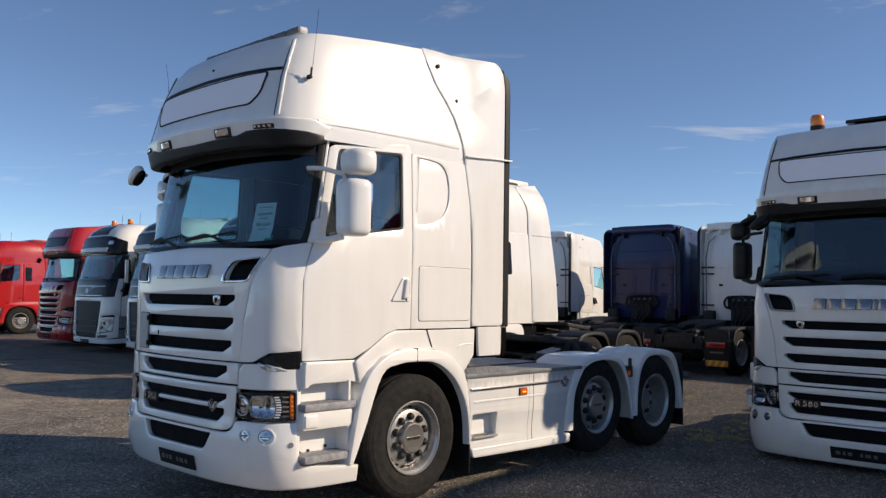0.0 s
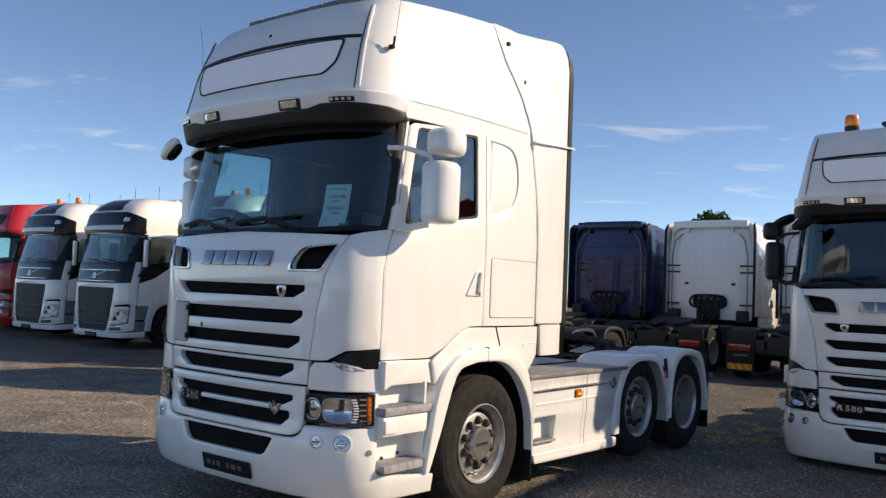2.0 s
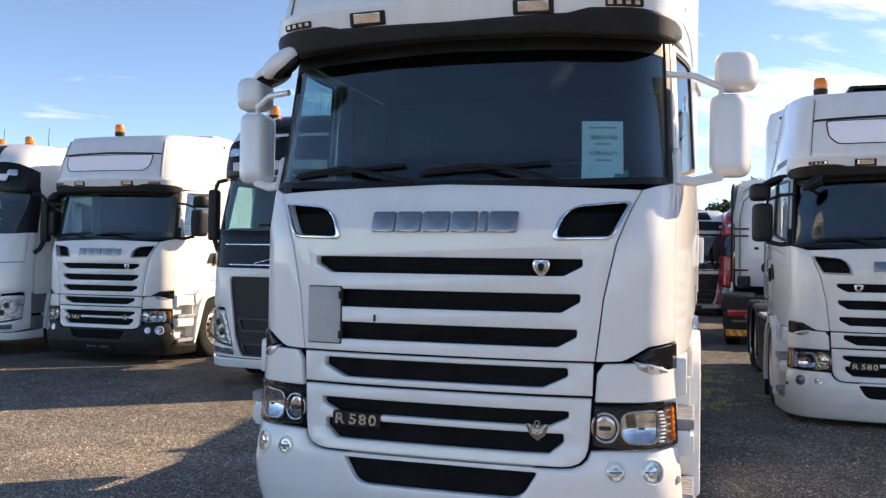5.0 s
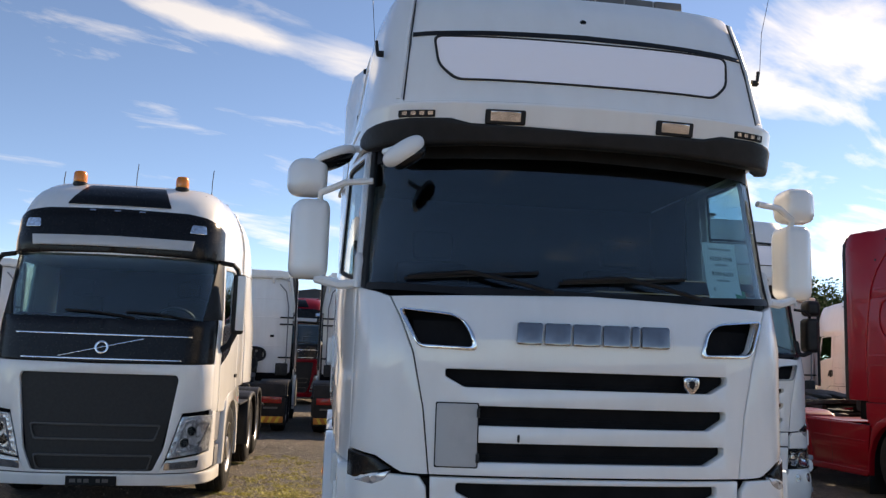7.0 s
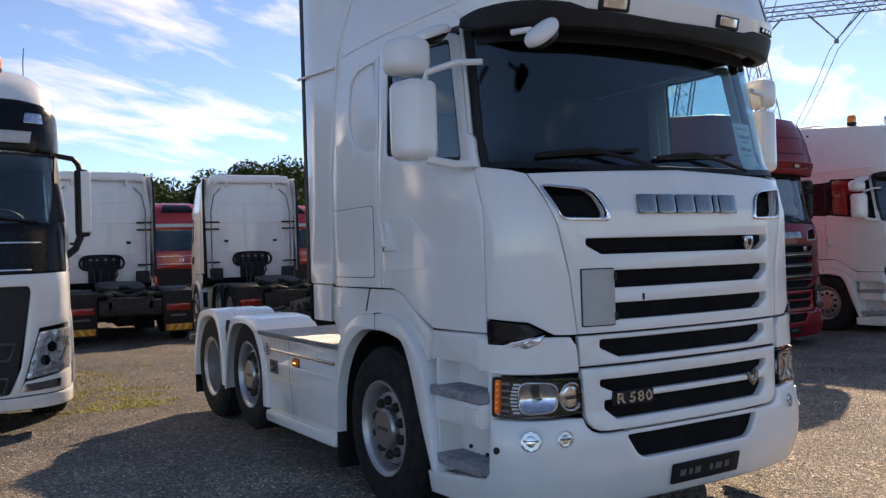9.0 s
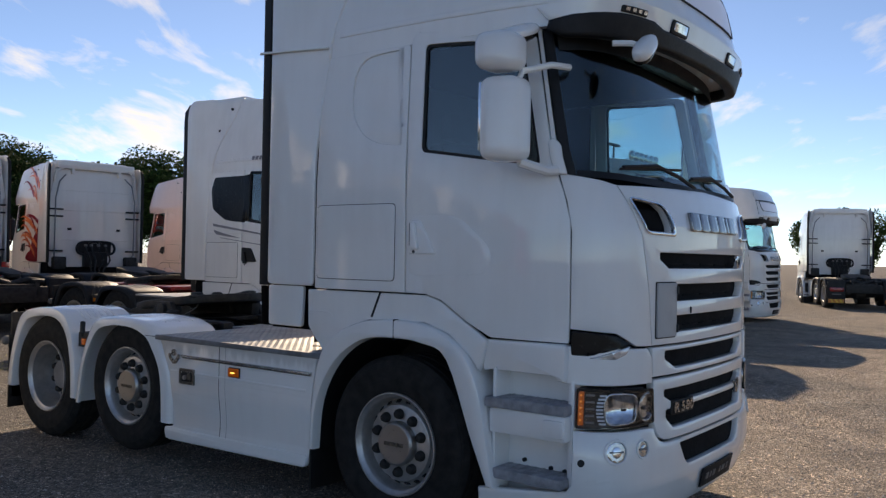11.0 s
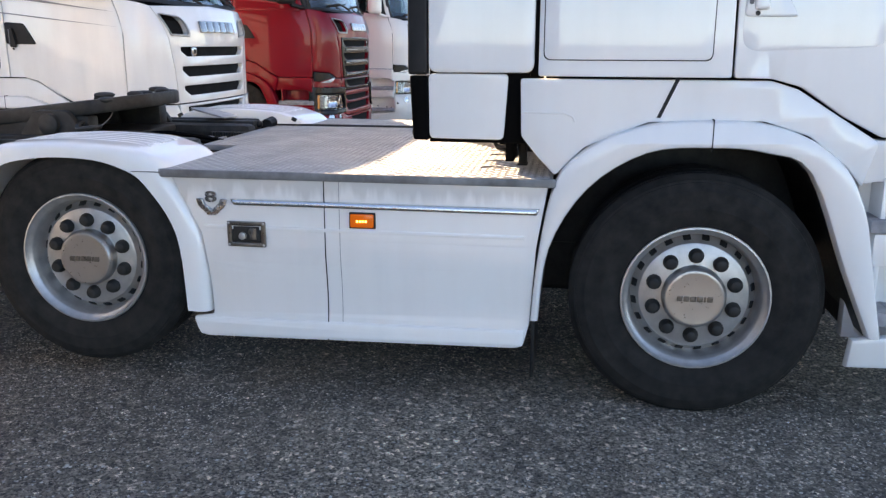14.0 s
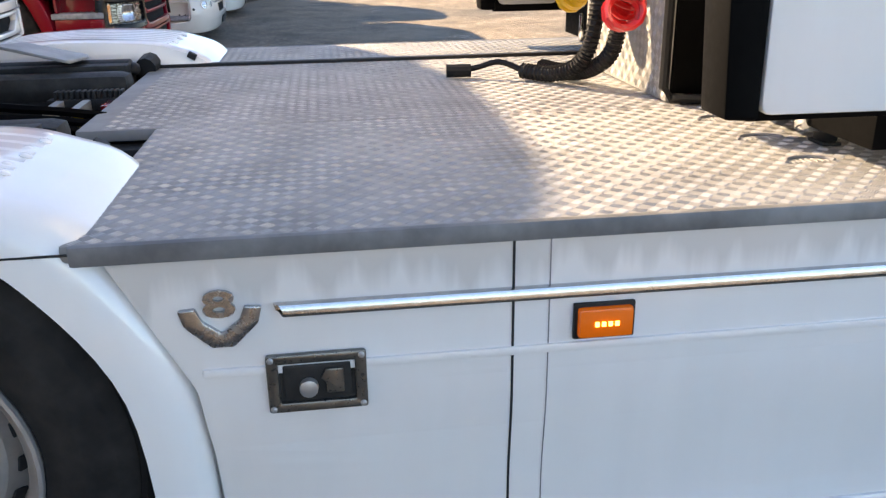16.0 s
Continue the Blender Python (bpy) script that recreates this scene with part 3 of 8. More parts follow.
# ---- the long-nosed line of a cab in plan, from the middle of its front round to its back ----
class Plan:
    def __init__(self, pts):
        line = np.array(smooth_line(pts, 10))
        step = np.hypot(*np.diff(line, axis=0).T)
        self.u = np.concatenate([[0], np.cumsum(step)])
        self.x, self.y = line[:, 0], line[:, 1]
        t = np.gradient(line, axis=0)
        t /= np.hypot(t[:, 0], t[:, 1])[:, None]
        self.nx, self.ny = -t[:, 1] * -1, t[:, 0] * -1
        self.end = float(self.u[-1])

    def ux(self, x):
        k = int(np.argmax(self.x)) + 1
        return math.copysign(float(np.interp(abs(x), self.x[:k], self.u[:k])), x)

    def uy(self, y):
        return float(np.interp(y, self.y, self.u))

    def at(self, u):
        return tuple(float(np.interp(u, self.u, k)) for k in (self.x, self.y, self.nx, self.ny))


def cab_surface(plan, lean, width, fade=(-0.95, -0.1)):
    """u runs round the cab, v is height, w is outwards; lean shifts the front back and width narrows it, by height."""
    lz, ly = zip(*lean)
    wz, wx = zip(*width)

    def surf(u, v, w):
        s = -1 if u < 0 else 1
        x, y, nx, ny = plan.at(abs(u))
        k = min(max((fade[1] - y) / (fade[1] - fade[0]), 0.0), 1.0)
        k = k * k * (3 - 2 * k)
        x *= float(np.interp(v, wz, wx))
        y += float(np.interp(v, lz, ly)) * k
        return (s * (x + nx * w), y + ny * w, v)

    return surf


def roof_surface(plan):
    """The high roof: its front keeps its width while the flanks draw in."""
    lz, ly = zip(*[(2.7, 0.11), (2.8, 0.08), (2.92, 0.05), (3.25, 0.13), (3.53, 0.24), (3.66, 0.33), (3.72, 0.42)])
    wz, wd = zip(*[(2.7, 0.035), (2.92, 0.03), (3.0, 0.045), (3.3, 0.10), (3.55, 0.135), (3.66, 0.165), (3.72, 0.20)])

    def surf(u, v, w):
        s = -1 if u < 0 else 1
        x, y, nx, ny = plan.at(abs(u))
        k = min(max((-0.1 - y) / 0.85, 0.0), 1.0)
        k = k * k * (3 - 2 * k)
        x -= float(np.interp(v, wz, wd)) * (x / 1.2) ** 4
        y += float(np.interp(v, lz, ly)) * k
        return (s * (x + nx * w), y + ny * w, v)

    return surf


def loft(plan, surf, zs, n=46, shift=0.0, rear=None):
    """A closed shell of stacked sections."""
    bm = bmesh.new()
    us = [plan.end * (i / n) for i in range(-n, n + 1)]
    rings = []
    for z in zs:
        ring = [bm.verts.new(surf(u, z, shift)) for u in us]
        rings.append(ring)
    for a, b in zip(rings, rings[1:]):
        m = len(a)
        for i in range(m):
            bm.faces.new((a[i], a[(i + 1) % m], b[(i + 1) % m], b[i]))
    bm.faces.new(rings[0][::-1])
    bm.faces.new(rings[-1])
    return bm


SP = Plan([(0, -1.395), (0.3, -1.39), (0.55, -1.372), (0.8, -1.33), (0.95, -1.28), (1.03, -1.215), (1.085, -1.12), (1.115, -1.03),
           (1.16, -0.75), (1.195, -0.35), (1.21, 0.05), (1.21, 0.4), (1.2, 0.7), (1.19, 0.98)])
BODY = cab_surface(SP, [(1.1, 0), (1.75, 0), (1.95, 0.055), (2.06, 0.11), (2.8, 0.25)], [(1.1, 1), (2.0, 1), (2.8, 0.965)])
ROOF = roof_surface(SP)
BUMP = cab_surface(SP, [(0.2, 0.05), (0.27, 0.01), (0.4, -0.02), (0.55, -0.02), (0.72, 0.0), (1.1, 0)],
                   [(0.2, 1.01), (0.3, 1.03), (0.5, 1.045), (0.72, 1.02), (1.1, 1.0)], (-0.95, -0.5))
ux, uy = SP.ux, SP.uy


def both(loop):
    return [(-u, v) for u, v in loop]


def sym(half):
    """A closed outline from its right half, listed from the middle bottom round to the middle top."""
    return half + [(-u, v) for u, v in half[::-1]]


def slot(z1, z0, a, b):
    a, b, h = a + 0.03, b + 0.035, z1 - (z1 - z0) * 0.42
    return rounded([(-ux(b), z0), (ux(b), z0), (ux(a), h), (ux(a), z1), (-ux(a), z1), (-ux(a), h)], 0.010, 2)


def roof_shell():
    bm = bmesh.new()
    n = 44
    us = [SP.end * (i / n) for i in range(-n, n + 1)]
    zs = [2.78, 2.86, 2.93, 2.98, 3.1, 3.2, 3.32, 3.44, 3.52, 3.58, 3.63, 3.66]
    rings = []

    def rise(p, z):
        k = min(max((z - 3.1) / 0.5, 0), 1)
        return Vector((p[0], p[1], z - 0.045 * min(max((z - 3.3) / 0.36, 0), 1) + k * 0.135 * min(max((p[1] + 1.0) / 1.4, 0), 1)))

    for z in zs:
        rings.append([bm.verts.new(rise(ROOF(u, z, 0), z)) for u in us])
    top = [ROOF(u, 3.66, 0) for u in us]
    for k, z in ((0.965, 3.669), (0.91, 3.674), (0.75, 3.677), (0.45, 3.679), (0.15, 3.68)):
        rings.append([bm.verts.new(rise((p[0] * k, p[1] * k + (1 - k) * (-0.05), z), z)) for p in top])
    for a, b in zip(rings, rings[1:]):
        m = len(a)
        for i in range(m):
            bm.faces.new((a[i], a[(i + 1) % m], b[(i + 1) % m], b[i]))
    bm.faces.new(rings[0][::-1])
    bm.faces.new(rings[-1])
    return bm


ARCH_IN = smooth_line([(0.64, 0.36), (0.605, 0.67), (0.46, 0.92), (0.24, 1.065), (0, 1.09), (-0.2, 1.075), (-0.37, 1.0), (-0.53, 0.62), (-0.645, 0.357)], 4)
ARCH_OUT = smooth_line([(0.672, 0.36), (0.645, 0.67), (0.585, 0.95), (0.45, 1.09), (0.24, 1.175), (0, 1.195), (-0.19, 1.186), (-0.36, 1.13), (-0.5, 1.02), (-0.585, 0.85), (-0.63, 0.65), (-0.69, 0.357)], 4)
MID_IN = smooth_line([(2.17, 0.33), (2.2, 0.67), (2.33, 0.885), (2.44, 0.955), (2.6, 0.99), (2.85, 0.985), (3.04, 0.92), (3.2, 0.67), (3.27, 0.34)], 6)
MID_OUT = smooth_line([(2.07, 0.325), (2.085, 0.67), (2.225, 0.945), (2.36, 1.022), (2.52, 1.050), (2.85, 1.055), (3.1, 1.0), (3.26, 0.7), (3.33, 0.34)], 6)
REAR_IN = smooth_line([(3.40, 0.36), (3.42, 0.65), (3.5, 0.88), (3.66, 0.99), (3.95, 0.99), (4.15, 0.92), (4.3, 0.65), (4.36, 0.36)], 4)
REAR_OUT = smooth_line([(3.33, 0.36), (3.35, 0.67), (3.44, 0.95), (3.62, 1.065), (3.97, 1.065), (4.22, 0.98), (4.37, 0.67), (4.43, 0.36)], 4)


def band(inner, outer):
    return list(inner) + list(outer)[::-1]


def guard(inner, outer, s, x1=1.243, x0=0.705):
    """A wheel guard: soft outer shoulder, broad top, turned-down inner edge."""
    sec = [(x1, 0.0), (x1, 0.42), (x1 - 0.004, 0.66), (x1 - 0.014, 0.83), (x1 - 0.032, 0.94), (x1 - 0.06, 0.99), (x1 - 0.10, 1.0), (x0 + 0.05, 1.0), (x0 + 0.02, 0.98), (x0 + 0.005, 0.90),
           (x0, 0.7), (x0, -0.4), (x0 + 0.015, -0.4), (x0 + 0.018, 0.74), (x1 - 0.04, 0.74), (x1 - 0.02, 0.5), (x1 - 0.02, 0.0)]
    bm = bmesh.new()
    rows = [[bm.verts.new((s * x, a[0] + (b[0] - a[0]) * v, a[1] + (b[1] - a[1]) * v)) for x, v in sec] for a, b in zip(inner, outer)]
    n = len(sec)
    for r, q in zip(rows, rows[1:]):
        for k in range(n):
            bm.faces.new((r[k], r[(k + 1) % n], q[(k + 1) % n], q[k]))
    bm.faces.new(rows[0])
    bm.faces.new(rows[-1][::-1])
    bmesh.ops.recalc_face_normals(bm, faces=bm.faces[:])
    return bm


# ---- wheels: outer face at x = 0, turned about x ----
def tyre_shape(r, w):
    t = r - 0.012
    pr = [(0.288, -0.03), (0.298, -0.004), (0.34, 0.012), (0.365, 0.0145), (0.369, 0.0160), (0.374, 0.0160), (0.378, 0.0152), (r * 0.80, 0.016), (r * 0.86, 0.0105), (r * 0.867, 0.0108), (r * 0.875, 0.0095), (r * 0.88, 0.0075), (r * 0.90, 0.004), (r * 0.935, -0.004), (r * 0.938, -0.009), (r * 0.955, -0.012), (r * 0.958, -0.016), (r - 0.012, -0.024), (r, -0.04)]
    g = w / 4.0
    for k in (1, 2, 3):
        c = -0.0 - g * k
        pr += [(r, c + 0.010), (t, c + 0.007), (t, c - 0.007), (r, c - 0.010)]
    pr += [(r, -w + 0.04), (r - 0.014, -w + 0.022), (r * 0.88, -w), (0.32, -w), (0.288, -w + 0.03)]
    return lathe(pr, 56, shut=False)


def rim_shape(deep):
    d = 0.13 if deep else 0.0
    pr = [(0.286, -0.03), (0.297, -0.002), (0.295, 0.007), (0.288, 0.008), (0.283, 0.001), (0.277, -0.008), (0.270, -0.012), (0.264, -0.020), (0.260, -0.050 - d), (0.256, -0.088 - d), (0.250, -0.100 - d),
          (0.238, -0.086 - d), (0.226, -0.066 - d), (0.219, -0.053 - d), (0.213, -0.05 - d), (0.05, -0.05 - d), (0.05, -0.2), (0.26, -0.22), (0.288, -0.2)]
    return lathe(pr, 48, shut=False)


def ring_of(make, n, r, x, tilt=0.0):
    bms = []
    for i in range(n):
        b = make()
        bmesh.ops.transform(b, matrix=Matrix.Rotation(2 * math.pi * (i + 0.5) / n, 4, "X") @ Matrix.Translation((x, 0, r)) @ Matrix.Rotation(tilt, 4, "Y"), verts=b.verts)
        bms.append(b)
    return joined(*bms)


def wheel(parent, x, y, z, side, r, w, deep=False, cap=True, detail=True, rim_mat=None):
    turn = pose(side * x, y, z, 0, 0, 0 if side > 0 else 180)
    wh = part("wheel", shape(("tyre", r, w), lambda: tyre_shape(r, w)), RUBBER, parent, at=turn)
    part("rim", shape(("rim", deep), lambda: rim_shape(deep)), rim_mat or STEEL, wh)
    d = 0.13 if deep else 0.0
    if detail:
        if detail == 1:
            tagged(part("hand_hole", shape(("slots", deep), lambda: ring_of(lambda: box(-0.006, 0.006, -0.016, 0.016, -0.011, 0.011, 0.004, 1), 20, 0.238, -0.083 - d, radians(-55))), SEAMM, wh), kind="stuff")
        if detail > 1:
            for i in range(20):
                part("hand_hole", shape("slot1", lambda: box(-0.004, 0.004, -0.0155, 0.0155, -0.0145, 0.0145, 0.0035, 2)), SEAMM, wh, at=Matrix.Rotation(2 * math.pi * (i + 0.5) / 20, 4, "X") @ Matrix.Translation((-0.083 - d, 0, 0.238)) @ Matrix.Rotation(radians(-55), 4, "Y"))
            for i in range(10):
                part("wheel_nut", shape("nut", lambda: lathe([(0.031, -0.012), (0.031, 0.004), (0.029, 0.014), (0.021, 0.03), (0.012, 0.034)], 14)), IRON, wh, at=Matrix.Rotation(2 * math.pi * i / 10, 4, "X") @ Matrix.Translation((-0.045 - d, 0, 0.168)))
        else:
            for i in range(10):
                part("wheel_nut", shape("nut_small", lambda: lathe([(0.027, -0.012), (0.027, 0.012), (0.019, 0.03), (0.012, 0.034)], 8)), IRON, wh, at=Matrix.Rotation(2 * math.pi * i / 10, 4, "X") @ Matrix.Translation((-0.045 - d, 0, 0.168)))
    part("hub_cap", shape(("cap", deep), lambda: lathe([(0.128, -0.06 - d), (0.128, -0.022 - d), (0.124, -0.008 - d), (0.116, 0.002 - d), (0.108, 0.004 - d), (0.104, 0.0035 - d), (0.05, 0.0038 - d), (0.001, 0.0035 - d)], 36)), CAPST if cap else GREYP, wh)
    if cap and detail > 1:
        part("cap_lettering", shape("caplet", lambda: text_bars([0.022, 0.022, 0.023, 0.023, 0.008, 0.023], 0.022, 0.004, lambda u, v, w: (w, u, v), (0, 0.0), 0.006, 0.008, 0.001)), LATCHST, wh)
    return wh


def text_bars(widths, h, gap, surf, at, depth=0.012, out=0.0, bevel=0.002, du=0.0):
    """A maker's lettering as plain slabs of the letters' size."""
    total = sum(widths) + gap * (len(widths) - 1)
    u = at[0] - total / 2
    bms = []
    for w in widths:
        k = h * 0.04
        lp = [rounded([(u - k, at[1] - h / 2), (u + w - k, at[1] - h / 2), (u + w + k, at[1] + h / 2), (u + k, at[1] + h / 2)], h * 0.10, 2)]
        bms.append(wrap(lp, depth, surf, bevel, out, du, 0))
        u += w + gap
    return joined(*bms)


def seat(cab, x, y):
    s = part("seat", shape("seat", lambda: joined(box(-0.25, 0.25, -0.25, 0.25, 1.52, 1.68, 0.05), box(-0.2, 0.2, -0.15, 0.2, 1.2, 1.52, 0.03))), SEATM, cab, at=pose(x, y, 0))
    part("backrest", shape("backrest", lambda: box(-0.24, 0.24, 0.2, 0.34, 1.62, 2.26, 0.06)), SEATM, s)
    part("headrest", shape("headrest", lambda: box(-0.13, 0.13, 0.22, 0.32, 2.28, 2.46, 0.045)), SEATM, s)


def beacon(truck, x, y, z, tall=0.15):
    b = part("beacon", shape("beacon_foot", lambda: lathe([(0.05, -0.06), (0.075, -0.04), (0.08, 0.015), (0.07, 0.02)], 18, "z")), BLACK, truck, at=pose(x, y, z))
    part("dome", shape(("beacon_dome", tall), lambda: lathe([(0.072, 0.018), (0.076, 0.04), (0.074, tall * 0.75), (0.06, tall * 0.95), (0.03, tall)], 20, "z")), AMBER, b, "amber plastic dome")


def coil(line, r, turns, thick, seg=12):
    """A coiled hose wound round a bent axis."""
    axis = [Vector(p) for p in smooth_line(line, 8)]
    n = turns * seg
    pts = []
    for i in range(n + 1):
        k = i / n * (len(axis) - 1)
        a = min(int(k), len(axis) - 2)
        d = (axis[a + 1] - axis[a]).normalized()
        p = d.cross(Vector((0.2, 1, 0.1))).normalized()
        q = d.cross(p)
        c = axis[a] + (axis[a + 1] - axis[a]) * (k - a)
        w = r * (1 + 0.10 * math.sin(1.7 * i / seg))
        pts.append(c + (p * math.cos(2 * math.pi * i / seg) + q * math.sin(2 * math.pi * i / seg)) * w)
    return tube(pts, thick, 6)


def scania(place, label, body=None, drop=0.0, detail=1, dark_mirrors=False, fender=None, skirts=True, beacons=(), extras=(), sign=None, name="lorry", group="", stripe=True, deflector=True, bumper_mat=None, frame_mat=None):
    """A tractor unit: origin on the ground under the middle of the front axle, nose towards -y.
    detail 2: seen from close by; 1: across the yard; 0: seen from behind or far off."""
    body = body or WHITE
    fender = fender or body
    t = tagged(empty(name, place), label, "lorry", group)
    mir = BLACK if dark_mirrors else body
    z = lambda m: pose(0, 0, -drop)
    # -- cab
    def short_shell():
        # the near cab ends ahead of its side fairings
        bm = loft(SP, BODY, [1.10, 1.3, 1.6, 1.85, 1.95, 2.0], shift=-0.07)
        for v in bm.verts:
            v.co.y = min(v.co.y, 0.64)
        return bm
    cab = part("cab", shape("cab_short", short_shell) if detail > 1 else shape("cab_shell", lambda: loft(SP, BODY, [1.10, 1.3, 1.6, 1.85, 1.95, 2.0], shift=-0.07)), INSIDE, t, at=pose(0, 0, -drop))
    front = detail > 0
    P = lambda nm, key, make, mat, lab="": part(nm, shape(key, make), mat, cab, lab)
    if front:
        hood_half = [(0, 1.118), (ux(0.755), 1.118), (ux(0.79), 1.42), (ux(0.845), 1.68), (ux(0.905), 1.84), (ux(0.955), 1.945), (0, 1.975)]
        vent = [(0.912, 1.885), (0.67, 1.862), (0.615, 1.828), (0.585, 1.772), (0.568, 1.710), (0.824, 1.718), (0.858, 1.782)]
        ventu = rounded([(ux(a), b) for a, b in vent], 0.03)
        loops = [sym(hood_half), slot(1.605, 1.522, 0.665, 0.57), slot(1.437, 1.346, 0.655, 0.56), slot(1.268, 1.18, 0.642, 0.545), ventu, both(ventu)]
        hood = P("front_panel", "hood", lambda: wrap(loops, 0.055, BODY, 0.006, 0.012), body)
        P("grille_mesh", "grille_back", lambda: wrap([sym([(0, 1.16), (ux(0.72), 1.16), (ux(0.86), 1.83), (0, 1.83)])], 0.01, BODY, 0, -0.034), MESHBLACK)
        if body is WINE:
            P("grille_surround", "darkgrille", lambda: wrap([sym([(0, 1.125), (ux(0.705), 1.125), (ux(0.745), 1.50), (ux(0.74), 1.64), (0, 1.65)]), slot(1.605, 1.522, 0.665, 0.57), slot(1.437, 1.346, 0.655, 0.56), slot(1.268, 1.18, 0.642, 0.545)], 0.02, BODY, 0.004, 0.022), GLOSSBLACK)
            P("grille_surround", "darkgrille2", lambda: wrap([sym([(0, 0.96), (ux(0.66), 0.96), (ux(0.67), 1.10), (0, 1.10)]), slot(1.082, 0.986, 0.60, 0.475)], 0.02, BUMP, 0.004, 0.022), GLOSSBLACK)
            for zz in (1.48, 1.31, 1.15):
                P("chrome_bar", ("chromebar", zz), lambda: wrap([rect(-0.64, 0.64, zz - 0.011, zz + 0.011, 0.006)], 0.014, BODY, 0.003, 0.034, 0.1, 0), DULLCHROME)
        for s in (1, -1):
            sl = ventu if s > 0 else both(ventu)
            ring = [(u, v) for u, v in sl]
            cen = (sum(u for u, v in ring) / len(ring), sum(v for u, v in ring) / len(ring))
            big = [(cen[0] + (u - cen[0]) * (1.16 if abs(u) < abs(cen[0]) else 1.01), cen[1] + (v - cen[1]) * (1.24 if v < cen[1] else 1.05)) for u, v in ring]
            P("vent_frame", ("vent_frame", s), lambda: wrap([big, ring], 0.03, BODY, 0.006, 0.024), CHROME if detail > 1 else DULLALU, "chrome vent surround")
        if detail > 1:
            for zz in (1.56, 1.39, 1.224):
                for k in range(-2, 3):
                    P("grille_slat", ("gslat", zz, k), lambda: wrap([rect(-0.6 + (k + 2) * 0.24, -0.372 + (k + 2) * 0.24, zz - 0.02, zz - 0.012)], 0.008, BODY, 0.002, -0.024, 0.12, 0), MESHBLACK)
        low = [sym([(0, 0.952), (ux(0.742), 0.952), (ux(0.752), 1.108), (0, 1.108)]), slot(1.082, 0.986, 0.60, 0.475)]
        P("middle_panel", "low_panel", lambda: wrap(low, 0.05, BUMP, 0.011, 0.012), body)
        frame3 = [sym([(0, 0.612), (ux(0.585), 0.612), (ux(0.635), 0.618), (ux(0.672), 0.634), (ux(0.70), 0.662), (ux(0.716), 0.70), (ux(0.724), 0.75), (ux(0.738), 0.94), (0, 0.94)]), slot(0.876, 0.803, 0.60, 0.50), slot(0.768, 0.672, 0.575, 0.50)]
        P("lower_panel", "low_frame", lambda: wrap(frame3, 0.05, BUMP, 0.012, 0.014), body)
        P("lower_mesh", "low_back", lambda: wrap([sym([(0, 0.63), (ux(0.7), 0.66), (ux(0.7), 1.1), (0, 1.1)])], 0.01, BUMP, 0, -0.03), MESHBLACK)
        # corner pieces
        for s in (1, -1):
            m = (lambda lp: lp) if s > 0 else both
            seam = [(ux(0.761), 1.118), (ux(0.796), 1.42), (ux(0.851), 1.68), (ux(0.911), 1.84), (ux(0.961), 1.945)]
            corner = seam + [(ux(1.02), 1.968), (uy(-1.08), 2.0), (uy(-1.0595), 1.99), (uy(-1.0595), 1.207), (ux(0.995), 1.190), (ux(0.915), 1.14), (ux(0.88), 1.122), (ux(0.80), 1.118)]
            P("corner_panel", ("corner", s), lambda: wrap([m(corner)], 0.03, BODY, 0.004, 0.012), body)
            blk = [(ux(0.925), 1.135), (ux(1.0), 1.182), (uy(-1.065), 1.20), (uy(-1.065), 1.075), (uy(-1.14), 1.07), (ux(1.0), 1.108)]
            P("corner_deflector", ("blkcorner", s), lambda: wrap([m(rounded(blk, 0.012))], 0.04, BODY, 0.006, 0.022), GLOSSBLACK)
            ind = [(ux(0.925), 1.128), (ux(1.0), 1.10), (uy(-1.145), 1.064), (ux(1.0), 1.058), (ux(0.95), 1.085)]
            P("corner_lamp", ("ind", s), lambda: wrap([m(rounded(ind, 0.01))], 0.03, BODY, 0.004, 0.024), LAMPBOWL)
            fill = [(ux(0.752), 0.925), (uy(-1.09), 0.925), (uy(-1.0), 0.94), (uy(-1.0), 1.12), (uy(-1.06), 1.12), (ux(0.80), 1.108), (ux(0.765), 1.06)]
            P("corner_filler", ("fill", s), lambda: wrap([m(rounded(fill, 0.010))], 0.04, BUMP, 0.010, 0.02), body)
            # headlamp
            hl = rounded([(ux(0.735), 0.722), (ux(0.75), 0.90), (uy(-1.098), 0.915), (uy(-1.098), 0.712), (ux(0.95), 0.706)], 0.015)
            if body is WINE:
                sur = rounded([(ux(0.69), 0.665), (ux(0.70), 0.99), (uy(-1.02), 1.01), (uy(-1.00), 0.80), (uy(-1.04), 0.65), (ux(0.95), 0.64)], 0.04)
                P("lamp_surround", ("lampsurr", s), lambda: wrap([m(sur), m(hl)], 0.05, BUMP, 0.010, 0.048), GLOSSBLACK)
            lamp = P("headlamp", ("headlamp", s), lambda: wrap([m(hl)], 0.03, BUMP, 0.004, -0.034), BOWL)
            def disc(u0, r, n=20, up=1.0):
                return m([(u0 + r * math.cos(a * 2 * math.pi / n), 0.806 + r * up * math.sin(a * 2 * math.pi / n)) for a in range(n)])
            uc = ux(0.795)
            rf = part("reflector", shape(("refl", s), lambda: wrap([disc(uc, 0.066, up=1.15), disc(uc, 0.054, up=1.15)], 0.050, BUMP, 0.004, 0.018)), FLUTED, lamp)
            part("projector", shape(("proj", s), lambda: wrap([disc(uc, 0.050, up=1.12)], 0.030, BUMP, 0.004, 0.006)), REFLECT, rf)
            part("bulb_shade", shape(("bshade", s), lambda: wrap([m(rect(uc - 0.030, uc + 0.026, 0.794, 0.812, 0.006))], 0.01, BUMP, 0.003, 0.018, 0, 0)), BOWL, rf)
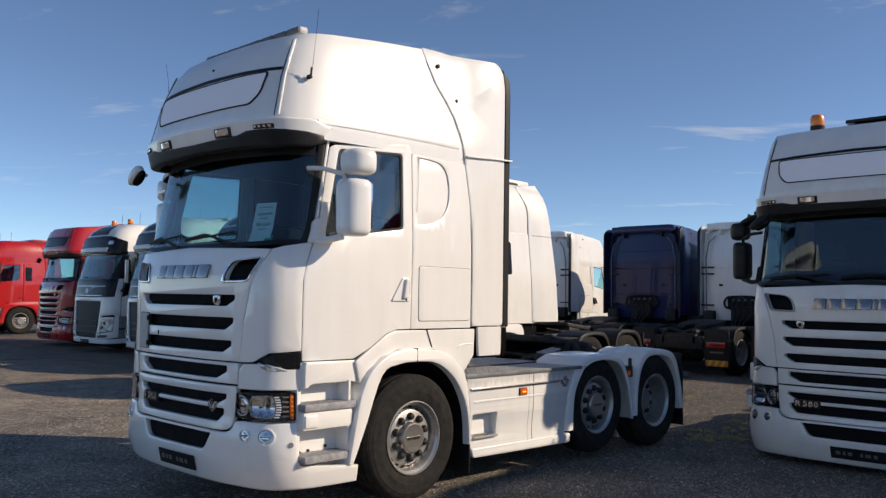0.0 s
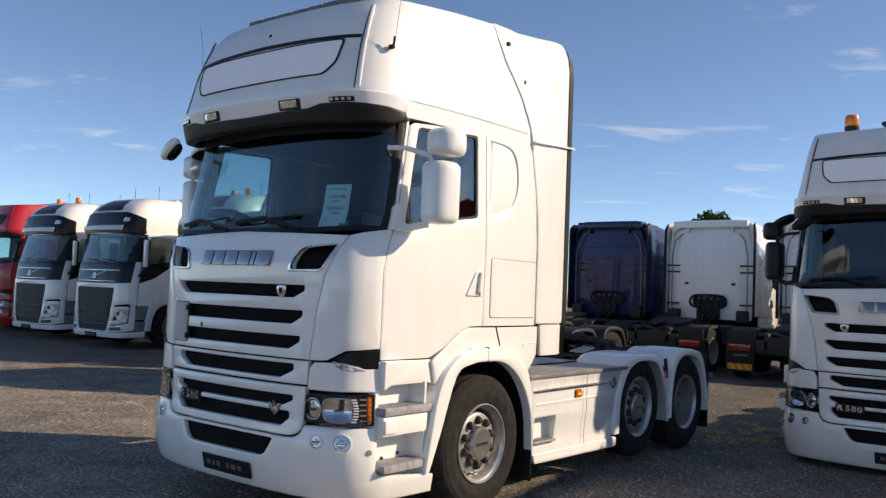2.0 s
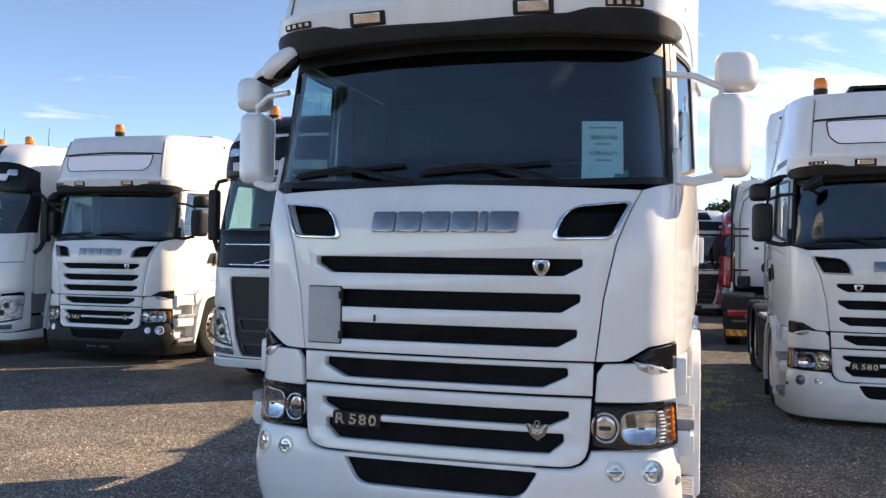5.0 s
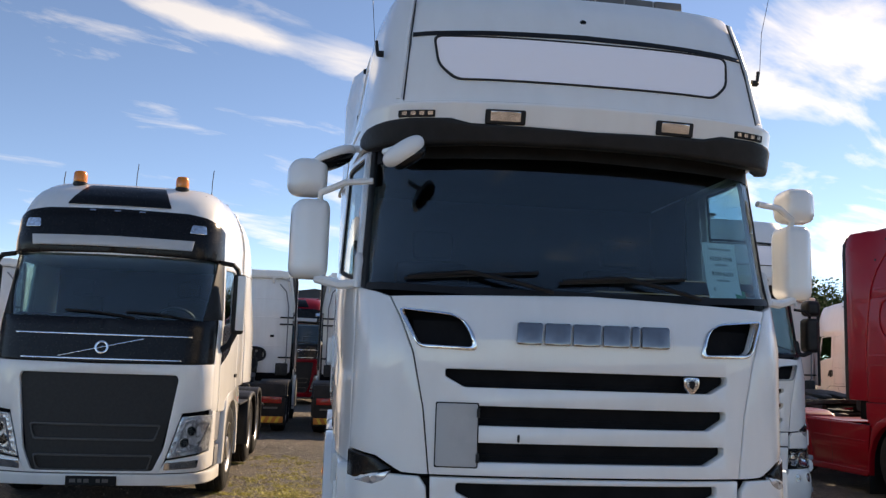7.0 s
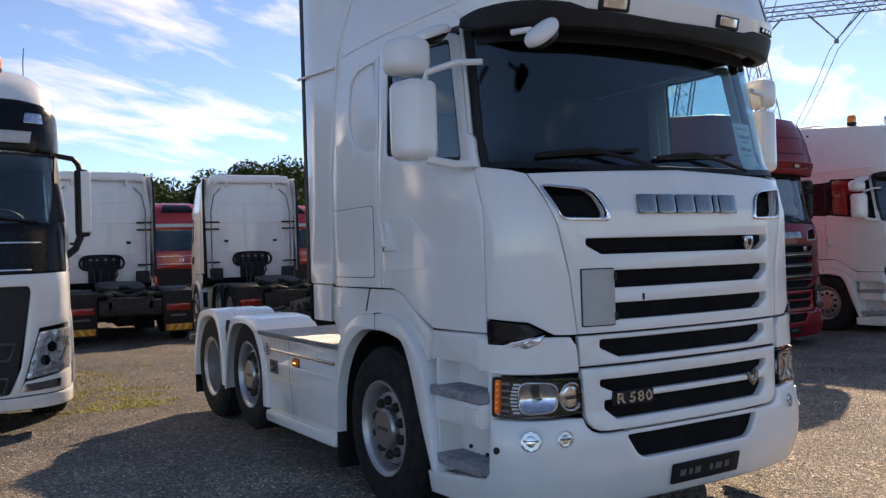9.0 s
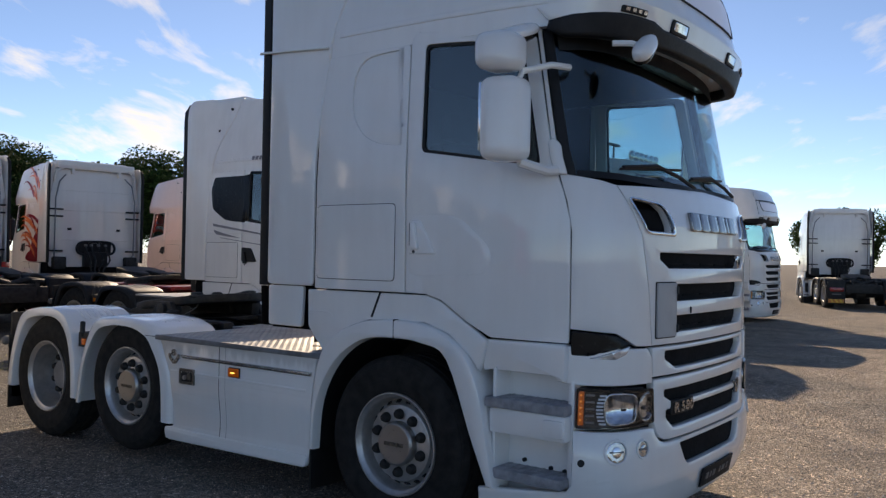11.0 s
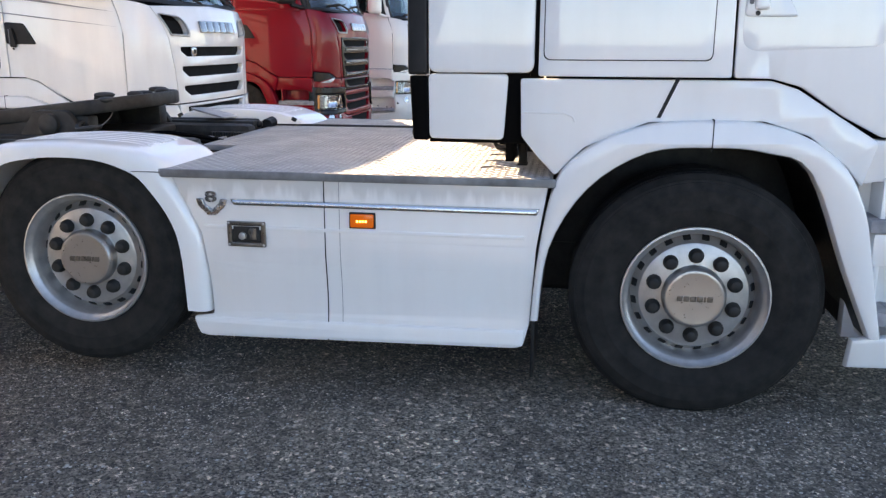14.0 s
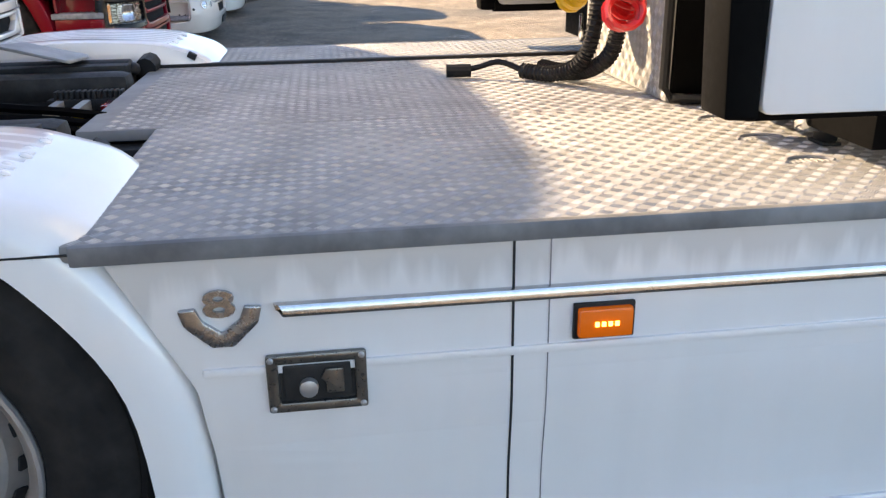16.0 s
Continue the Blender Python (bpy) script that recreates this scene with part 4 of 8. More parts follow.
            bl, br = uc + 0.068, uy(-1.18) - 0.046
            bw = part("bowl", shape(("bowl", s), lambda: wrap([m(rounded([(bl, 0.730), (br, 0.722), (br + 0.006, 0.896), (bl, 0.884)], 0.062)), m(rounded([(bl + 0.010, 0.741), (br - 0.010, 0.734), (br - 0.004, 0.884), (bl + 0.010, 0.873)], 0.056))], 0.016, BUMP, 0.004, 0.018)), FLUTED, lamp)
            def dish(u, v, w):
                # hollow towards the middle of the bowl
                q = ((u - (bl + br) / 2 * (1 if u > 0 else -1)) / 0.11) ** 2 + ((v - 0.809) / 0.085) ** 2
                return BUMP(u, v, w + 0.034 * min(q, 1.3) - 0.044)
            part("dish", shape(("dish", s), lambda: wrap([m(rounded([(bl + 0.006, 0.738), (br - 0.006, 0.731), (br, 0.888), (bl + 0.006, 0.877)], 0.058))], 0.006, dish, 0, 0.014, 0.012, 0.012)), REFLECT, bw)
            part("bulb_shade", shape(("bshade2", s), lambda: wrap([m(rect((bl + br) / 2 - 0.016, (bl + br) / 2 + 0.014, 0.800, 0.812, 0.005))], 0.012, BUMP, 0.004, 0.022, 0, 0)), BOWL, bw)
            for k in range(9):
                c = 0.004 * ((k - 4) / 4.0) ** 2 * 4
                part("light_strip", shape(("drl", s, k), lambda: wrap([m(rect(uy(-1.18) - 0.040 - c, uy(-1.18) - 0.006 - c, 0.733 + 0.0175 * k, 0.743 + 0.0175 * k, 0.002))], 0.010, BUMP, 0.002, 0.020, 0, 0)), LEDW, lamp)
            for k in range(5):
                part("fin", shape(("hfin", s, k), lambda: wrap([m(rect(uy(-1.18), uy(-1.14), 0.738 + 0.034 * k, 0.748 + 0.034 * k, 0.002))], 0.010, BUMP, 0.002, 0.014, 0, 0)), GREYP, lamp)
            ts = part("turn_signal", shape(("turn", s), lambda: wrap([m(rounded([(uy(-1.134), 0.728), (uy(-1.104), 0.728), (uy(-1.104), 0.902), (uy(-1.134), 0.902)], 0.006))], 0.02, BUMP, 0.003, 0.018)), AMBERLIT if detail > 1 else AMBER, lamp, "orange turn signal lens")
            if detail > 1:
                for k in range(5):
                    part("diode", shape(("tdot", s, k), lambda: wrap([m(rect(uy(-1.124), uy(-1.114), 0.750 + 0.031 * k, 0.760 + 0.031 * k, 0.003))], 0.006, BUMP, 0.001, 0.0205, 0, 0)), AMBERDIM, ts)
            hc = (sum(u for u, v in hl) / len(hl), sum(v for u, v in hl) / len(hl))
            small_hl = [(hc[0] + (u - hc[0]) * 0.95, hc[1] + (v - hc[1]) * 0.88) for u, v in hl]
            part("bezel", shape(("hlbezel", s), lambda: wrap([m(hl), m(small_hl)], 0.02, BUMP, 0.003, 0.025)), GLOSSBLACK, lamp)
            ln = part("lens", shape(("lens", s), lambda: wrap([m(hl)], 0.004, BUMP, 0, 0.026)), LENS, lamp)
            ln.visible_shadow = False
        # letters and badges
        P("maker_lettering", "letters", lambda: text_bars([0.12, 0.125, 0.135, 0.13, 0.038, 0.14], 0.105, 0.012, BODY, (0.01, 1.782), 0.022, 0.034, 0.003, 0.05), DULLCHROME, "chrome maker's lettering as slabs")
        bs = -1 if "badge_left" in extras else 1
        shield = P("griffin_badge", ("griffin", bs), lambda: wrap([rounded([(bs * a, b) for a, b in ((0.458, 1.60), (0.542, 1.60), (0.542, 1.555), (0.50, 1.512), (0.458, 1.555))][::bs], 0.02)], 0.02, BODY, 0.004, 0.02), CHROME, "small chrome shield badge")
        part("inset", shape(("griffin2", bs), lambda: wrap([rounded([(bs * a, b) for a, b in ((0.468, 1.592), (0.532, 1.592), (0.532, 1.558), (0.50, 1.524), (0.468, 1.558))][::bs], 0.014)], 0.01, BODY, 0.002, 0.0225)), BADGE, shield)
        part("crest", shape(("griffin3", bs), lambda: wrap([rounded([(bs * a, b) for a, b in ((0.484, 1.583), (0.516, 1.583), (0.514, 1.556), (0.50, 1.54), (0.486, 1.556))][::bs], 0.010)], 0.008, BODY, 0.002, 0.0250, 0, 0)), PLATEB, shield)
        if detail > 1:
            hb = P("grille_hatch", "hatchlid", lambda: wrap([rounded([(-ux(0.728), 1.158), (-ux(0.54), 1.158), (-ux(0.54), 1.445), (-ux(0.728), 1.445)], 0.01)], 0.03, BODY, 0.004, 0.026), HATCH, "unpainted grey hatch in the grille")
            for zc in (1.20, 1.405):
                part("hinge", shape(("hatchhinge", zc), lambda: wrap([rect(-ux(0.545), -ux(0.53), zc - 0.02, zc + 0.02)], 0.02, BODY, 0.003, 0.034, 0, 0)), IRON, hb)
            part("gap", shape("hatchgap", lambda: wrap([rounded([(-ux(0.734), 1.152), (-ux(0.534), 1.152), (-ux(0.534), 1.451), (-ux(0.734), 1.451)], 0.01)], 0.02, BODY, 0.0, 0.0155)), SEAMM, hb)
            P("washer_nozzle", "nozzle", lambda: wrap([rounded([(-0.353, 1.275), (-0.343, 1.275), (-0.343, 1.31), (-0.353, 1.31)], 0.003)], 0.02, BODY, 0.002, 0.02), BLACK)
        if detail > 1 or "model_plate" in extras:
            tagp = P("model_plate", "modelplate", lambda: wrap([rounded([(-0.565, 0.735), (-0.30, 0.735), (-0.30, 0.81), (-0.565, 0.81)], 0.012)], 0.03, BUMP, 0.004, 0.02), BLACK)
            for ch, cu1 in (("R", -0.520), ("5", -0.446), ("8", -0.393), ("0", -0.339)):
                part("lettering", shape(("modeltext", ch), lambda: words(ch, 0.074, BUMP, (cu1, 0.772), 0.006, out=0.026, wide=1.2, bold=0.0022)), BADGE, tagp, "chrome letter of R 580")
            vb = P("engine_badge", "v8front", lambda: wrap([rounded([(0.43, 0.815), (0.452, 0.815), (0.468, 0.78), (0.485, 0.768), (0.502, 0.78), (0.518, 0.815), (0.54, 0.815), (0.522, 0.76), (0.485, 0.732), (0.448, 0.76)], 0.006)], 0.02, BUMP, 0.003, 0.022), DULLCHROME, "chrome shield badge")
            part("figure", shape("v8ff", lambda: words("8", 0.062, BUMP, (0.485, 0.808), 0.008, out=0.024, wide=1.2)), DULLCHROME, vb)
        # wind-screen, dash, wipers
        ws = [(-uy(-1.135), 1.99), (-ux(0.6), 1.965), (0, 1.96), (ux(0.6), 1.965), (uy(-1.135), 1.99), (uy(-1.13), 2.72), (0, 2.76), (-uy(-1.13), 2.72)]
        wp = P("windscreen", "windscreen", lambda: wrap([ws], 0.006, BODY, 0, -0.004, 0.09, 0.1), WINDOW, "dark tinted windscreen")
        wp.visible_shadow = False
        P("windscreen_band", "wsband", lambda: joined(*[wrap([b], 0.004, BODY, 0, 0.0015, 0.09, 0.1) for b in (
            [(-uy(-1.135), 1.985), (-ux(0.6), 1.962), (0, 1.958), (ux(0.6), 1.962), (uy(-1.135), 1.985), (uy(-1.15), 2.02), (ux(0.6), 1.998), (0, 1.993), (-ux(0.6), 1.998), (-uy(-1.15), 2.02)],
            [(-uy(-1.15), 2.66), (0, 2.69), (uy(-1.15), 2.66), (uy(-1.15), 2.74), (0, 2.775), (-uy(-1.15), 2.74)])]), BLACK)
        for s in (1, -1):
            m = (lambda lp: lp) if s > 0 else both
            pil = [(uy(-1.138), 1.985), (uy(-1.085), 2.0), (uy(-1.085), 2.78), (uy(-1.132), 2.78)]
            P("windscreen_pillar", ("pillar", s), lambda: wrap([m(pil)], 0.035, BODY, 0.006, 0.006), BLACK)
            pil2 = [(uy(-1.08), 2.0), (uy(-1.058), 2.0), (uy(-1.06), 2.79), (uy(-1.08), 2.79)]
            P("pillar_trim", ("pillar2", s), lambda: wrap([m(pil2)], 0.03, BODY, 0.005, 0.010), body)
            pv = [(uy(-1.10), 1.99), (uy(-1.045), 2.0), (uy(-1.045), 2.17), (uy(-1.075), 2.19), (uy(-1.105), 2.15)]
            P("mirror_foot", ("mirfoot", s), lambda: wrap([m(rounded(pv, 0.02))], 0.04, BODY, 0.012, 0.035), mir)
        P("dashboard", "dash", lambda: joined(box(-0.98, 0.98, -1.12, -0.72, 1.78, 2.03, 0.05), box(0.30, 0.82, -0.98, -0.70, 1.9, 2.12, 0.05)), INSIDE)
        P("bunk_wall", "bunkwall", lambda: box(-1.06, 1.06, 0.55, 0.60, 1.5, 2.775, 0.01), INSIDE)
        P("bunk", "bunk", lambda: box(-1.04, 1.04, 0.12, 0.55, 1.75, 1.98, 0.06), BUNKDARK)
        # near-black sheets added so the white shell inside stays dark
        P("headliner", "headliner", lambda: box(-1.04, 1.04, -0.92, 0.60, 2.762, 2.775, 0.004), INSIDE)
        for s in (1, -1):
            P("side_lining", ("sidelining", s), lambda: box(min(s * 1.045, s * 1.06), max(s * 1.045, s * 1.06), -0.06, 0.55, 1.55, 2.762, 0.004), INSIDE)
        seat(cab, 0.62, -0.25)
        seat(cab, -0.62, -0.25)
        P("steering_wheel", "steer", lambda: tube([Vector((0.62, -0.62, 2.0)) + Matrix.Rotation(radians(-38), 3, "X") @ Vector((0.22 * math.cos(a * math.pi / 14), 0.22 * math.sin(a * math.pi / 14), 0)) for a in range(29)], 0.016, 8), BLACK)
        for k, (x0, x1) in enumerate(((-0.88, -0.18), (-0.12, 0.58))):
            a0 = BODY(x1 - 0.05, 1.99, 0.02)
            a1 = BODY(x0 + 0.33, 2.07, 0.035)
            a2 = BODY(x0 + 0.02, 2.035, 0.02)
            P("wiper", ("wiper", k), lambda: joined(tube([BODY(x1, 1.985, 0.03), BODY(x1 - 0.18, 2.03, 0.04), BODY(x0 + 0.3, 2.075, 0.035), BODY(x0, 2.045, 0.02)], 0.011, 6),
                                                    tube([BODY(x0 - 0.02 + 0.06 * j, 2.035 + 0.0045 * j, 0.012) for j in range(12)], 0.008, 6)), BLACK)
        # sun visor and the strip of lamps above it
        vis = sym([(0, 2.722), (ux(0.5), 2.717), (ux(0.9), 2.70), (uy(-1.09), 2.712), (uy(-0.985), 2.752), (uy(-0.985), 2.80), (uy(-1.1), 2.822), (ux(0.9), 2.835), (ux(0.7), 2.835), (ux(0.6), 2.812), (0, 2.80)])
        P("sun_visor", "visor", lambda: wrap([vis], 0.07, ROOF, 0.014, 0.04), BLACK if body is not WINE else WINE, "black sun visor")
        strip = sym([(0, 2.79), (ux(0.6), 2.80), (uy(-0.98), 2.80), (uy(-0.9), 2.87), (uy(-1.03), 2.915), (ux(0.9), 2.915), (0, 2.925)])
        P("lamp_strip", "lampstrip", lambda: wrap([strip], 0.10, ROOF, 0.014, 0.032), body)
        for s in (1, -1):
            m = (lambda lp: lp) if s > 0 else both
            lm = P("roof_spotlight", ("spot", s), lambda: wrap([m(rect(0.335, 0.535, 2.808, 2.878, 0.01))], 0.03, ROOF, 0.004, 0.042), BLACK)
            part("lens", shape(("spotlens", s), lambda: wrap([m(rect(0.36, 0.51, 2.82, 2.868, 0.006))], 0.01, ROOF, 0.002, 0.046)), REFLECT, lm)
            lm = P("marker_lamp", ("leds", s), lambda: wrap([m(rect(ux(0.78), ux(0.955), 2.835, 2.868, 0.006))], 0.03, ROOF, 0.003, 0.042), BLACK)
            for k in range(4):
                part("diode", shape(("led", s, k), lambda: wrap([m(rect(ux(0.79) + 0.043 * k, ux(0.79) + 0.043 * k + 0.025, 2.842, 2.860, 0.004))], 0.01, ROOF, 0, 0.046, 0, 0)), REFLECT, lm)
        # mirrors
        for s in (1, -1):
            bm_key = ("mirror", s)
            mm = P("mirror", bm_key, lambda: tapered(box(min(s * 1.275, s * 1.485), max(s * 1.275, s * 1.485), -0.92, -0.71, 2.045, 2.468, 0.07, 5), s), mir, "large rounded door mirror")
            part("mirror_glass", shape(("mglass", s), lambda: box(min(s * 1.30, s * 1.46), max(s * 1.30, s * 1.46), -0.722, -0.705, 2.10, 2.44, 0.003)), MIRROR, mm)
            m2 = P("upper_mirror", ("mirror2", s), lambda: tapered(box(min(s * 1.30, s * 1.515), max(s * 1.30, s * 1.515), -0.905, -0.69, 2.495, 2.69, 0.075, 5), s), mir)
            P("mirror_arm", ("marm", s), lambda: tube([(s * 1.06, -1.0, 2.555), (s * 1.2, -0.97, 2.545), (s * 1.33, -0.88, 2.50), (s * 1.33, -0.86, 2.45)], 0.018, 8), mir)
            P("mirror_arm", ("marm2", s), lambda: tube([(s * 1.1, -0.98, 2.02), (s * 1.2, -0.95, 2.01), (s * 1.33, -0.87, 2.045)], 0.026, 8), mir)
        km = P("front_mirror", "frontmirror", lambda: tube([(-1.02, -1.22, 2.66), (-0.97, -1.30, 2.66), (-0.9, -1.36, 2.64)], 0.016), mir)
        part("mirror_shell", shape("frontmirror2", lambda: wrapped_egg((-0.935, -1.36, 2.635), (0.115, 0.05, 0.048), -36)), mir, km)
        part("mirror_glass", shape("frontmirror3", lambda: wrapped_egg((-0.903, -1.345, 2.612), (0.092, 0.043, 0.038), -36)), GLOSSBLACK, km)
        kb = part("kerb_mirror", shape("kerbmirror", lambda: joined(wrapped_egg((-1.27, -0.80, 2.715), (0.125, 0.115, 0.040), -24), tube([(-1.13, -0.80, 2.77), (-1.20, -0.80, 2.765), (-1.25, -0.80, 2.735)], 0.02, 8))), mir, cab)
        part("mirror_glass", shape("kerbmirror2", lambda: wrapped_egg((-1.272, -0.80, 2.700), (0.116, 0.108, 0.042), -24)), GLOSSBLACK, kb)
    # -- doors
    dz = [(-1.055, 1.132), (-0.62, 1.138), (-0.475, 1.212), (-0.31, 1.322), (-0.2, 1.352), (-0.063, 1.354)]
    for s in (1, -1):
        m = (lambda lp: lp) if s > 0 else both
        door = [(uy(a), b) for a, b in dz] + [(uy(-0.045), 2.80), (uy(-0.075), 2.845), (uy(-1.01), 2.762), (uy(-1.05), 2.74)]
        win = rounded([(uy(-0.985), 2.045), (uy(-0.15), 2.15), (uy(-0.145), 2.765), (uy(-0.975), 2.735)], 0.035)
        d = part("door", shape(("door", s), lambda: wrap([m(rounded(door, 0.012, 2)), m(win)], 0.03, BODY, 0.005, 0.012)), body, cab)
        g = part("window", shape(("doorwin", s), lambda: wrap([m(win)], 0.004, BODY, 0, -0.006)), SIDEGLASS, d, "dark side window")
        g.visible_shadow = False
        part("window_seal", shape(("doorseal", s), lambda: wrap([m(win), m(rounded([(uy(-0.972), 2.064), (uy(-0.166), 2.165), (uy(-0.161), 2.750), (uy(-0.962), 2.720)], 0.032))], 0.01, BODY, 0, 0.004)), SEAMM, d)
        hnd = [(-0.235, 1.575), (-0.04, 1.575), (-0.055, 1.765), (-0.12, 1.765)] if mir is not BLACK else [(-0.29, 1.624), (-0.02, 1.627), (-0.02, 1.806), (-0.19, 1.795)]
        fld = [(-0.08, 1.45), (-0.08, 1.79), (-0.36, 1.79), (-0.44, 1.765), (-0.60, 1.62), (-0.62, 1.56), (-0.58, 1.47)]
        if detail > 1 and s < 0:
            part("pressed_field", shape(("field", s), lambda: wrap([m(rounded([(uy(a), b) for a, b in fld], 0.07, 6))], 0.008, BODY, 0.0025, 0.0136)), body, d)
        hd = part("handle", shape(("handle", s, mir is BLACK), lambda: wrap([m(rounded([(uy(a) - 0.04, b) for a, b in hnd], 0.02))], 0.02, BODY, 0.008, 0.026)), mir, d)
        part("grip", shape(("grip", s), lambda: wrap([m(rounded([(uy(-0.165), 1.60), (uy(-0.11), 1.60), (uy(-0.112), 1.755), (uy(-0.140), 1.755)], 0.014))], 0.03, BODY, 0.010, 0.052)), mir, hd)
        part("lock", shape(("doorlock", s), lambda: wrap([m([(uy(-0.125) + 0.009 * math.cos(q * math.pi / 6), 1.588 + 0.009 * math.sin(q * math.pi / 6)) for q in range(12)])], 0.006, BODY, 0, 0.0275, 0, 0)), IRON, hd)
        part("recess", shape(("grip2", s), lambda: wrap([m(rect(uy(-0.108), uy(-0.092), 1.62, 1.75, 0.007))], 0.004, BODY, 0.0, 0.0272, 0, 0)), GREYP, hd)
        if "flames" in extras and s > 0:
            rnd = random.Random(5)
            part("flame_foil", shape("flamebase", lambda: wrap([smooth_line([(uy(0.66), 1.37), (uy(0.30), 1.37), (uy(0.02), 1.42), (uy(0.10), 1.56), (uy(0.30), 1.66), (uy(0.36), 1.86), (uy(0.50), 2.0), (uy(0.66), 2.22)], 3)], 0.002, BODY, 0, 0.0205)), WINE, cab, "dark red flame foil")
            for q in range(20):
                y0, z0 = 0.64 - 0.10 * (q % 4), (1.42 if q < 13 else 2.82) + 0.075 * (q % 13 if q < 13 else q - 13) + 0.02 * (q % 3)
                ln, up = rnd.uniform(0.45, 0.95), rnd.uniform(0.15, 0.4)
                top = [(uy(y0 - ln * k / 8), z0 + up * math.sin(k / 8 * 2.2) + 0.052 * (1 - k / 8)) for k in range(9)]
                low = [(uy(y0 - ln * k / 8), z0 + up * math.sin(k / 8 * 2.2) - 0.052 * (1 - k / 8) - 0.002) for k in range(9)]
                part("flame_foil", shape(("flame", q), lambda: wrap([top + low[::-1]], 0.002, BODY if z0 < 2.5 else ROOF, 0, 0.0235)), FLAMES if q % 3 else WINE, cab, "orange and dark red flame foil")
        # sleeper wall
        sl = [(uy(-0.055), 1.354), (uy(0.668), 1.354), (uy(0.665), 2.78), (uy(-0.033), 2.78)]
        plain = "sleeper_window" not in extras and "dark_band" not in extras
        rec = smooth_line([(uy(-0.035), 2.200), (uy(0.09), 2.208), (uy(0.20), 2.232), (uy(0.30), 2.287), (uy(0.37), 2.385), (uy(0.395), 2.50), (uy(0.385), 2.62), (uy(0.345), 2.70), (uy(0.25), 2.748), (uy(-0.033), 2.762)], 3)
        sp = part("sleeper_wall", shape(("sleeper", s, plain), lambda: wrap([m(rounded(sl, 0.01, 2))] + ([m(rec)] if plain else []), 0.03, BODY, 0.006 if plain else 0.004, 0.012)), body, cab)
        part("hatch_gap", shape(("lockergap", s), lambda: wrap([m(rounded([(uy(0.0185), 1.4145), (uy(0.6495), 1.4145), (uy(0.6495), 1.8655), (uy(0.0185), 1.8655)], 0.03))], 0.01, BODY, 0, 0.0135)), SEAMM, sp)
        part("locker_hatch", shape(("locker", s), lambda: wrap([m(rounded([(uy(0.022), 1.418), (uy(0.646), 1.418), (uy(0.646), 1.862), (uy(0.022), 1.862)], 0.03))], 0.012, BODY, 0.003, 0.018)), body, sp)
        if "sleeper_window" in extras or "dark_band" in extras:
            swn = rounded([(uy(-0.11), 2.11), (uy(0.0), 2.125), (uy(0.15), 2.135), (uy(0.3), 2.16), (uy(0.55), 2.3), (uy(0.6), 2.55), (uy(0.56), 2.66), (uy(0.53), 2.71), (uy(-0.11), 2.715)], 0.05)
            part("sleeper_window", shape(("sleepwin", s), lambda: wrap([m(swn)], 0.01, BODY, 0.002, 0.016)), GLOSSBLACK, sp)
            part("window_band", shape(("winband", s), lambda: wrap([m([(uy(-0.17), 2.13), (uy(-0.05), 2.14), (uy(-0.04), 2.715), (uy(-0.155), 2.73)])], 0.008, BODY, 0.002, 0.0165)), GLOSSBLACK, d)
            part("window_surround", shape(("winsurr", s), lambda: wrap([m([(uy(-1.05), 2.03), (uy(-0.16), 2.125), (uy(-0.145), 2.735), (uy(-1.04), 2.72)]), m(win)], 0.006, BODY, 0.001, 0.0155)), GLOSSBLACK, d)
            for q, pts in () if "dark_band" in extras else enumerate(([(0.52, 2.11), (-0.4, 1.985), (-1.04, 1.89), (-0.4, 1.965), (0.5, 2.075)], [(0.50, 2.03), (0.30, 1.985), (-0.04, 1.92), (0.22, 1.94), (0.44, 1.97)], [(0.35, 1.93), (-0.4, 1.845), (-1.04, 1.768), (-0.4, 1.835), (0.35, 1.922)])):
                part("foil_stripe", shape(("foil", s, q), lambda: wrap([m([(uy(a), b) for a, b in pts])], 0.002, BODY, 0, 0.0215)), DECAL, sp)
            for q in range(0 if "dark_band" in extras else 10):
                part("lettering_bar", shape(("slbar", s, q), lambda: wrap([m([(uy(-0.16 - 0.068 * q), 2.905), (uy(-0.21 - 0.068 * q), 2.905), (uy(-0.225 - 0.068 * q), 2.955), (uy(-0.175 - 0.068 * q), 2.955)])], 0.003, ROOF, 0, 0.008, 0, 0)), DECAL, sp)
        else:
            part("pressed_panel", shape(("pressed", s), lambda: wrap([m([(uy(-0.045), 2.17), (uy(0.43), 2.17), (uy(0.43), 2.79), (uy(-0.045), 2.79)])], 0.012, BODY, 0.002, -0.001)), body, sp)
        if detail < 2:
            part("waist_crease", shape(("crease", s), lambda: wrap([m([(uy(-1.0), 1.975), (uy(0.64), 1.975), (uy(0.64), 2.005), (uy(-1.0), 2.005)])], 0.012, BODY, 0.0022, 0.0145)), body, sp)
    # -- roof
    roof = part("roof", shape("roof_shell", roof_shell), body, cab)
    if front:
        def roofsurf(u, v, w):
            return ROOF(u, v, w)
        if stripe:
            part("roof_stripe", shape("rstripe", lambda: wrap([sym([(0, 3.315), (ux(0.93), 3.30), (ux(0.93), 3.325), (0, 3.345)])], 0.012, ROOF, 0.002, 0.006)), BLACK, roof)
        sg = rounded([(-ux(0.80), 3.29), (-ux(0.77), 3.13), (-ux(0.68), 3.05), (0, 3.05), (ux(0.68), 3.05), (ux(0.77), 3.13), (ux(0.80), 3.29)], 0.04)
        sg2 = [(u * 1.018, 3.17 + (v - 3.17) * 1.085) for u, v in sg]
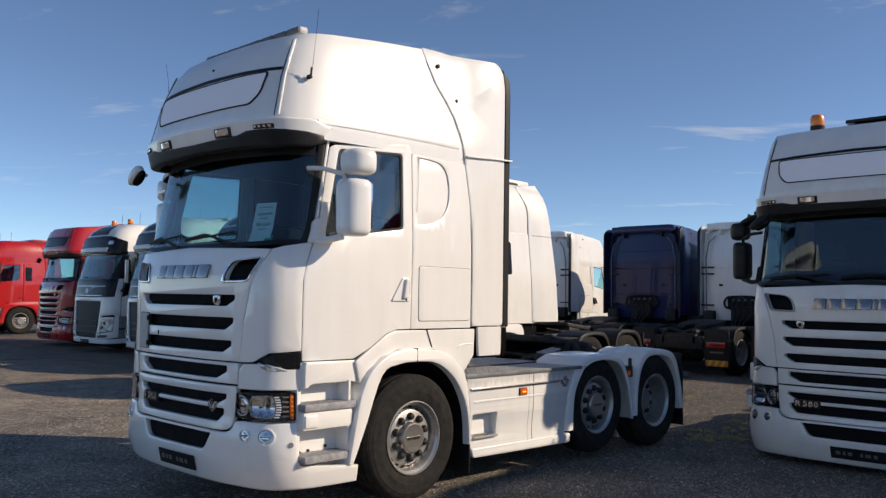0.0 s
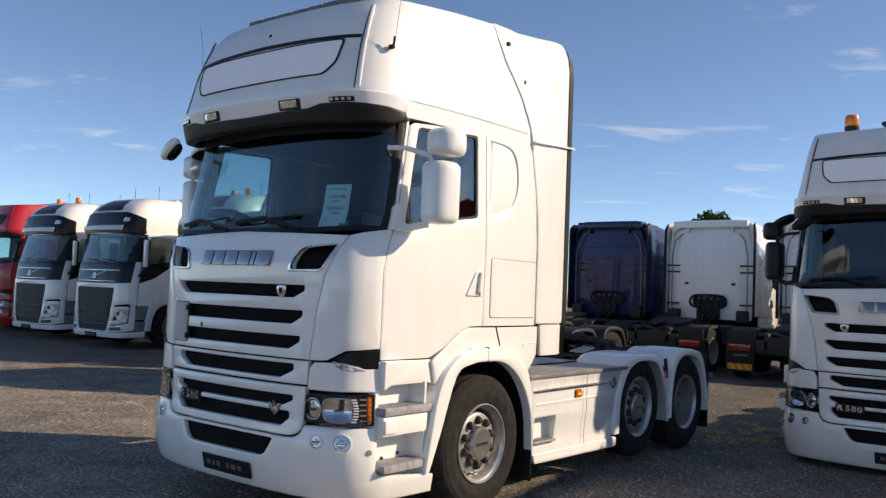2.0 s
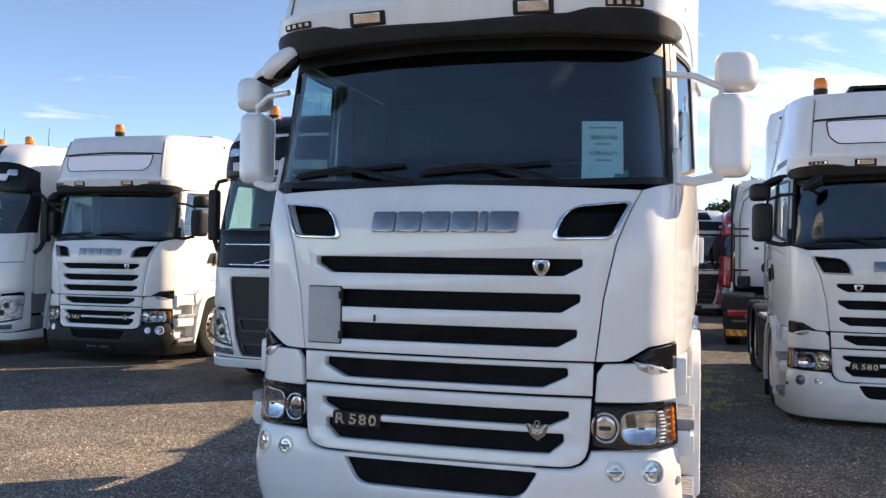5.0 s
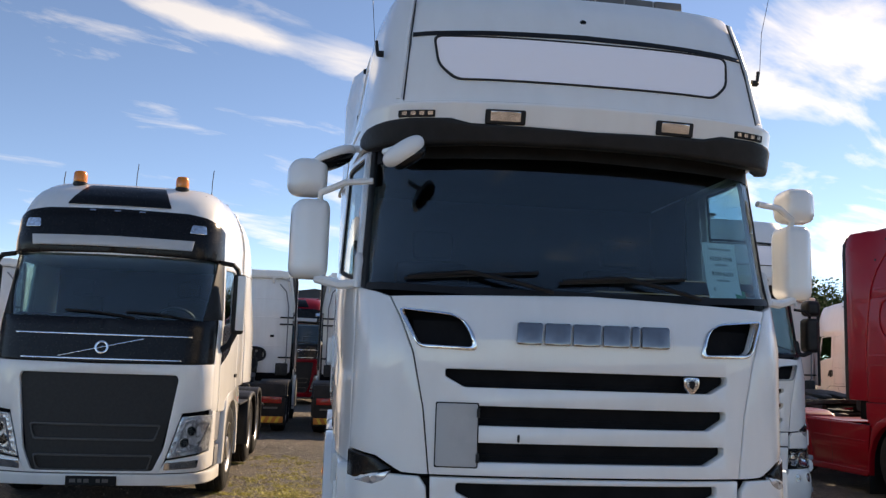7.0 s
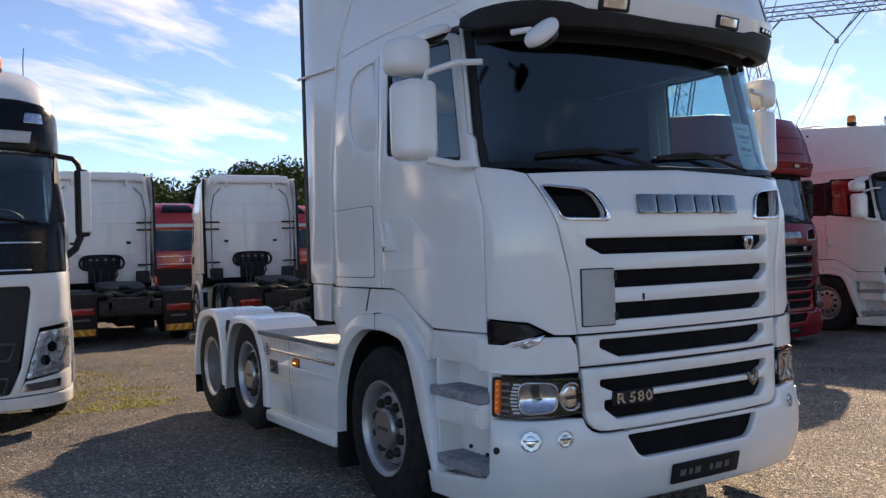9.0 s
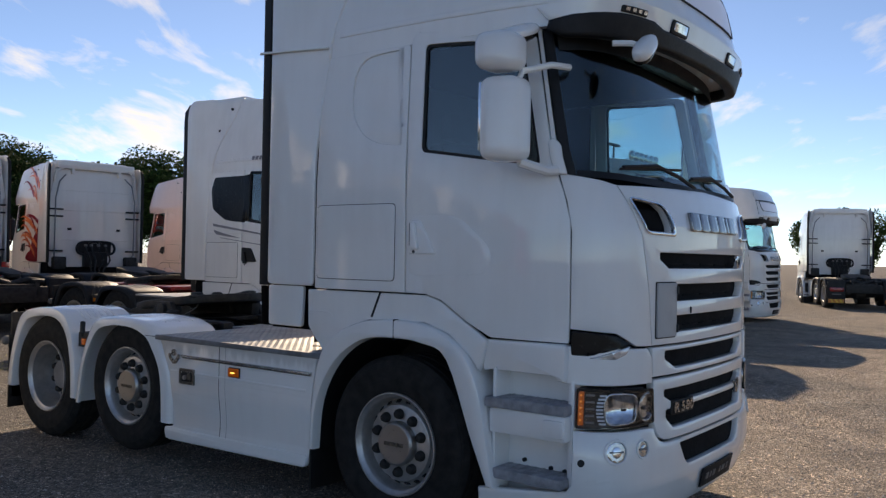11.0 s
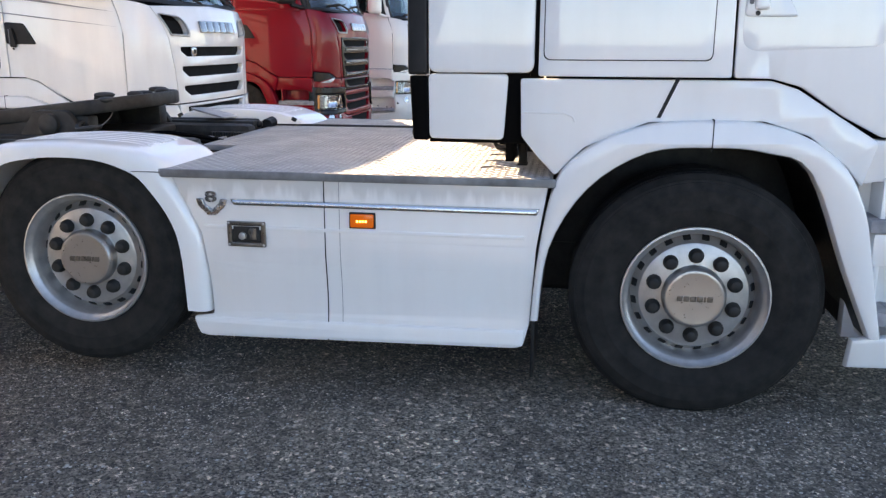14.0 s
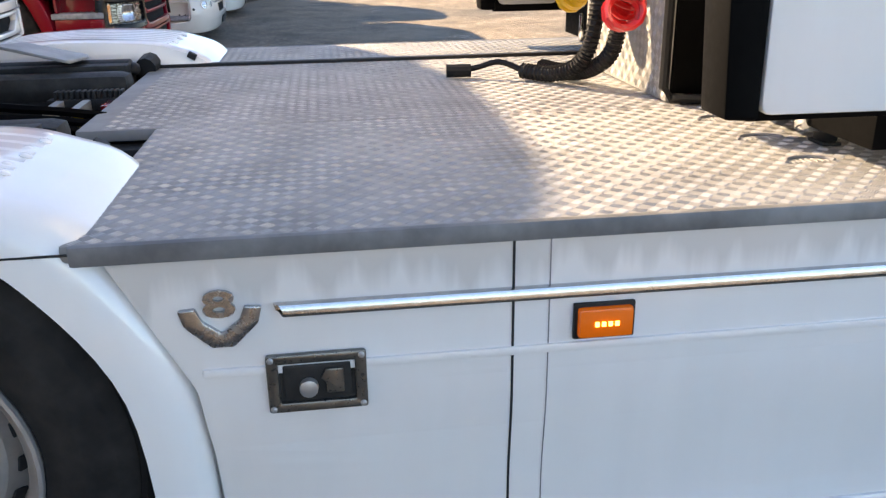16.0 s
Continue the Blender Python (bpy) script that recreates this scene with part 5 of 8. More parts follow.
        part("sign_frame", shape("signframe", lambda: wrap([sg2, sg], 0.02, ROOF, 0.003, 0.010)), SEAMM, roof)
        part("light_box", shape("signsheet", lambda: wrap([sg], 0.012, ROOF, 0.002, 0.006)), sign or SIGN, roof, "blank white light-box sign")
        for s in (1, -1):
            m = (lambda lp: lp) if s > 0 else both
            seam = [(ux(0.945), 2.93), (ux(0.952), 2.93), (ux(0.945), 3.3), (ux(0.926), 3.56), (ux(0.922), 3.56), (ux(0.938), 3.3)]
            part("roof_seam", shape(("rseam", s), lambda: wrap([m(seam)], 0.008, ROOF, 0, 0.0025)), SEAMM, roof)
            lip = [(ux(0.958), 2.94), (ux(0.985), 2.94), (ux(0.978), 3.3), (ux(0.955), 3.56), (ux(0.93), 3.56), (ux(0.951), 3.3)]
            part("roof_lip", shape(("rlip", s), lambda: wrap([m(lip)], 0.02, ROOF, 0.008, 0.010)), body, roof)
            part("roof_crease", shape(("rcrease", s), lambda: wrap([m([(uy(-1.0), 2.895), (uy(0.53), 2.895), (uy(0.53), 2.93), (uy(-1.0), 2.93)])], 0.016, ROOF, 0.0035, 0.004)), body, roof)
    # -- rear side fairings with rubber edge
    if deflector:
        for s in (1, -1):
            def bent(u, v, w, s=s):
                flank = abs((ROOF if v > 2.78 else BODY)(SP.uy(min(u, 0.97)), min(v, 3.72), 0)[0])
                k = min(max((u - 0.50) / 0.50, 0.0), 1.0)
                k = k * k * (3 - 2 * k)
                edge = 1.20 - 0.35 * max(v - 3.45, 0.0) ** 1.5
                return (s * (flank + (max(edge, flank) - flank) * k + 0.004 + w), u, v + 0.06 * min(max((u + 1.0) / 1.4, 0), 1) * min(max((v - 3.1) / 0.35, 0), 1))
            f0 = 0.684 if detail > 1 else 0.672
            fo = rounded([(f0, 1.365), (1.102, 1.365), (1.10, 3.62), (1.04, 3.70), (0.18, 3.70), (0.21, 3.56), (0.29, 3.40), (0.40, 3.28), (0.50, 3.16), (0.555, 3.02), (0.60, 2.8), (0.65, 2.5), (f0, 2.2)], 0.04)
            fr = part("side_fairing", shape(("fairing", s, f0), lambda: wrap([fo], 0.05, bent, 0.012, 0.012, 0.2, 0.12)), body, cab)
            part("rubber_edge", shape(("fedge", s), lambda: wrap([rounded([(1.105, 1.356), (1.185, 1.356), (1.185, 3.56), (1.105, 3.66)], 0.012)], 0.05, bent, 0.012, 0.008, 0.2, 0.12)), BLACK, fr, "black rubber edge")
            if detail > 1:
                part("fairing_flap", shape(("fflap", s), lambda: wrap([rounded([(0.800, 1.102), (1.100, 1.104), (1.104, 1.361), (0.784, 1.361)], 0.022)], 0.03, plane_side(s, 1.185), 0.006, 0.012, 0.2, 0.12)), body, fr)
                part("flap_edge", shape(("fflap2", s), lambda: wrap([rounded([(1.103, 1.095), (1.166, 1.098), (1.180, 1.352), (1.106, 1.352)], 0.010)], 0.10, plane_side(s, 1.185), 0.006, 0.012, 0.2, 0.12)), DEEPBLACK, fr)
                # black sheets added to stand for the dark space behind the flap
                part("flap_gap_shade", shape(("flapgapshade", s), lambda: joined(box(min(s * 1.146, s * 1.155), max(s * 1.146, s * 1.155), 0.70, 1.105, 1.085, 1.42, 0.003), box(min(s * 0.42, s * 1.08), max(s * 0.42, s * 1.08), 0.765, 0.80, 1.00, 1.36, 0.004))), DEEPBLACK, fr)
                part("flap_back", shape(("flapback", s), lambda: wrap([rounded([(0.825, 1.115), (1.085, 1.115), (1.085, 1.40), (0.825, 1.40)], 0.03)], 0.014, plane_side(s, 1.133), 0.004, 0.012, 0, 0)), HATCH, fr, "grey inner face of the fairing flap")
                mm = (lambda lp: lp) if s > 0 else both
                # black strip added under the fairing's edge, shading its sunlit slit
                part("fairing_gap_shade", shape(("fgapshade", s), lambda: wrap([mm([(SP.uy(0.62), 1.37), (SP.uy(0.76), 1.37), (SP.uy(0.76), 2.62), (SP.uy(0.62), 2.62)])], 0.02, BODY, 0, 0.0, 0.1, 0.2)), DEEPBLACK, fr)
                part("white_strap", shape(("strap", s), lambda: wrap([[(0.60, 2.835), (1.19, 2.865), (1.19, 2.88), (0.60, 2.85)]], 0.02, bent, 0.004, 0.034, 0.2, 0.2)), PAPER, fr)
            for kx, kz in ((0.30, 3.60), (0.51, 3.33)):
                part("rubber_stop", shape(("stop", s, kx), lambda: lathe([(0.018, -0.02), (0.018, 0.03), (0.01, 0.034)], 10, "x", (0, 0, 0))), BLACK, fr, at=pose(s * (1.10 if kz < 3.5 else 1.075), kx + 0.03, kz, 0, 0, 0 if s > 0 else 180))
        part("roof_flap", shape("roofflap", lambda: joined(box(-0.82, 0.82, 0.42, 1.04, 3.74, 3.835, 0.035), box(-0.98, 0.98, 0.88, 1.12, 3.62, 3.81, 0.035))), body, cab)
    # -- back wall
    wall_y = 0.62 if detail > 1 else 0.985
    back = part("back_wall", shape(("backwall", wall_y), lambda: wrap([rounded([(-1.1, 1.25), (1.1, 1.25), (1.12, 2.8), (0.98, 3.6), (-0.98, 3.6), (-1.12, 2.8)], 0.06)], 0.04, plane_back(wall_y), 0.01, 0.03, 0, 0)), body, cab)
    if detail < 2:
        part("wall_rib", shape("wallrib", lambda: joined(*[box(-0.9, 0.9, 1.0, 1.022, zz, zz + 0.018, 0.004, 1) for zz in (1.9, 2.62, 3.1)])), body, back)
        for s in (1, -1):
            part("vent_plug", shape(("plug", s), lambda: box(s * 0.62 - 0.05, s * 0.62 + 0.05, 1.0, 1.03, 2.14, 2.2, 0.008)), BLACK, back)
            part("grab_pole", shape(("pole", s), lambda: tube([(s * 0.98, 1.03, 1.5), (s * 1.0, 1.08, 1.55), (s * 1.0, 1.1, 2.9), (s * 0.92, 1.1, 3.3), (s * 0.75, 1.05, 3.48)], 0.016, 6)), GREYP, back)
            for zz in (1.62, 2.45, 2.62):
                part("bracket", shape(("brk", s, zz), lambda: box(min(s * 0.8, s * 1.14), max(s * 0.8, s * 1.14), 1.03, 1.09, zz, zz + 0.04, 0.01)), BLACK, back)
        part("hose_carrier", shape("carrier", lambda: joined(tube(smooth_line([(-0.30, 1.12, 1.55), (-0.44, 1.12, 1.60), (-0.48, 1.12, 1.72), (-0.40, 1.12, 1.84), (-0.2, 1.12, 1.87), (0.2, 1.12, 1.87), (0.40, 1.12, 1.84), (0.48, 1.12, 1.72), (0.44, 1.12, 1.60), (0.30, 1.12, 1.55)], 3), 0.03, 8), box(-0.42, 0.42, 1.02, 1.06, 1.57, 1.84, 0.03), box(-0.30, 0.30, 1.02, 1.14, 1.25, 1.62, 0.03))), BLACK, back, "black hose carrier")
        for q, hx in enumerate((-0.26, -0.08, 0.10, 0.24)):
            part("hose", shape(("backhose", q), lambda: tube(smooth_line([(hx, 1.10, 1.76), (hx + 0.02, 1.17, 1.66), (hx - 0.05, 1.24, 1.42), (hx * 0.6 + 0.05, 1.30, 1.18), (hx * 0.5, 1.36, 1.04)], 3), 0.022, 6)), (IRON, BLACK, IRON, IRON)[q], back)
            part("coupling", shape("hosecoupling", lambda: lathe([(0.034, -0.03), (0.034, 0.03), (0.02, 0.04)], 10, "y")), GREYP, back, at=pose(hx, 1.085, 1.78))
        for s in (1, -1):
            part("air_box", shape(("snorkel", s), lambda: box(s * 0.9 - 0.15, s * 0.9 + 0.15, 1.02, 1.2, 1.2, 1.5, 0.04)), IRON, back)
        part("gutter", shape("gutter", lambda: joined(tube([(-1.02, 1.06, 3.3), (-0.98, 1.08, 3.55), (-0.8, 1.09, 3.66), (0.8, 1.09, 3.66), (0.98, 1.08, 3.55), (1.02, 1.06, 3.3)], 0.035, 8), box(-0.62, -0.56, 1.03, 1.12, 3.5, 3.66, 0.01), box(0.56, 0.62, 1.03, 1.12, 3.5, 3.66, 0.01))), CREAM if body is not BLUE else BLACK, back)
    if "spotlights" in extras:
        sb = part("lamp_bar", shape("lampbar", lambda: tube([(-0.85, -0.80, 3.62), (-0.82, -0.84, 3.62), (-0.7, -0.86, 3.64), (0.7, -0.86, 3.64), (0.82, -0.84, 3.62), (0.85, -0.80, 3.62)], 0.025, 8)), CHROME, cab, "chrome roof bar with round spotlights")
        for q in range(6):
            so = part("spotlight", shape("spotl", lambda: lathe([(0.03, 0.06), (0.08, 0.03), (0.095, -0.01), (0.095, -0.03), (0.085, -0.035)], 20, "y")), CHROME, sb, at=pose(-0.60 + 0.24 * q, -0.90, 3.74))
            part("lens", shape("spotlglass", lambda: lathe([(0.084, -0.034), (0.06, -0.042), (0.01, -0.045)], 20, "y")), REFLECT, so)
    if "roof_hatch" in extras:
        rh = part("roof_hatch", shape("roofhatch", lambda: wrap([rounded([(-0.42, -0.26), (0.42, -0.26), (0.42, 0.26), (-0.42, 0.26)], 0.04)], 0.035, lambda u, v, w: (u, v, 3.845 + w - 0.05 * (v + 0.26)), 0.01, 0, 0, 0)), GLOSSBLACK, cab, "dark roof hatch standing open")
        part("hatch_seal", shape("hatchseal", lambda: box(-0.36, 0.36, -0.20, 0.20, 3.70, 3.80, 0.02)), BLACK, rh)
    if "amber_bar" in extras:
        ab = part("amber_bar", shape("amberbar", lambda: box(-0.75, 0.75, -0.62, -0.46, 3.72, 3.80, 0.03)), AMBER, cab, "amber roof light bar")
        part("bar_foot", shape("abfoot", lambda: box(-0.6, 0.6, -0.57, -0.51, 3.62, 3.725, 0.01)), BLACK, ab)
    for bx, by, bz in beacons:
        beacon(cab, bx, by, bz)
    # -- nose below: bumper, steps
    if front:
        bz = sym([(0, 0.215), (ux(0.8), 0.215), (uy(-1.0), 0.215), (uy(-0.585), 0.225), (uy(-0.585), 0.35), (uy(-1.05), 0.395), (uy(-1.075), 0.43), (uy(-1.085), 0.70), (ux(0.8), 0.698), (ux(0.728), 0.692), (ux(0.710), 0.652), (ux(0.680), 0.623), (ux(0.638), 0.607), (ux(0.585), 0.602), (0, 0.602)])
        hole = rounded([(-0.40, 0.455), (0.40, 0.455), (0.475, 0.575), (0.46, 0.592), (-0.46, 0.592), (-0.475, 0.575)], 0.05)
        bp = part("bumper", shape("bumper", lambda: wrap([bz, hole], 0.05, BUMP, 0.014, 0.016)), bumper_mat or body, cab)
        part("bumper_grille", shape("bumpgrille", lambda: wrap([rect(-0.5, 0.5, 0.44, 0.60)], 0.01, BUMP, 0, -0.02)), MESHBLACK, bp)
        for s in (1, -1):
            for k, (xx, rr) in enumerate(((0.83, 0.05), (0.985, 0.064))):
                u0 = ux(xx)
                circ = [(s * u0 + rr * math.cos(a * math.pi / 12), 0.60 + rr * math.sin(a * math.pi / 12)) for a in range(24)]
                small = [(s * u0 + rr * 0.8 * math.cos(a * math.pi / 12), 0.60 + rr * 0.8 * math.sin(a * math.pi / 12)) for a in range(24)]
                fg = part("fog_lamp", shape(("fog", s, k), lambda: wrap([circ, small], 0.02, BUMP, 0.003, 0.024, 0.03, 0)), body, bp)
                part("lens", shape(("foglens", s, k), lambda: wrap([small], 0.012, BUMP, 0.002, 0.017, 0.03, 0)), FLUTED, fg)
                part("bulb", shape(("fogbulb", s, k), lambda: wrap([[(s * u0 + rr * 0.38 * math.cos(a * math.pi / 7), 0.60 + rr * 0.46 * math.sin(a * math.pi / 7)) for a in range(14)]], 0.012, BUMP, 0.005, 0.021, 0, 0)), REFLECT, fg)
                part("shade", shape(("fogshade", s, k), lambda: wrap([rect(s * u0 - rr * 0.55, s * u0 + rr * 0.55, 0.596, 0.606, 0.002)], 0.008, BUMP, 0.002, 0.023, 0, 0)), GREYP, fg)
            part("tow_hole", shape(("tow", s), lambda: wrap([[(s * uy(-1.12) + 0.018 * math.cos(a * math.pi / 8), 0.545 + 0.018 * math.sin(a * math.pi / 8)) for a in range(16)]], 0.006, BUMP, 0, 0.0185, 0, 0)), SEAMM if s < 0 else GREYP, bp)
        pl = part("number_plate", shape("plate", lambda: wrap([rect(-0.20, 0.30, 0.278, 0.39, 0.008)], 0.012, BUMP, 0.002, 0.034, 0.1, 0)), PLATEB, bp, "black number plate with plain bars")
        for a, b in ((0, 0.05), (0.07, 0.03), (0.12, 0.05), (0.24, 0.03), (0.29, 0.06), (0.37, 0.04)):
            part("plate_bar", shape(("platebar", a), lambda: wrap([rect(-0.15 + a * 0.9, -0.15 + a * 0.9 + b * 0.8, 0.318, 0.352)], 0.006, BUMP, 0, 0.038, 0, 0)), PLATET, pl)
        for s in (1, -1):
            S = plane_side(s, 1.15)
            lo, hi = min(s * 0.98, s * 1.05), max(s * 0.98, s * 1.05)
            st = part("step_well", shape(("well", s), lambda: box(lo, hi, -1.09, -0.6, 0.3, 1.12, 0.01)), body, cab)
            part("step_cover", shape(("stepcover", s), lambda: wrap([rounded([(-1.062, 1.128), (-0.575, 1.128), (-0.575, 0.955), (-0.62, 0.968), (-1.0, 0.968), (-1.062, 0.93)], 0.03)], 0.10, plane_side(s, 1.168), 0.010, 0.008, 0, 0)), body, st)
            part("step_box", shape(("stepbox", s), lambda: joined(box(min(s * 1.0, s * 1.20), max(s * 1.0, s * 1.20), -1.085, -0.63, 0.64, 0.775, 0.02), box(min(s * 1.0, s * 1.215), max(s * 1.0, s * 1.215), -1.078, -0.96, 0.66, 0.75, 0.015))), body, st)
            for k, (zz, y1, y0) in enumerate(((0.80, -0.61, -1.085), (0.43, -0.645, -1.075))):
                tr = part("tread", shape(("tread", s, k), lambda: joined(box(min(s * 1.0, s * 1.215), max(s * 1.0, s * 1.215), y0, y1, zz - 0.025, zz + 0.03, 0.012), *[box(min(s * 1.01, s * 1.205), max(s * 1.01, s * 1.205), y0 + 0.03 + 0.05 * q, y0 + 0.045 + 0.05 * q, zz + 0.026, zz + 0.0325, 0.002, 1) for q in range(8)])), TREAD, st, "grey plastic step tread")
            part("lamp_cheek", shape(("cheek", s), lambda: box(min(s * 1.0, s * 1.132), max(s * 1.0, s * 1.132), -1.098, -1.062, 0.40, 0.95, 0.012)), body, st)
            for yy, zz in ((-0.77, 0.49), (-0.93, 0.47), (-1.01, 0.465)):
                part("bolt", shape(("stepbolt", s), lambda: lathe([(0.012, -0.01), (0.012, 0.008), (0.006, 0.01)], 8, "x")), SEAMM, st, at=pose(s * 1.052, yy, zz))
    # -- wheel arches
    for s in (1, -1):
        S = plane_side(s, 1.205)
        fw = part("front_mudguard", shape(("farch", s), lambda: wrap([band(ARCH_IN, ARCH_OUT)], 0.30, S, 0.016, 0.04, 0, 0)), body, cab)
        up = rounded([(0.737, 1.345), (0.730, 1.12), (0.665, 1.04), (0.592, 0.965), (0.48, 1.08), (0.24, 1.182), (-0.19, 1.192), (-0.36, 1.138), (-0.5, 1.03), (-0.565, 0.95), (-0.61, 1.12), (-0.47, 1.207), (-0.3, 1.315), (-0.2, 1.345)], 0.012, 2)
        part("mudguard_panel", shape(("fpanel", s), lambda: wrap([up], 0.04, plane_side(s, 1.19), 0.008, 0.012, 0.2, 0.2)), body, fw)
        part("panel_gap", shape(("fgap", s), lambda: wrap([[(0.13, 1.35), (0.145, 1.35), (0.21, 1.2), (0.195, 1.2)]], 0.008, plane_side(s, 1.19), 0, 0.0145, 0, 0)), SEAMM, fw)
        part("press_line", shape(("pressline", s), lambda: tube([(s * 1.203, 0.725, 1.215), (s * 1.203, 0.56, 1.212), (s * 1.203, 0.53, 1.20), (s * 1.203, 0.52, 1.18)], 0.004, 6)), body, fw)
        part("joint", shape(("fjoint", s), lambda: box(min(s * 1.2, s * 1.2462), max(s * 1.2, s * 1.2462), -0.002, 0.002, 1.08, 1.2)), SEAMM, fw)
        part("inner_arch", shape(("inner", s), lambda: wrap([band([(a, b - 0.005) for a, b in ARCH_IN], [(a * 1.04, b + 0.02) for a, b in ARCH_IN])], 0.55, plane_side(s, 1.17), 0, 0, 0, 0)), BLACK, fw)
        part("arch_liner", shape(("archliner", s), lambda: box(min(s * 0.62, s * 1.190), max(s * 0.62, s * 1.190), -0.668, -0.648, 0.33, 0.985, 0.006)), body, fw)
        part("mud_flap", shape(("fflapm", s), lambda: joined(box(min(s * 0.84, s * 1.23), max(s * 0.84, s * 1.23), 0.652, 0.668, 0.11, 0.44, 0.004), box(min(s * 0.46, s * 1.16), max(s * 0.46, s * 1.16), 0.64, 0.66, 0.42, 0.90, 0.006))), BLACK, fw)
        part("arch_shell", shape(("archshell", s), lambda: wrap([band([(a * 0.965, b - 0.024) for a, b in ARCH_OUT if a > 0.1 and b > 0.86], [(a * 0.985, b - 0.012) for a, b in ARCH_OUT if a > 0.1 and b > 0.86])], 0.56, plane_side(s, 1.19), 0, 0, 0, 0)), body, fw)
    part("radiator", shape("bay1", lambda: box(-0.95, 0.95, -1.22, -0.62, 0.32, 1.09, 0.02)), IRON, t)
    part("engine", shape("bay2", lambda: box(-0.6, 0.6, -0.615, 0.62, 0.55, 1.2, 0.02)), IRON, t)
    part("gearbox", shape("gearbox", lambda: joined(box(-0.36, 0.36, -0.45, 0.80, 0.24, 0.545, 0.06, 3), box(-0.28, 0.28, 0.78, 1.75, 0.32, 0.72, 0.08, 3))), IRON, t)
    part("splash_shield", shape("splash", lambda: box(-0.62, 0.62, -0.66, -0.63, 0.26, 0.56, 0.01)), IRON, t)
    part("floor_pan", shape("bay3", lambda: box(-0.98, 0.98, -0.1, 0.62, 1.205, 1.3, 0.02)), IRON, t)
    # -- chassis
    chassis(t, fender, detail, skirts, frame_mat or IRON)
    wdet = detail
    rm = DULLALU if detail == 0 else None
    for s in (1, -1):
        wheel(t, 1.20, 0.015 if detail > 1 else 0, 0.480, s, 0.505, 0.33, False, True, wdet, rm)
        wheel(t, 1.20, 2.665, 0.535, s, 0.49, 0.28, False, True, wdet, rm)
        wheel(t, 1.20, 3.84, 0.495, s, 0.505, 0.30, True, False, wdet, rm)
    return t


def tapered(bm, s):
    """Draw the outer front edge of a mirror housing inwards."""
    for v in bm.verts:
        k = min(max((-0.76 - v.co.y) / 0.18, 0.0), 1.0)
        v.co.x = s * (1.27 + (abs(v.co.x) - 1.27) * (1.0 - 0.42 * k * k))
    return bm


def wrapped_egg(c, r, tilt=0):
    bm = bmesh.new()
    bmesh.ops.create_uvsphere(bm, u_segments=20, v_segments=12, radius=1.0)
    rot = Matrix.Rotation(radians(tilt), 3, "Y")
    for v in bm.verts:
        p = Vector((math.copysign(abs(v.co.x) ** 0.8, v.co.x) * r[0], math.copysign(abs(v.co.y) ** 0.8, v.co.y) * r[1], math.copysign(abs(v.co.z) ** 0.8, v.co.z) * r[2]))
        v.co = rot @ p + Vector(c)
    return bm


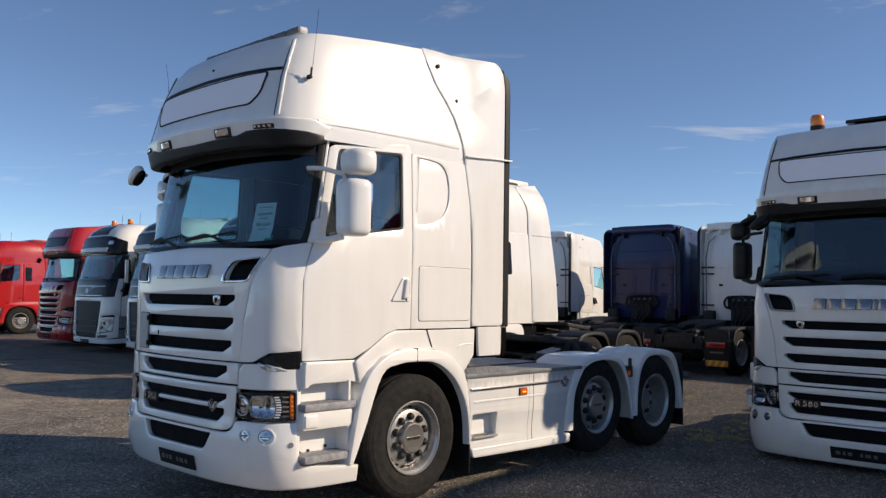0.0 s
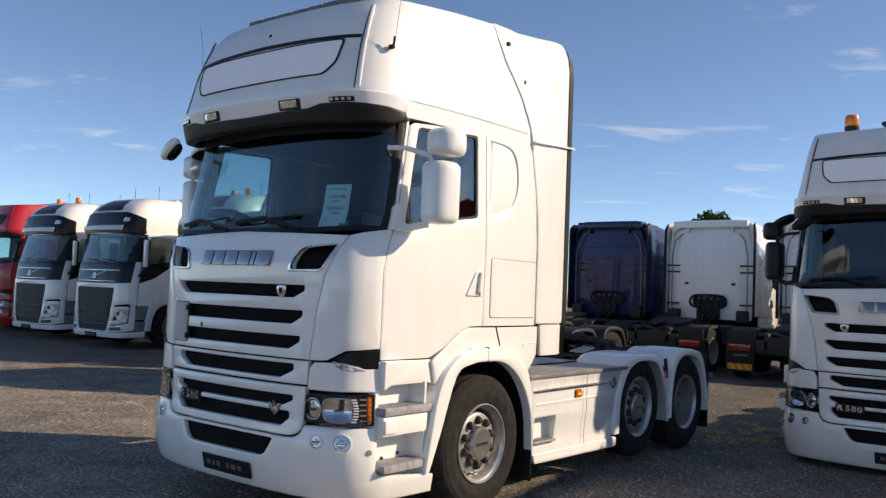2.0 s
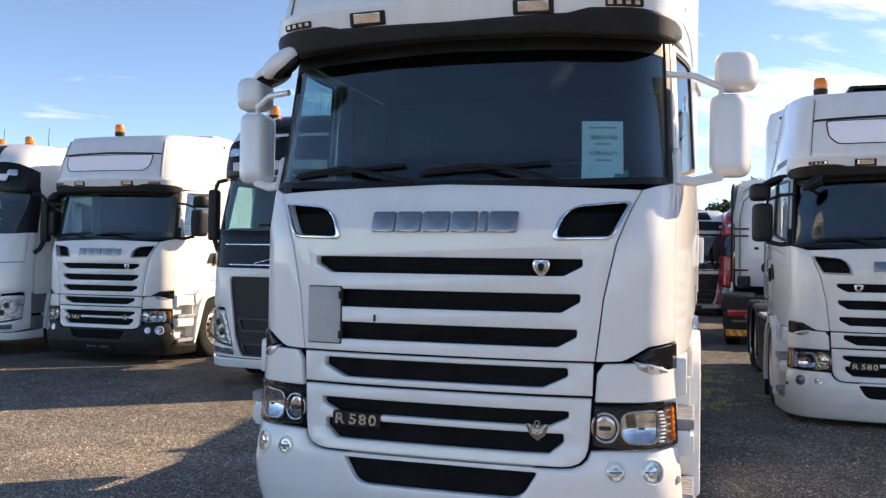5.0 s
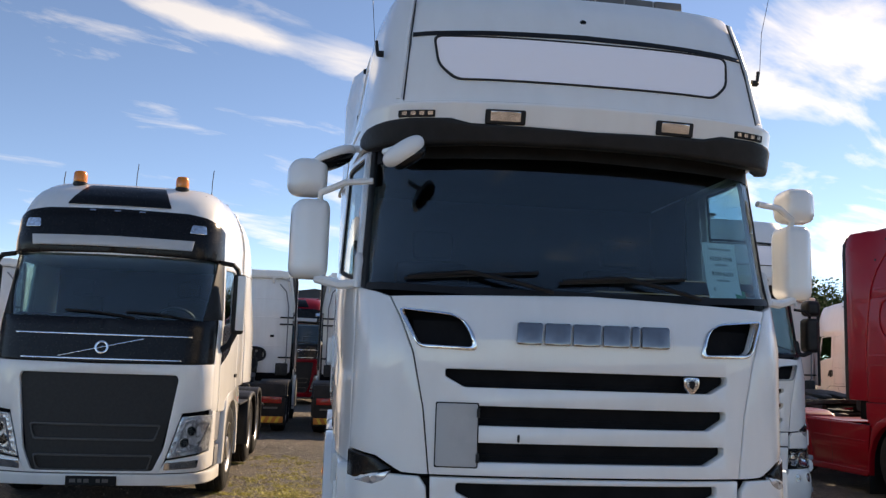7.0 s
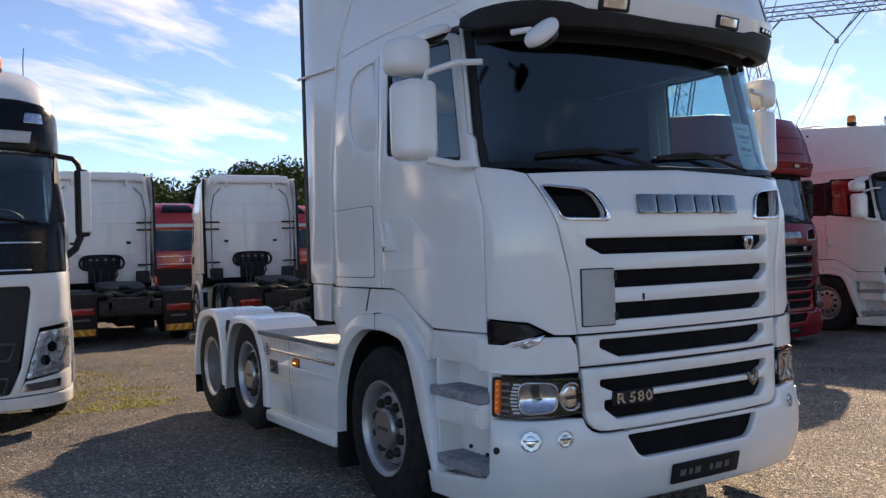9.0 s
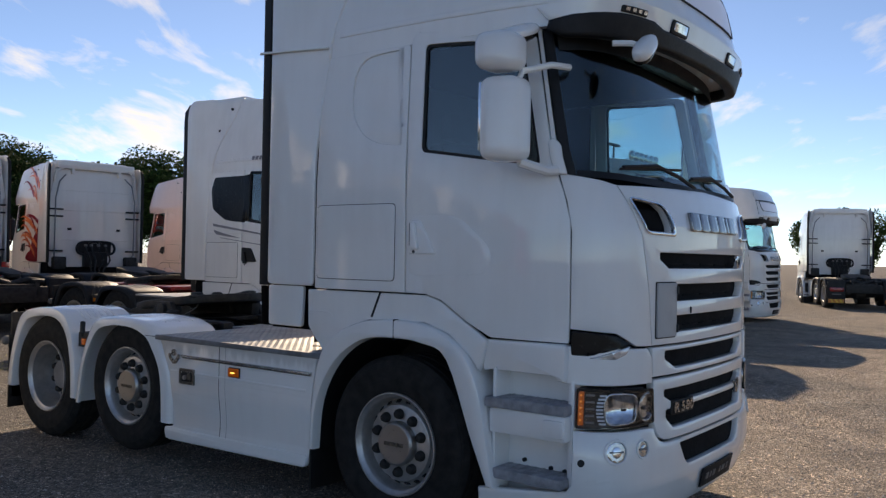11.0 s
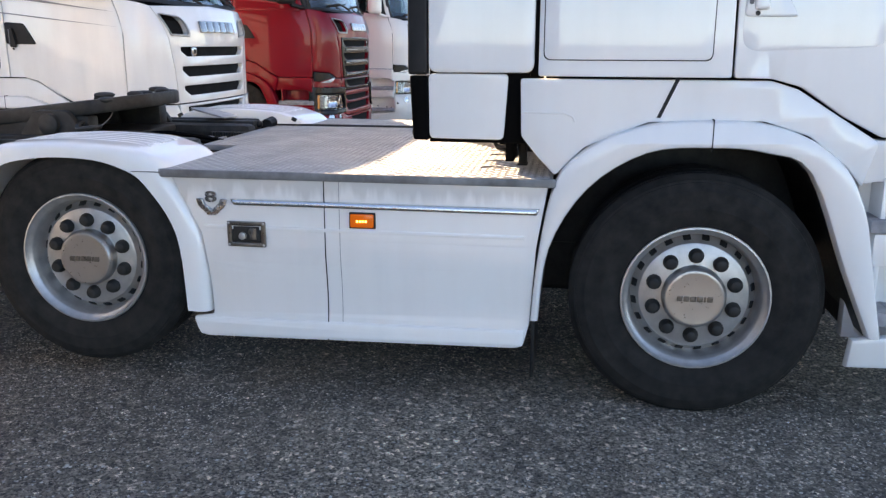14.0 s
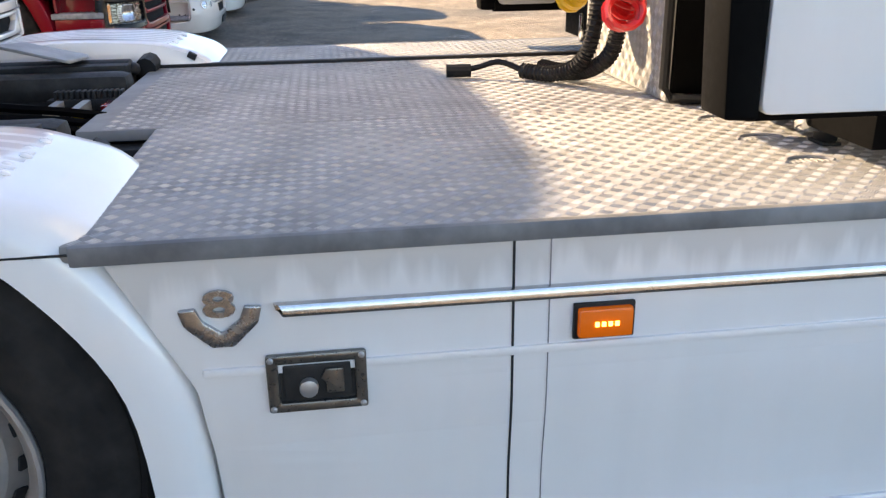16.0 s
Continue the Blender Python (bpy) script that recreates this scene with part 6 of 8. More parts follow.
def chassis(t, fender, detail, skirts=True, frame_mat=None):
    frame_mat = frame_mat or IRON
    fr = part("frame", shape("frame", lambda: joined(box(0.34, 0.42, -0.9, 4.5, 0.66, 0.915, 0.01), box(-0.42, -0.34, -0.9, 4.5, 0.66, 0.915, 0.01), box(0.33, 0.45, 2.47, 4.5, 0.90, 0.99, 0.035), box(-0.45, -0.33, 2.47, 4.5, 0.90, 0.99, 0.035), *[box(-0.4, 0.4, y, y + 0.1, 0.76, 0.9, 0.01) for y in (1.0, 2.0, 3.0, 4.38)],
                                                       *[lathe([(0.09, -0.95), (0.09, -0.3), (0.2, -0.15), (0.2, 0.15), (0.09, 0.3), (0.09, 0.95)], 14, "x", (0, y, 0.5)) for y in (0.0, 2.62, 3.84)])), frame_mat, t)
    if frame_mat is not IRON:
        for y in (2.45, 3.15, 3.9):
            part("cover_plate", shape("coverplate", lambda: box(-0.62, 0.62, -0.22, 0.22, 0.99, 1.05, 0.025)), frame_mat, fr, at=pose(0, y, 0))
    fif = part("fifth_wheel", shape("fifth", lambda: joined(
        wrap([rounded([(-0.45, 2.75), (-0.2, 2.6), (0.2, 2.6), (0.45, 2.75), (0.46, 3.3), (0.30, 3.62), (0.12, 3.62), (0.06, 3.25), (-0.06, 3.25), (-0.12, 3.62), (-0.30, 3.62), (-0.46, 3.3)], 0.06)], 0.075, lambda u, v, w: (u, 2.84 + (v - 2.6) * 1.08, 1.205 + w - 0.125 * (v - 2.6)), 0.012, 0, 0, 0.2),
        box(-0.44, -0.34, 3.05, 3.4, 0.90, 1.10, 0.02), box(0.34, 0.44, 3.05, 3.4, 0.90, 1.10, 0.02), box(-0.6, 0.6, 2.95, 3.5, 0.95, 0.985, 0.01))), IRON, t, "greasy black coupling plate")
    if detail > 1:
        for s in (1, -1):
            part("rear_ramp", shape(("ramp", s), lambda: wrap([rounded([(3.30, 0.99), (4.02, 0.93), (4.05, 0.965), (3.62, 1.075), (3.34, 1.09)], 0.015)], 0.14, plane_side(s, 0.44), 0.008, 0, 0, 0)), IRON, fif)
            part("pivot_bracket", shape(("pivot", s), lambda: joined(wrap([rounded([(3.02, 0.97), (3.44, 0.97), (3.32, 1.13), (3.14, 1.13)], 0.03)], 0.05, plane_side(s, 0.50), 0.008, 0, 0, 0), lathe([(0.055, s * 0.42), (0.055, s * 0.53), (0.03, s * 0.54)], 14, "x", (0, 3.23, 1.06)))), IRON, fif)
            part("grease_lump", shape(("lump", s), lambda: joined(*[wrapped_egg((s * (0.16 + 0.07 * k), 2.93 + 0.05 * ((k * 3) % 4), 1.20 - 0.02 * (k % 2)), (0.05, 0.035 + 0.008 * (k % 3), 0.016)) for k in range(4)])), IRON, fif)
        part("release_handle", shape("relhandle", lambda: tube(smooth_line([(-0.35, 3.1, 1.07), (-0.52, 3.06, 1.06), (-0.62, 3.0, 1.05), (-0.63, 2.92, 1.06), (-0.58, 2.90, 1.06)], 4), 0.011, 8)), IRON, fif)
        for k, (dx, dz) in enumerate(((0.0, 0.0), (0.05, 0.015), (-0.06, -0.01))):
            part("brake_hose", shape(("bhose", k), lambda: tube(smooth_line([(-0.18 + dx, 2.44, 0.93 + dz), (-0.24 + dx, 2.60, 0.965 + dz), (-0.30 + dx * 2, 2.80, 0.975 + dz), (-0.46, 3.05 + dx, 0.955), (-0.55, 3.4, 0.93)], 6), 0.013, 6)), DEEPBLACK, t)
        for s in (1, -1):
            part("slide_rail", shape("sliderail", lambda: joined(box(-0.045, 0.045, 2.50, 3.95, 0.975, 1.0, 0.004))), IRON, t, at=pose(s * 0.515, 0, 0))
        part("shiny_plate", shape("shinyplate", lambda: wrap([rounded([(0.40, 2.66), (0.58, 2.64), (0.60, 2.86), (0.44, 2.90)], 0.02)], 0.012, lambda u, v, w: (u, v, 1.03 + w + 0.22 * (v - 2.66)), 0.004, 0, 0, 0)), DULLALU, t)
    for s in (1, -1):
        mg = part("middle_mudguard", shape(("marchs", s), lambda: guard(MID_IN, MID_OUT, s)), fender, t)
        part("panel_joint", shape(("mjoint", s), lambda: box(min(s * 1.241, s * 1.2445), max(s * 1.241, s * 1.2445), 2.215, 2.385, 0.940, 0.9435)), SEAMM, mg)
        rg = part("rear_mudguard", shape(("rarchs", s), lambda: wrap([band(REAR_IN, REAR_OUT)], 0.60, plane_side(s, 1.225), 0.018, 0.018, 0, 0)), fender, t)
        part("mud_flap", shape(("rflap", s), lambda: box(min(s * 0.62, s * 1.22), max(s * 0.62, s * 1.22), 4.44, 4.456, 0.16, 0.8, 0.004)), BLACK, rg)
        for gname, gg, line in (("m", mg, MID_OUT), ("r", rg, REAR_OUT)):
            for k in range(6):
                part("rib", shape(("rib", gname), lambda: tube([(0, a, b - (0.0095 if gname == "m" else 0.007)) for a, b in line if b > (1.028 if gname == "m" else 0.985)], 0.012, 8)), fender, gg, at=pose(s * (0.80 + 0.056 * k), 0, 0))
        if detail > 1:
            for k in range(7):
                part("stud", shape("mgstud", lambda: lathe([(0.012, -0.004), (0.012, 0.002), (0.008, 0.005), (0.003, 0.006)], 10, "z")), fender, mg, at=pose(s * (0.76 + 0.06 * k), 2.40 - 0.012 * (k % 2), 1.031, 20, 0, 0))
            for k, yy in enumerate((2.30, 2.315)):
                part("notch", shape("notch", lambda: box(-0.014, 0.014, -0.016, 0.016, -0.012, 0.010, 0.004)), SEAMM, mg, at=pose(s * (1.04 - 0.33 * k), yy, 0.988 + 0.007 * k, 30, 0, 0))
        part("clearance_lamp", shape(("ball", s), lambda: joined(tube([(s * 1.1, 4.44, 0.75), (s * 1.2, 4.47, 0.75)], 0.014, 6), wrapped_egg((s * 1.235, 4.47, 0.75), (0.035, 0.03, 0.04)))), PLATET if detail else BLACK, rg)
        if detail > 0:
            part("side_marker", shape(("fm", s), lambda: wrap([rect(3.245, 3.30, 0.80, 0.85, 0.006)], 0.03, plane_side(s, 1.2), 0.004, 0.01, 0, 0)), AMBERLIT if detail > 1 else AMBER, mg)
            part("bracket", shape(("fmb", s), lambda: box(min(s * 1.05, s * 1.2), max(s * 1.05, s * 1.2), 3.22, 3.36, 0.78, 0.9, 0.01)), IRON, mg)
            part("cable", shape(("fmc", s), lambda: tube([(s * 1.18, 3.33, 0.98), (s * 1.2, 3.30, 0.9), (s * 1.15, 3.30, 0.8)], 0.02, 6)), IRON, mg)
    # rear lights and boards
    for s in (1, -1):
        rl = part("tail_lamp", shape(("tail", s), lambda: box(min(s * 0.68, s * 1.14), max(s * 0.68, s * 1.14), 4.46, 4.53, 0.60, 0.74, 0.015)), REDLENS, t, "red tail lamp cluster")
        part("holder", shape(("tailh", s), lambda: box(min(s * 0.62, s * 1.2), max(s * 0.62, s * 1.2), 4.44, 4.47, 0.24, 1.0, 0.01)), BLACK, rl)
        part("lettering_bar", shape(("tailt", s), lambda: box(min(s * 0.76, s * 1.06), max(s * 0.76, s * 1.06), 4.468, 4.475, 0.485, 0.525)), PLATET, rl)
        part("marker_board", shape(("board", s), lambda: box(min(s * 0.66, s * 1.18), max(s * 0.66, s * 1.18), 4.47, 4.485, 0.20, 0.33, 0.004)), ORANGEPL, rl, "orange striped marker board")
        if detail < 2:
            for q in range(3):
                part("yellow_stripe", shape(("stripe", s, q), lambda: wrap([[(s * 0.70 + s * 0.15 * q, 0.205), (s * 0.765 + s * 0.15 * q, 0.205), (s * 0.83 + s * 0.15 * q, 0.325), (s * 0.765 + s * 0.15 * q, 0.325)][::s]], 0.004, plane_back(4.486), 0, 0.003, 0, 0)), YELLOWPL, rl)
    part("rear_crossmember", shape("cross", lambda: joined(box(-0.6, 0.6, 4.4, 4.5, 0.55, 0.85, 0.03), tube([(-0.62, 4.2, 0.93), (-0.3, 4.25, 0.98), (0, 4.2, 0.9), (0.3, 4.25, 0.98), (0.62, 4.2, 0.93)], 0.06, 8))), IRON, t)
    # skirts and deck
    if skirts:
        sk = rounded([(0.612, 0.938), (0.655, 0.67), (0.675, 0.34), (0.70, 0.245), (0.73, 0.235), (2.10, 0.215), (2.135, 0.24), (2.155, 0.30), (2.06, 0.315), (2.07, 0.55), (2.085, 0.68), (2.215, 0.938)], 0.012, 2)
        def bend(v):
            q = min(max((0.64 - v) / 0.22, 0.0), 1.0)
            q2 = min(max((0.36 - v) / 0.12, 0.0), 1.0)
            return 0.020 * q * q * (3 - 2 * q) - 0.014 * q2
        for s in (1, -1):
            def leaf(u, v, w, s=s):
                return (s * (1.225 + w - bend(v)), u, v)
            stepped = detail > 1 and s > 0
            foot = rounded([(0.70, 0.41), (1.02, 0.41), (1.02, 0.606), (0.69, 0.606)], 0.02)
            k = part("side_skirt", shape(("skirt", s, stepped), lambda: wrap([sk] + ([foot] if stepped else []), 0.03, leaf, 0.008, 0.012, 0, 0.04)), STREAKED if detail > 1 else fender, t)
            part("lower_sill", shape(("sill", s), lambda: wrap([rounded([(0.69, 0.315), (0.70, 0.245), (2.12, 0.222), (2.15, 0.29), (2.06, 0.305)], 0.012)], 0.03, leaf, 0.009, 0.019, 0, 0.03)), fender, k)
            part("skirt_crease", shape(("bead", s), lambda: joined(box(min(s * 1.23, s * 1.243), max(s * 1.23, s * 1.243), 0.70, 2.07, 0.705, 0.722, 0.005))), fender, k)
            part("panel_joint", shape(("sjoint", s), lambda: wrap([[(1.535, 0.225), (1.5395, 0.225), (1.5395, 0.938), (1.535, 0.938)]], 0.006, leaf, 0, 0.0135, 0, 0.04)), SEAMM, k)
            if detail > 1:
                part("panel_fold", shape(("sfold", s), lambda: wrap([[(1.472, 0.225), (1.4740, 0.225), (1.4740, 0.938), (1.472, 0.938)]], 0.006, leaf, 0, 0.0132, 0, 0.04)), GREYP, k)
                part("chrome_strip", shape(("strip", s), lambda: wrap([rounded([(0.655, 0.808), (1.93, 0.811), (1.945, 0.837), (0.645, 0.835)], 0.004)], 0.02, plane_side(s, 1.237), 0.008, 0.014, 0, 0)), STRIPCH, k, "chrome trim strip")
                mk = part("side_marker", shape(("marker", s), lambda: box(min(s * 1.235, s * 1.258), max(s * 1.235, s * 1.258), 1.325, 1.423, 0.735, 0.79, 0.006)), AMBERLIT, k, "lit amber marker lamp")
                part("bezel", shape(("markerb", s), lambda: box(min(s * 1.235, s * 1.245), max(s * 1.235, s * 1.245), 1.318, 1.43, 0.728, 0.797, 0.004)), BLACK, mk)
                for q in range(4):
                    part("diode", shape(("mdot", s, q), lambda: box(min(s * 1.255, s * 1.2605), max(s * 1.255, s * 1.2605), 1.352 + 0.012 * q, 1.359 + 0.012 * q, 0.758, 0.766)), AMBERDOT, mk)
                mirror_side(s, k)
    if detail > 1:
        deck_plates(t)
    else:
        part("deck", shape("deck_simple", lambda: box(-1.2, 1.2, 1.2, 2.25, 0.93, 0.955, 0.005)), fender if fender is WINE else DULLALU if skirts else IRON, t)
    for s in (1, -1):
        part("tank", shape(("tank", s), lambda: box(s * 0.79 - 0.29, s * 0.79 + 0.29, 0.75, 2.05, 0.32, 0.90, 0.06)), DULLALU if not skirts else IRON, t)


def mirror_side(s, k):
    """Badge and latch on the skirts: the latch only on the off side."""
    S = plane_side(s, 1.237)
    em = part("engine_badge", shape(("v8", s), lambda: joined(
        wrap([rounded([(1.962, 0.834), (1.990, 0.836), (2.000, 0.812), (2.030, 0.789), (2.060, 0.812), (2.070, 0.836), (2.098, 0.834), (2.090, 0.804), (2.048, 0.764), (2.012, 0.764), (1.970, 0.804)], 0.004)], 0.01, S, 0.002, 0.008, 0, 0))), BADGE, k, "chrome shield badge with an eight")
    part("figure", shape(("v8f", s), lambda: words("8", 0.064, S, (2.03, 0.842), 0.008, s < 0, 0.010, 1.7, 0.0016)), BADGE, em)
    if s < 0:
        lt = part("latch", shape("latch", lambda: wrap([rect(1.795, 1.965, 0.632, 0.742, 0.006), rect(1.815, 1.945, 0.65, 0.726, 0.004)], 0.012, S, 0.003, 0.012, 0, 0)), LATCHST, k, "recessed steel paddle latch")
        part("paddle", shape("paddle", lambda: joined(wrap([rect(1.822, 1.938, 0.657, 0.72, 0.004)], 0.01, S, 0.003, 0.008, 0, 0), wrap([rect(1.80, 1.955, 0.64, 0.735, 0.004)], 0.004, S, 0, 0.003, 0, 0))), IRON, lt)
        part("lock", shape("lock", lambda: lathe([(0.016, 0.0), (0.016, 0.016), (0.010, 0.018)], 14, "x")), STEEL, lt, at=pose(-1.243, 1.895, 0.68, 0, 0, 180))
        part("grip_plate", shape("lockp", lambda: wrap([rounded([(1.835, 0.665), (1.865, 0.665), (1.865, 0.685), (1.875, 0.695), (1.865, 0.712), (1.835, 0.712)], 0.004)], 0.006, S, 0.002, 0.013, 0, 0)), LATCHST, lt)
        for a in (1.803, 1.957):
            for b in (0.64, 0.734):
                part("screw", shape("lockscrew", lambda: lathe([(0.006, 0.0), (0.006, 0.004), (0.003, 0.006)], 8, "x")), STEEL, lt, at=pose(-1.247, a, b, 0, 0, 180))
    else:
        rc = part("step_recess", shape("tankstep", lambda: joined(box(1.12, 1.135, 0.66, 1.05, 0.38, 0.64, 0.004), box(1.12, 1.205, 0.66, 1.05, 0.372, 0.395, 0.004), box(1.12, 1.205, 1.03, 1.045, 0.39, 0.63, 0.004))), WHITE, k)
        part("foot_tread", shape("tanktread", lambda: joined(box(1.136, 1.246, 0.70, 1.015, 0.396, 0.416, 0.005), *[box(1.14, 1.243, 0.72 + 0.045 * q, 0.735 + 0.045 * q, 0.416, 0.421, 0.002, 1) for q in range(6)])), DULLALU, rc, "ribbed aluminium foot tread")


def tread_bars(x0, x1, y0, y1, z, pitch=0.030, upright=None):
    """Raised bars of chequer plate: groups of slim lozenges lying crosswise in turn."""
    verts, faces = [], []
    ny, nx = int((y1 - y0) / pitch), int((x1 - x0) / pitch)
    for i in range(nx):
        for j in range(ny):
            cx, cy = x0 + (i + 0.5) * (x1 - x0) / nx, y0 + (j + 0.5) * (y1 - y0) / ny
            a = radians(45 if (i + j) % 2 else -45)
            ca, sa = math.cos(a), math.sin(a)
            for k in (-2, -1, 0, 1, 2):
                ox = k * 0.0046
                n = len(verts)
                for dx, dy, dz in ((ox - 0.0020, 0, 0), (ox, -0.0138, 0), (ox + 0.0020, 0, 0), (ox, 0.0138, 0), (ox, -0.008, 0.0016), (ox, 0.008, 0.0016)):
                    px, py = cx + dx * ca - dy * sa, cy + dx * sa + dy * ca
                    verts.append((px, py, z + dz) if upright is None else (px, upright + dz, py))
                faces += [(n, n + 1, n + 4), (n + 1, n + 2, n + 4), (n + 2, n + 5, n + 4), (n + 2, n + 3, n + 5), (n + 3, n, n + 5), (n, n + 4, n + 5)]
    me = bpy.data.meshes.new("tread_bars")
    me.from_pydata(verts, [], faces)
    me.materials.append(None)
    return me


def deck_plates(t):
    """Chequer plate floor behind the cab, in three sheets, with hoses."""
    d = part("deck_plate", shape("deckA", lambda: box(-1.238, -0.372, 0.60, 2.265, 0.925, 0.955, 0.006)), ALU, t, "worn aluminium chequer plate deck")
    part("deck_lip", shape("decklipA", lambda: box(-1.252, -1.232, 0.585, 2.250, 0.922, 0.957, 0.007)), LIPALU, d)
    tagged(part("tread_pattern", tread_bars(-1.236, -0.376, 0.61, 2.26, 0.9545), BARS, d), kind="stuff")
    f = part("deck_plate", shape("deckF", lambda: box(-0.370, 0.70, 0.62, 2.46, 0.925, 0.9545, 0.005)), ALU, t, "worn aluminium chequer plate deck")
    tagged(part("tread_pattern", tread_bars(-0.365, 0.69, 0.63, 2.40, 0.954), BARS, f), kind="stuff")
    e = part("deck_plate", shape("deckB", lambda: box(0.735, 1.238, 0.60, 2.30, 0.925, 0.955, 0.006)), ALU, t, "worn aluminium chequer plate deck")
    part("deck_lip", shape("decklipB", lambda: box(1.232, 1.252, 0.585, 2.31, 0.922, 0.957, 0.007)), LIPALU, e)
    tagged(part("tread_pattern", tread_bars(0.745, 1.225, 0.63, 2.29, 0.9545), BARS, e), kind="stuff")
    r = part("deck_rail", shape("deckrail", lambda: box(0.70, 0.735, 0.62, 2.46, 0.93, 0.966, 0.004)), BLACK, t)
    part("rail_cap", shape("railcap", lambda: joined(tube([(0.62, 2.47, 0.965), (0.80, 2.46, 0.985), (0.86, 2.44, 0.965)], 0.038, 10), wrapped_egg((0.56, 2.50, 0.975), (0.03, 0.025, 0.022)))), BLACK, r)
    rk = part("tooth_rack", shape("rackbar", lambda: box(0.225, 0.275, 2.46, 2.70, 0.90, 0.932, 0.004)), IRON, t)
    for q in range(13):
        part("rack_tooth", shape("tooth", lambda: box(-0.022, 0.022, -0.005, 0.005, 0.930, 0.956, 0.002)), IRON, rk, at=pose(0.25, 2.475 + 0.0165 * q, 0))
    part("roller_beam", shape("rollerbeam", lambda: joined(lathe([(0.045, 2.50), (0.055, 2.505), (0.055, 3.12), (0.045, 3.125)], 16, "y", (0.56, 0, 0.955)))), IRON, t, "greasy black round beam")
    gp = part("guide_plate", shape("guideplate", lambda: joined(box(0.05, 0.20, 2.47, 2.50, 0.90, 0.925, 0.003), box(0.05, 0.20, 2.56, 2.585, 0.90, 0.935, 0.003), box(0.05, 0.20, 2.64, 2.665, 0.90, 0.935, 0.003))), DULLALU, t)
    part("red_tag", shape("redtag", lambda: box(0.06, 0.15, 2.464, 2.500, 0.926, 0.940, 0.004)), REDLENS, gp)
    part("brass_fitting", shape("brassfit", lambda: joined(lathe([(0.012, 0.90), (0.012, 0.935), (0.018, 0.937), (0.018, 0.948), (0.008, 0.955)], 8, "z", (-0.08, 2.525, 0)), tube([(-0.08, 2.525, 0.92), (-0.02, 2.56, 0.91), (0.04, 2.62, 0.90)], 0.008, 6))), COILY, gp, "small brass fitting")
    part("loose_wire", shape("loosewire", lambda: tube(smooth_line([(-0.30, 2.98, 1.13), (-0.34, 2.99, 1.08), (-0.42, 3.02, 1.03), (-0.50, 3.06, 1.0)], 5), 0.0035, 5)), PLATET, t)
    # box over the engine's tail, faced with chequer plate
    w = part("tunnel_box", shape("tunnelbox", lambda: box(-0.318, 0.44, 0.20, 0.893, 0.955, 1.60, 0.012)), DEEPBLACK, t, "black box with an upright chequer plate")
    pw = part("back_plate", shape("deckW", lambda: box(-0.312, 0.44, 0.893, 0.905, 0.958, 1.55, 0.003)), ALU, w)
    tagged(part("tread_pattern", tread_bars(-0.308, 0.43, 0.962, 1.545, 0, upright=0.9045), BARS, pw), kind="stuff")
    part("step_frame", shape("stepframe", lambda: tube([(-0.40, 0.72, 0.972), (-0.34, 0.90, 0.972), (-0.33, 0.92, 1.0), (-0.33, 0.92, 1.3)], 0.014, 8)), BLACK, w)
    for x in (-0.552, -0.768, -0.978):
        h = part("hand_slot", shape("handslot", lambda: tube([(0.035 * math.sin(a * math.pi / 10), 0.052 * math.cos(a * math.pi / 10), 0.002) for a in range(11)], 0.0045, 6)), GREYP, d, at=pose(x, 0.859, 0.955))
        for q in range(7):
            part("slot_rib", shape(("slotrib", q), lambda: box(-0.004, 0.026 * math.sin((q + 1) * math.pi / 8), -0.042 + 0.0125 * q, -0.037 + 0.0125 * q, 0, 0.0016, 0.0005, 1)), ALU, h)
    for s in (1, -1):
        po = part("deck_post", shape("deckpost", lambda: box(-0.026, 0.026, -0.018, 0.018, 0.955, 1.16, 0.012)), BLACK, t, at=pose(-0.832 * s, 0.742, 0))
        part("post_foot", shape("postfoot", lambda: box(-0.032, 0.032, -0.022, 0.022, 0.955, 0.963, 0.003)), IRON, po)
        part("clamp_plate", shape("clampplate", lambda: box(-0.02, 0.02, 0.020, 0.070, 0.985, 1.10, 0.010)), REFLECT, po)
    def ribbed(line, r):
        out = tube(line, r, 8)
        for a, b in zip(line, line[1:]):
            a, b = Vector(a), Vector(b)
            n = max(int((b - a).length / 0.012), 1)
            for k in range(n):
                c = a + (b - a) * (k / n)
                turn = (b - a).to_track_quat("Z", "Y").to_matrix().to_4x4()
                ring = lathe([(r * 0.95, -0.004), (r * 1.22, 0.0), (r * 0.95, 0.004)], 8, "z")
                bmesh.ops.transform(ring, matrix=Matrix.Translation(c) @ turn, verts=ring.verts)
                out = joined(out, ring)
        return out
    h1 = smooth_line([(0.15, 1.20, 0.985), (0.04, 1.12, 0.99), (-0.05, 1.06, 1.05), (-0.06, 1.03, 1.2), (0.0, 1.0, 1.5), (0.08, 0.96, 1.85)], 5)
    h2 = smooth_line([(0.22, 1.12, 0.985), (0.05, 1.05, 0.99), (-0.10, 1.0, 1.06), (-0.14, 0.99, 1.2), (-0.1, 0.97, 1.5), (0.0, 0.95, 1.85)], 5)
    part("electric_hose", ribbed(h1, 0.022), BLACK, t, "black corrugated cable hose")
    part("electric_hose", ribbed(h2, 0.022), BLACK, t, "black corrugated cable hose")
    pl = part("plug_cable", shape("plugc", lambda: tube(smooth_line([(0.15, 1.20, 0.985), (0.19, 1.27, 1.01), (0.22, 1.34, 0.99), (0.23, 1.40, 0.978)], 6), 0.010, 6)), BLACK, t)
    part("plug", shape("plug", lambda: tube([(0.226, 1.36, 0.98), (0.231, 1.44, 0.98)], 0.022, 10)), BLACK, pl)
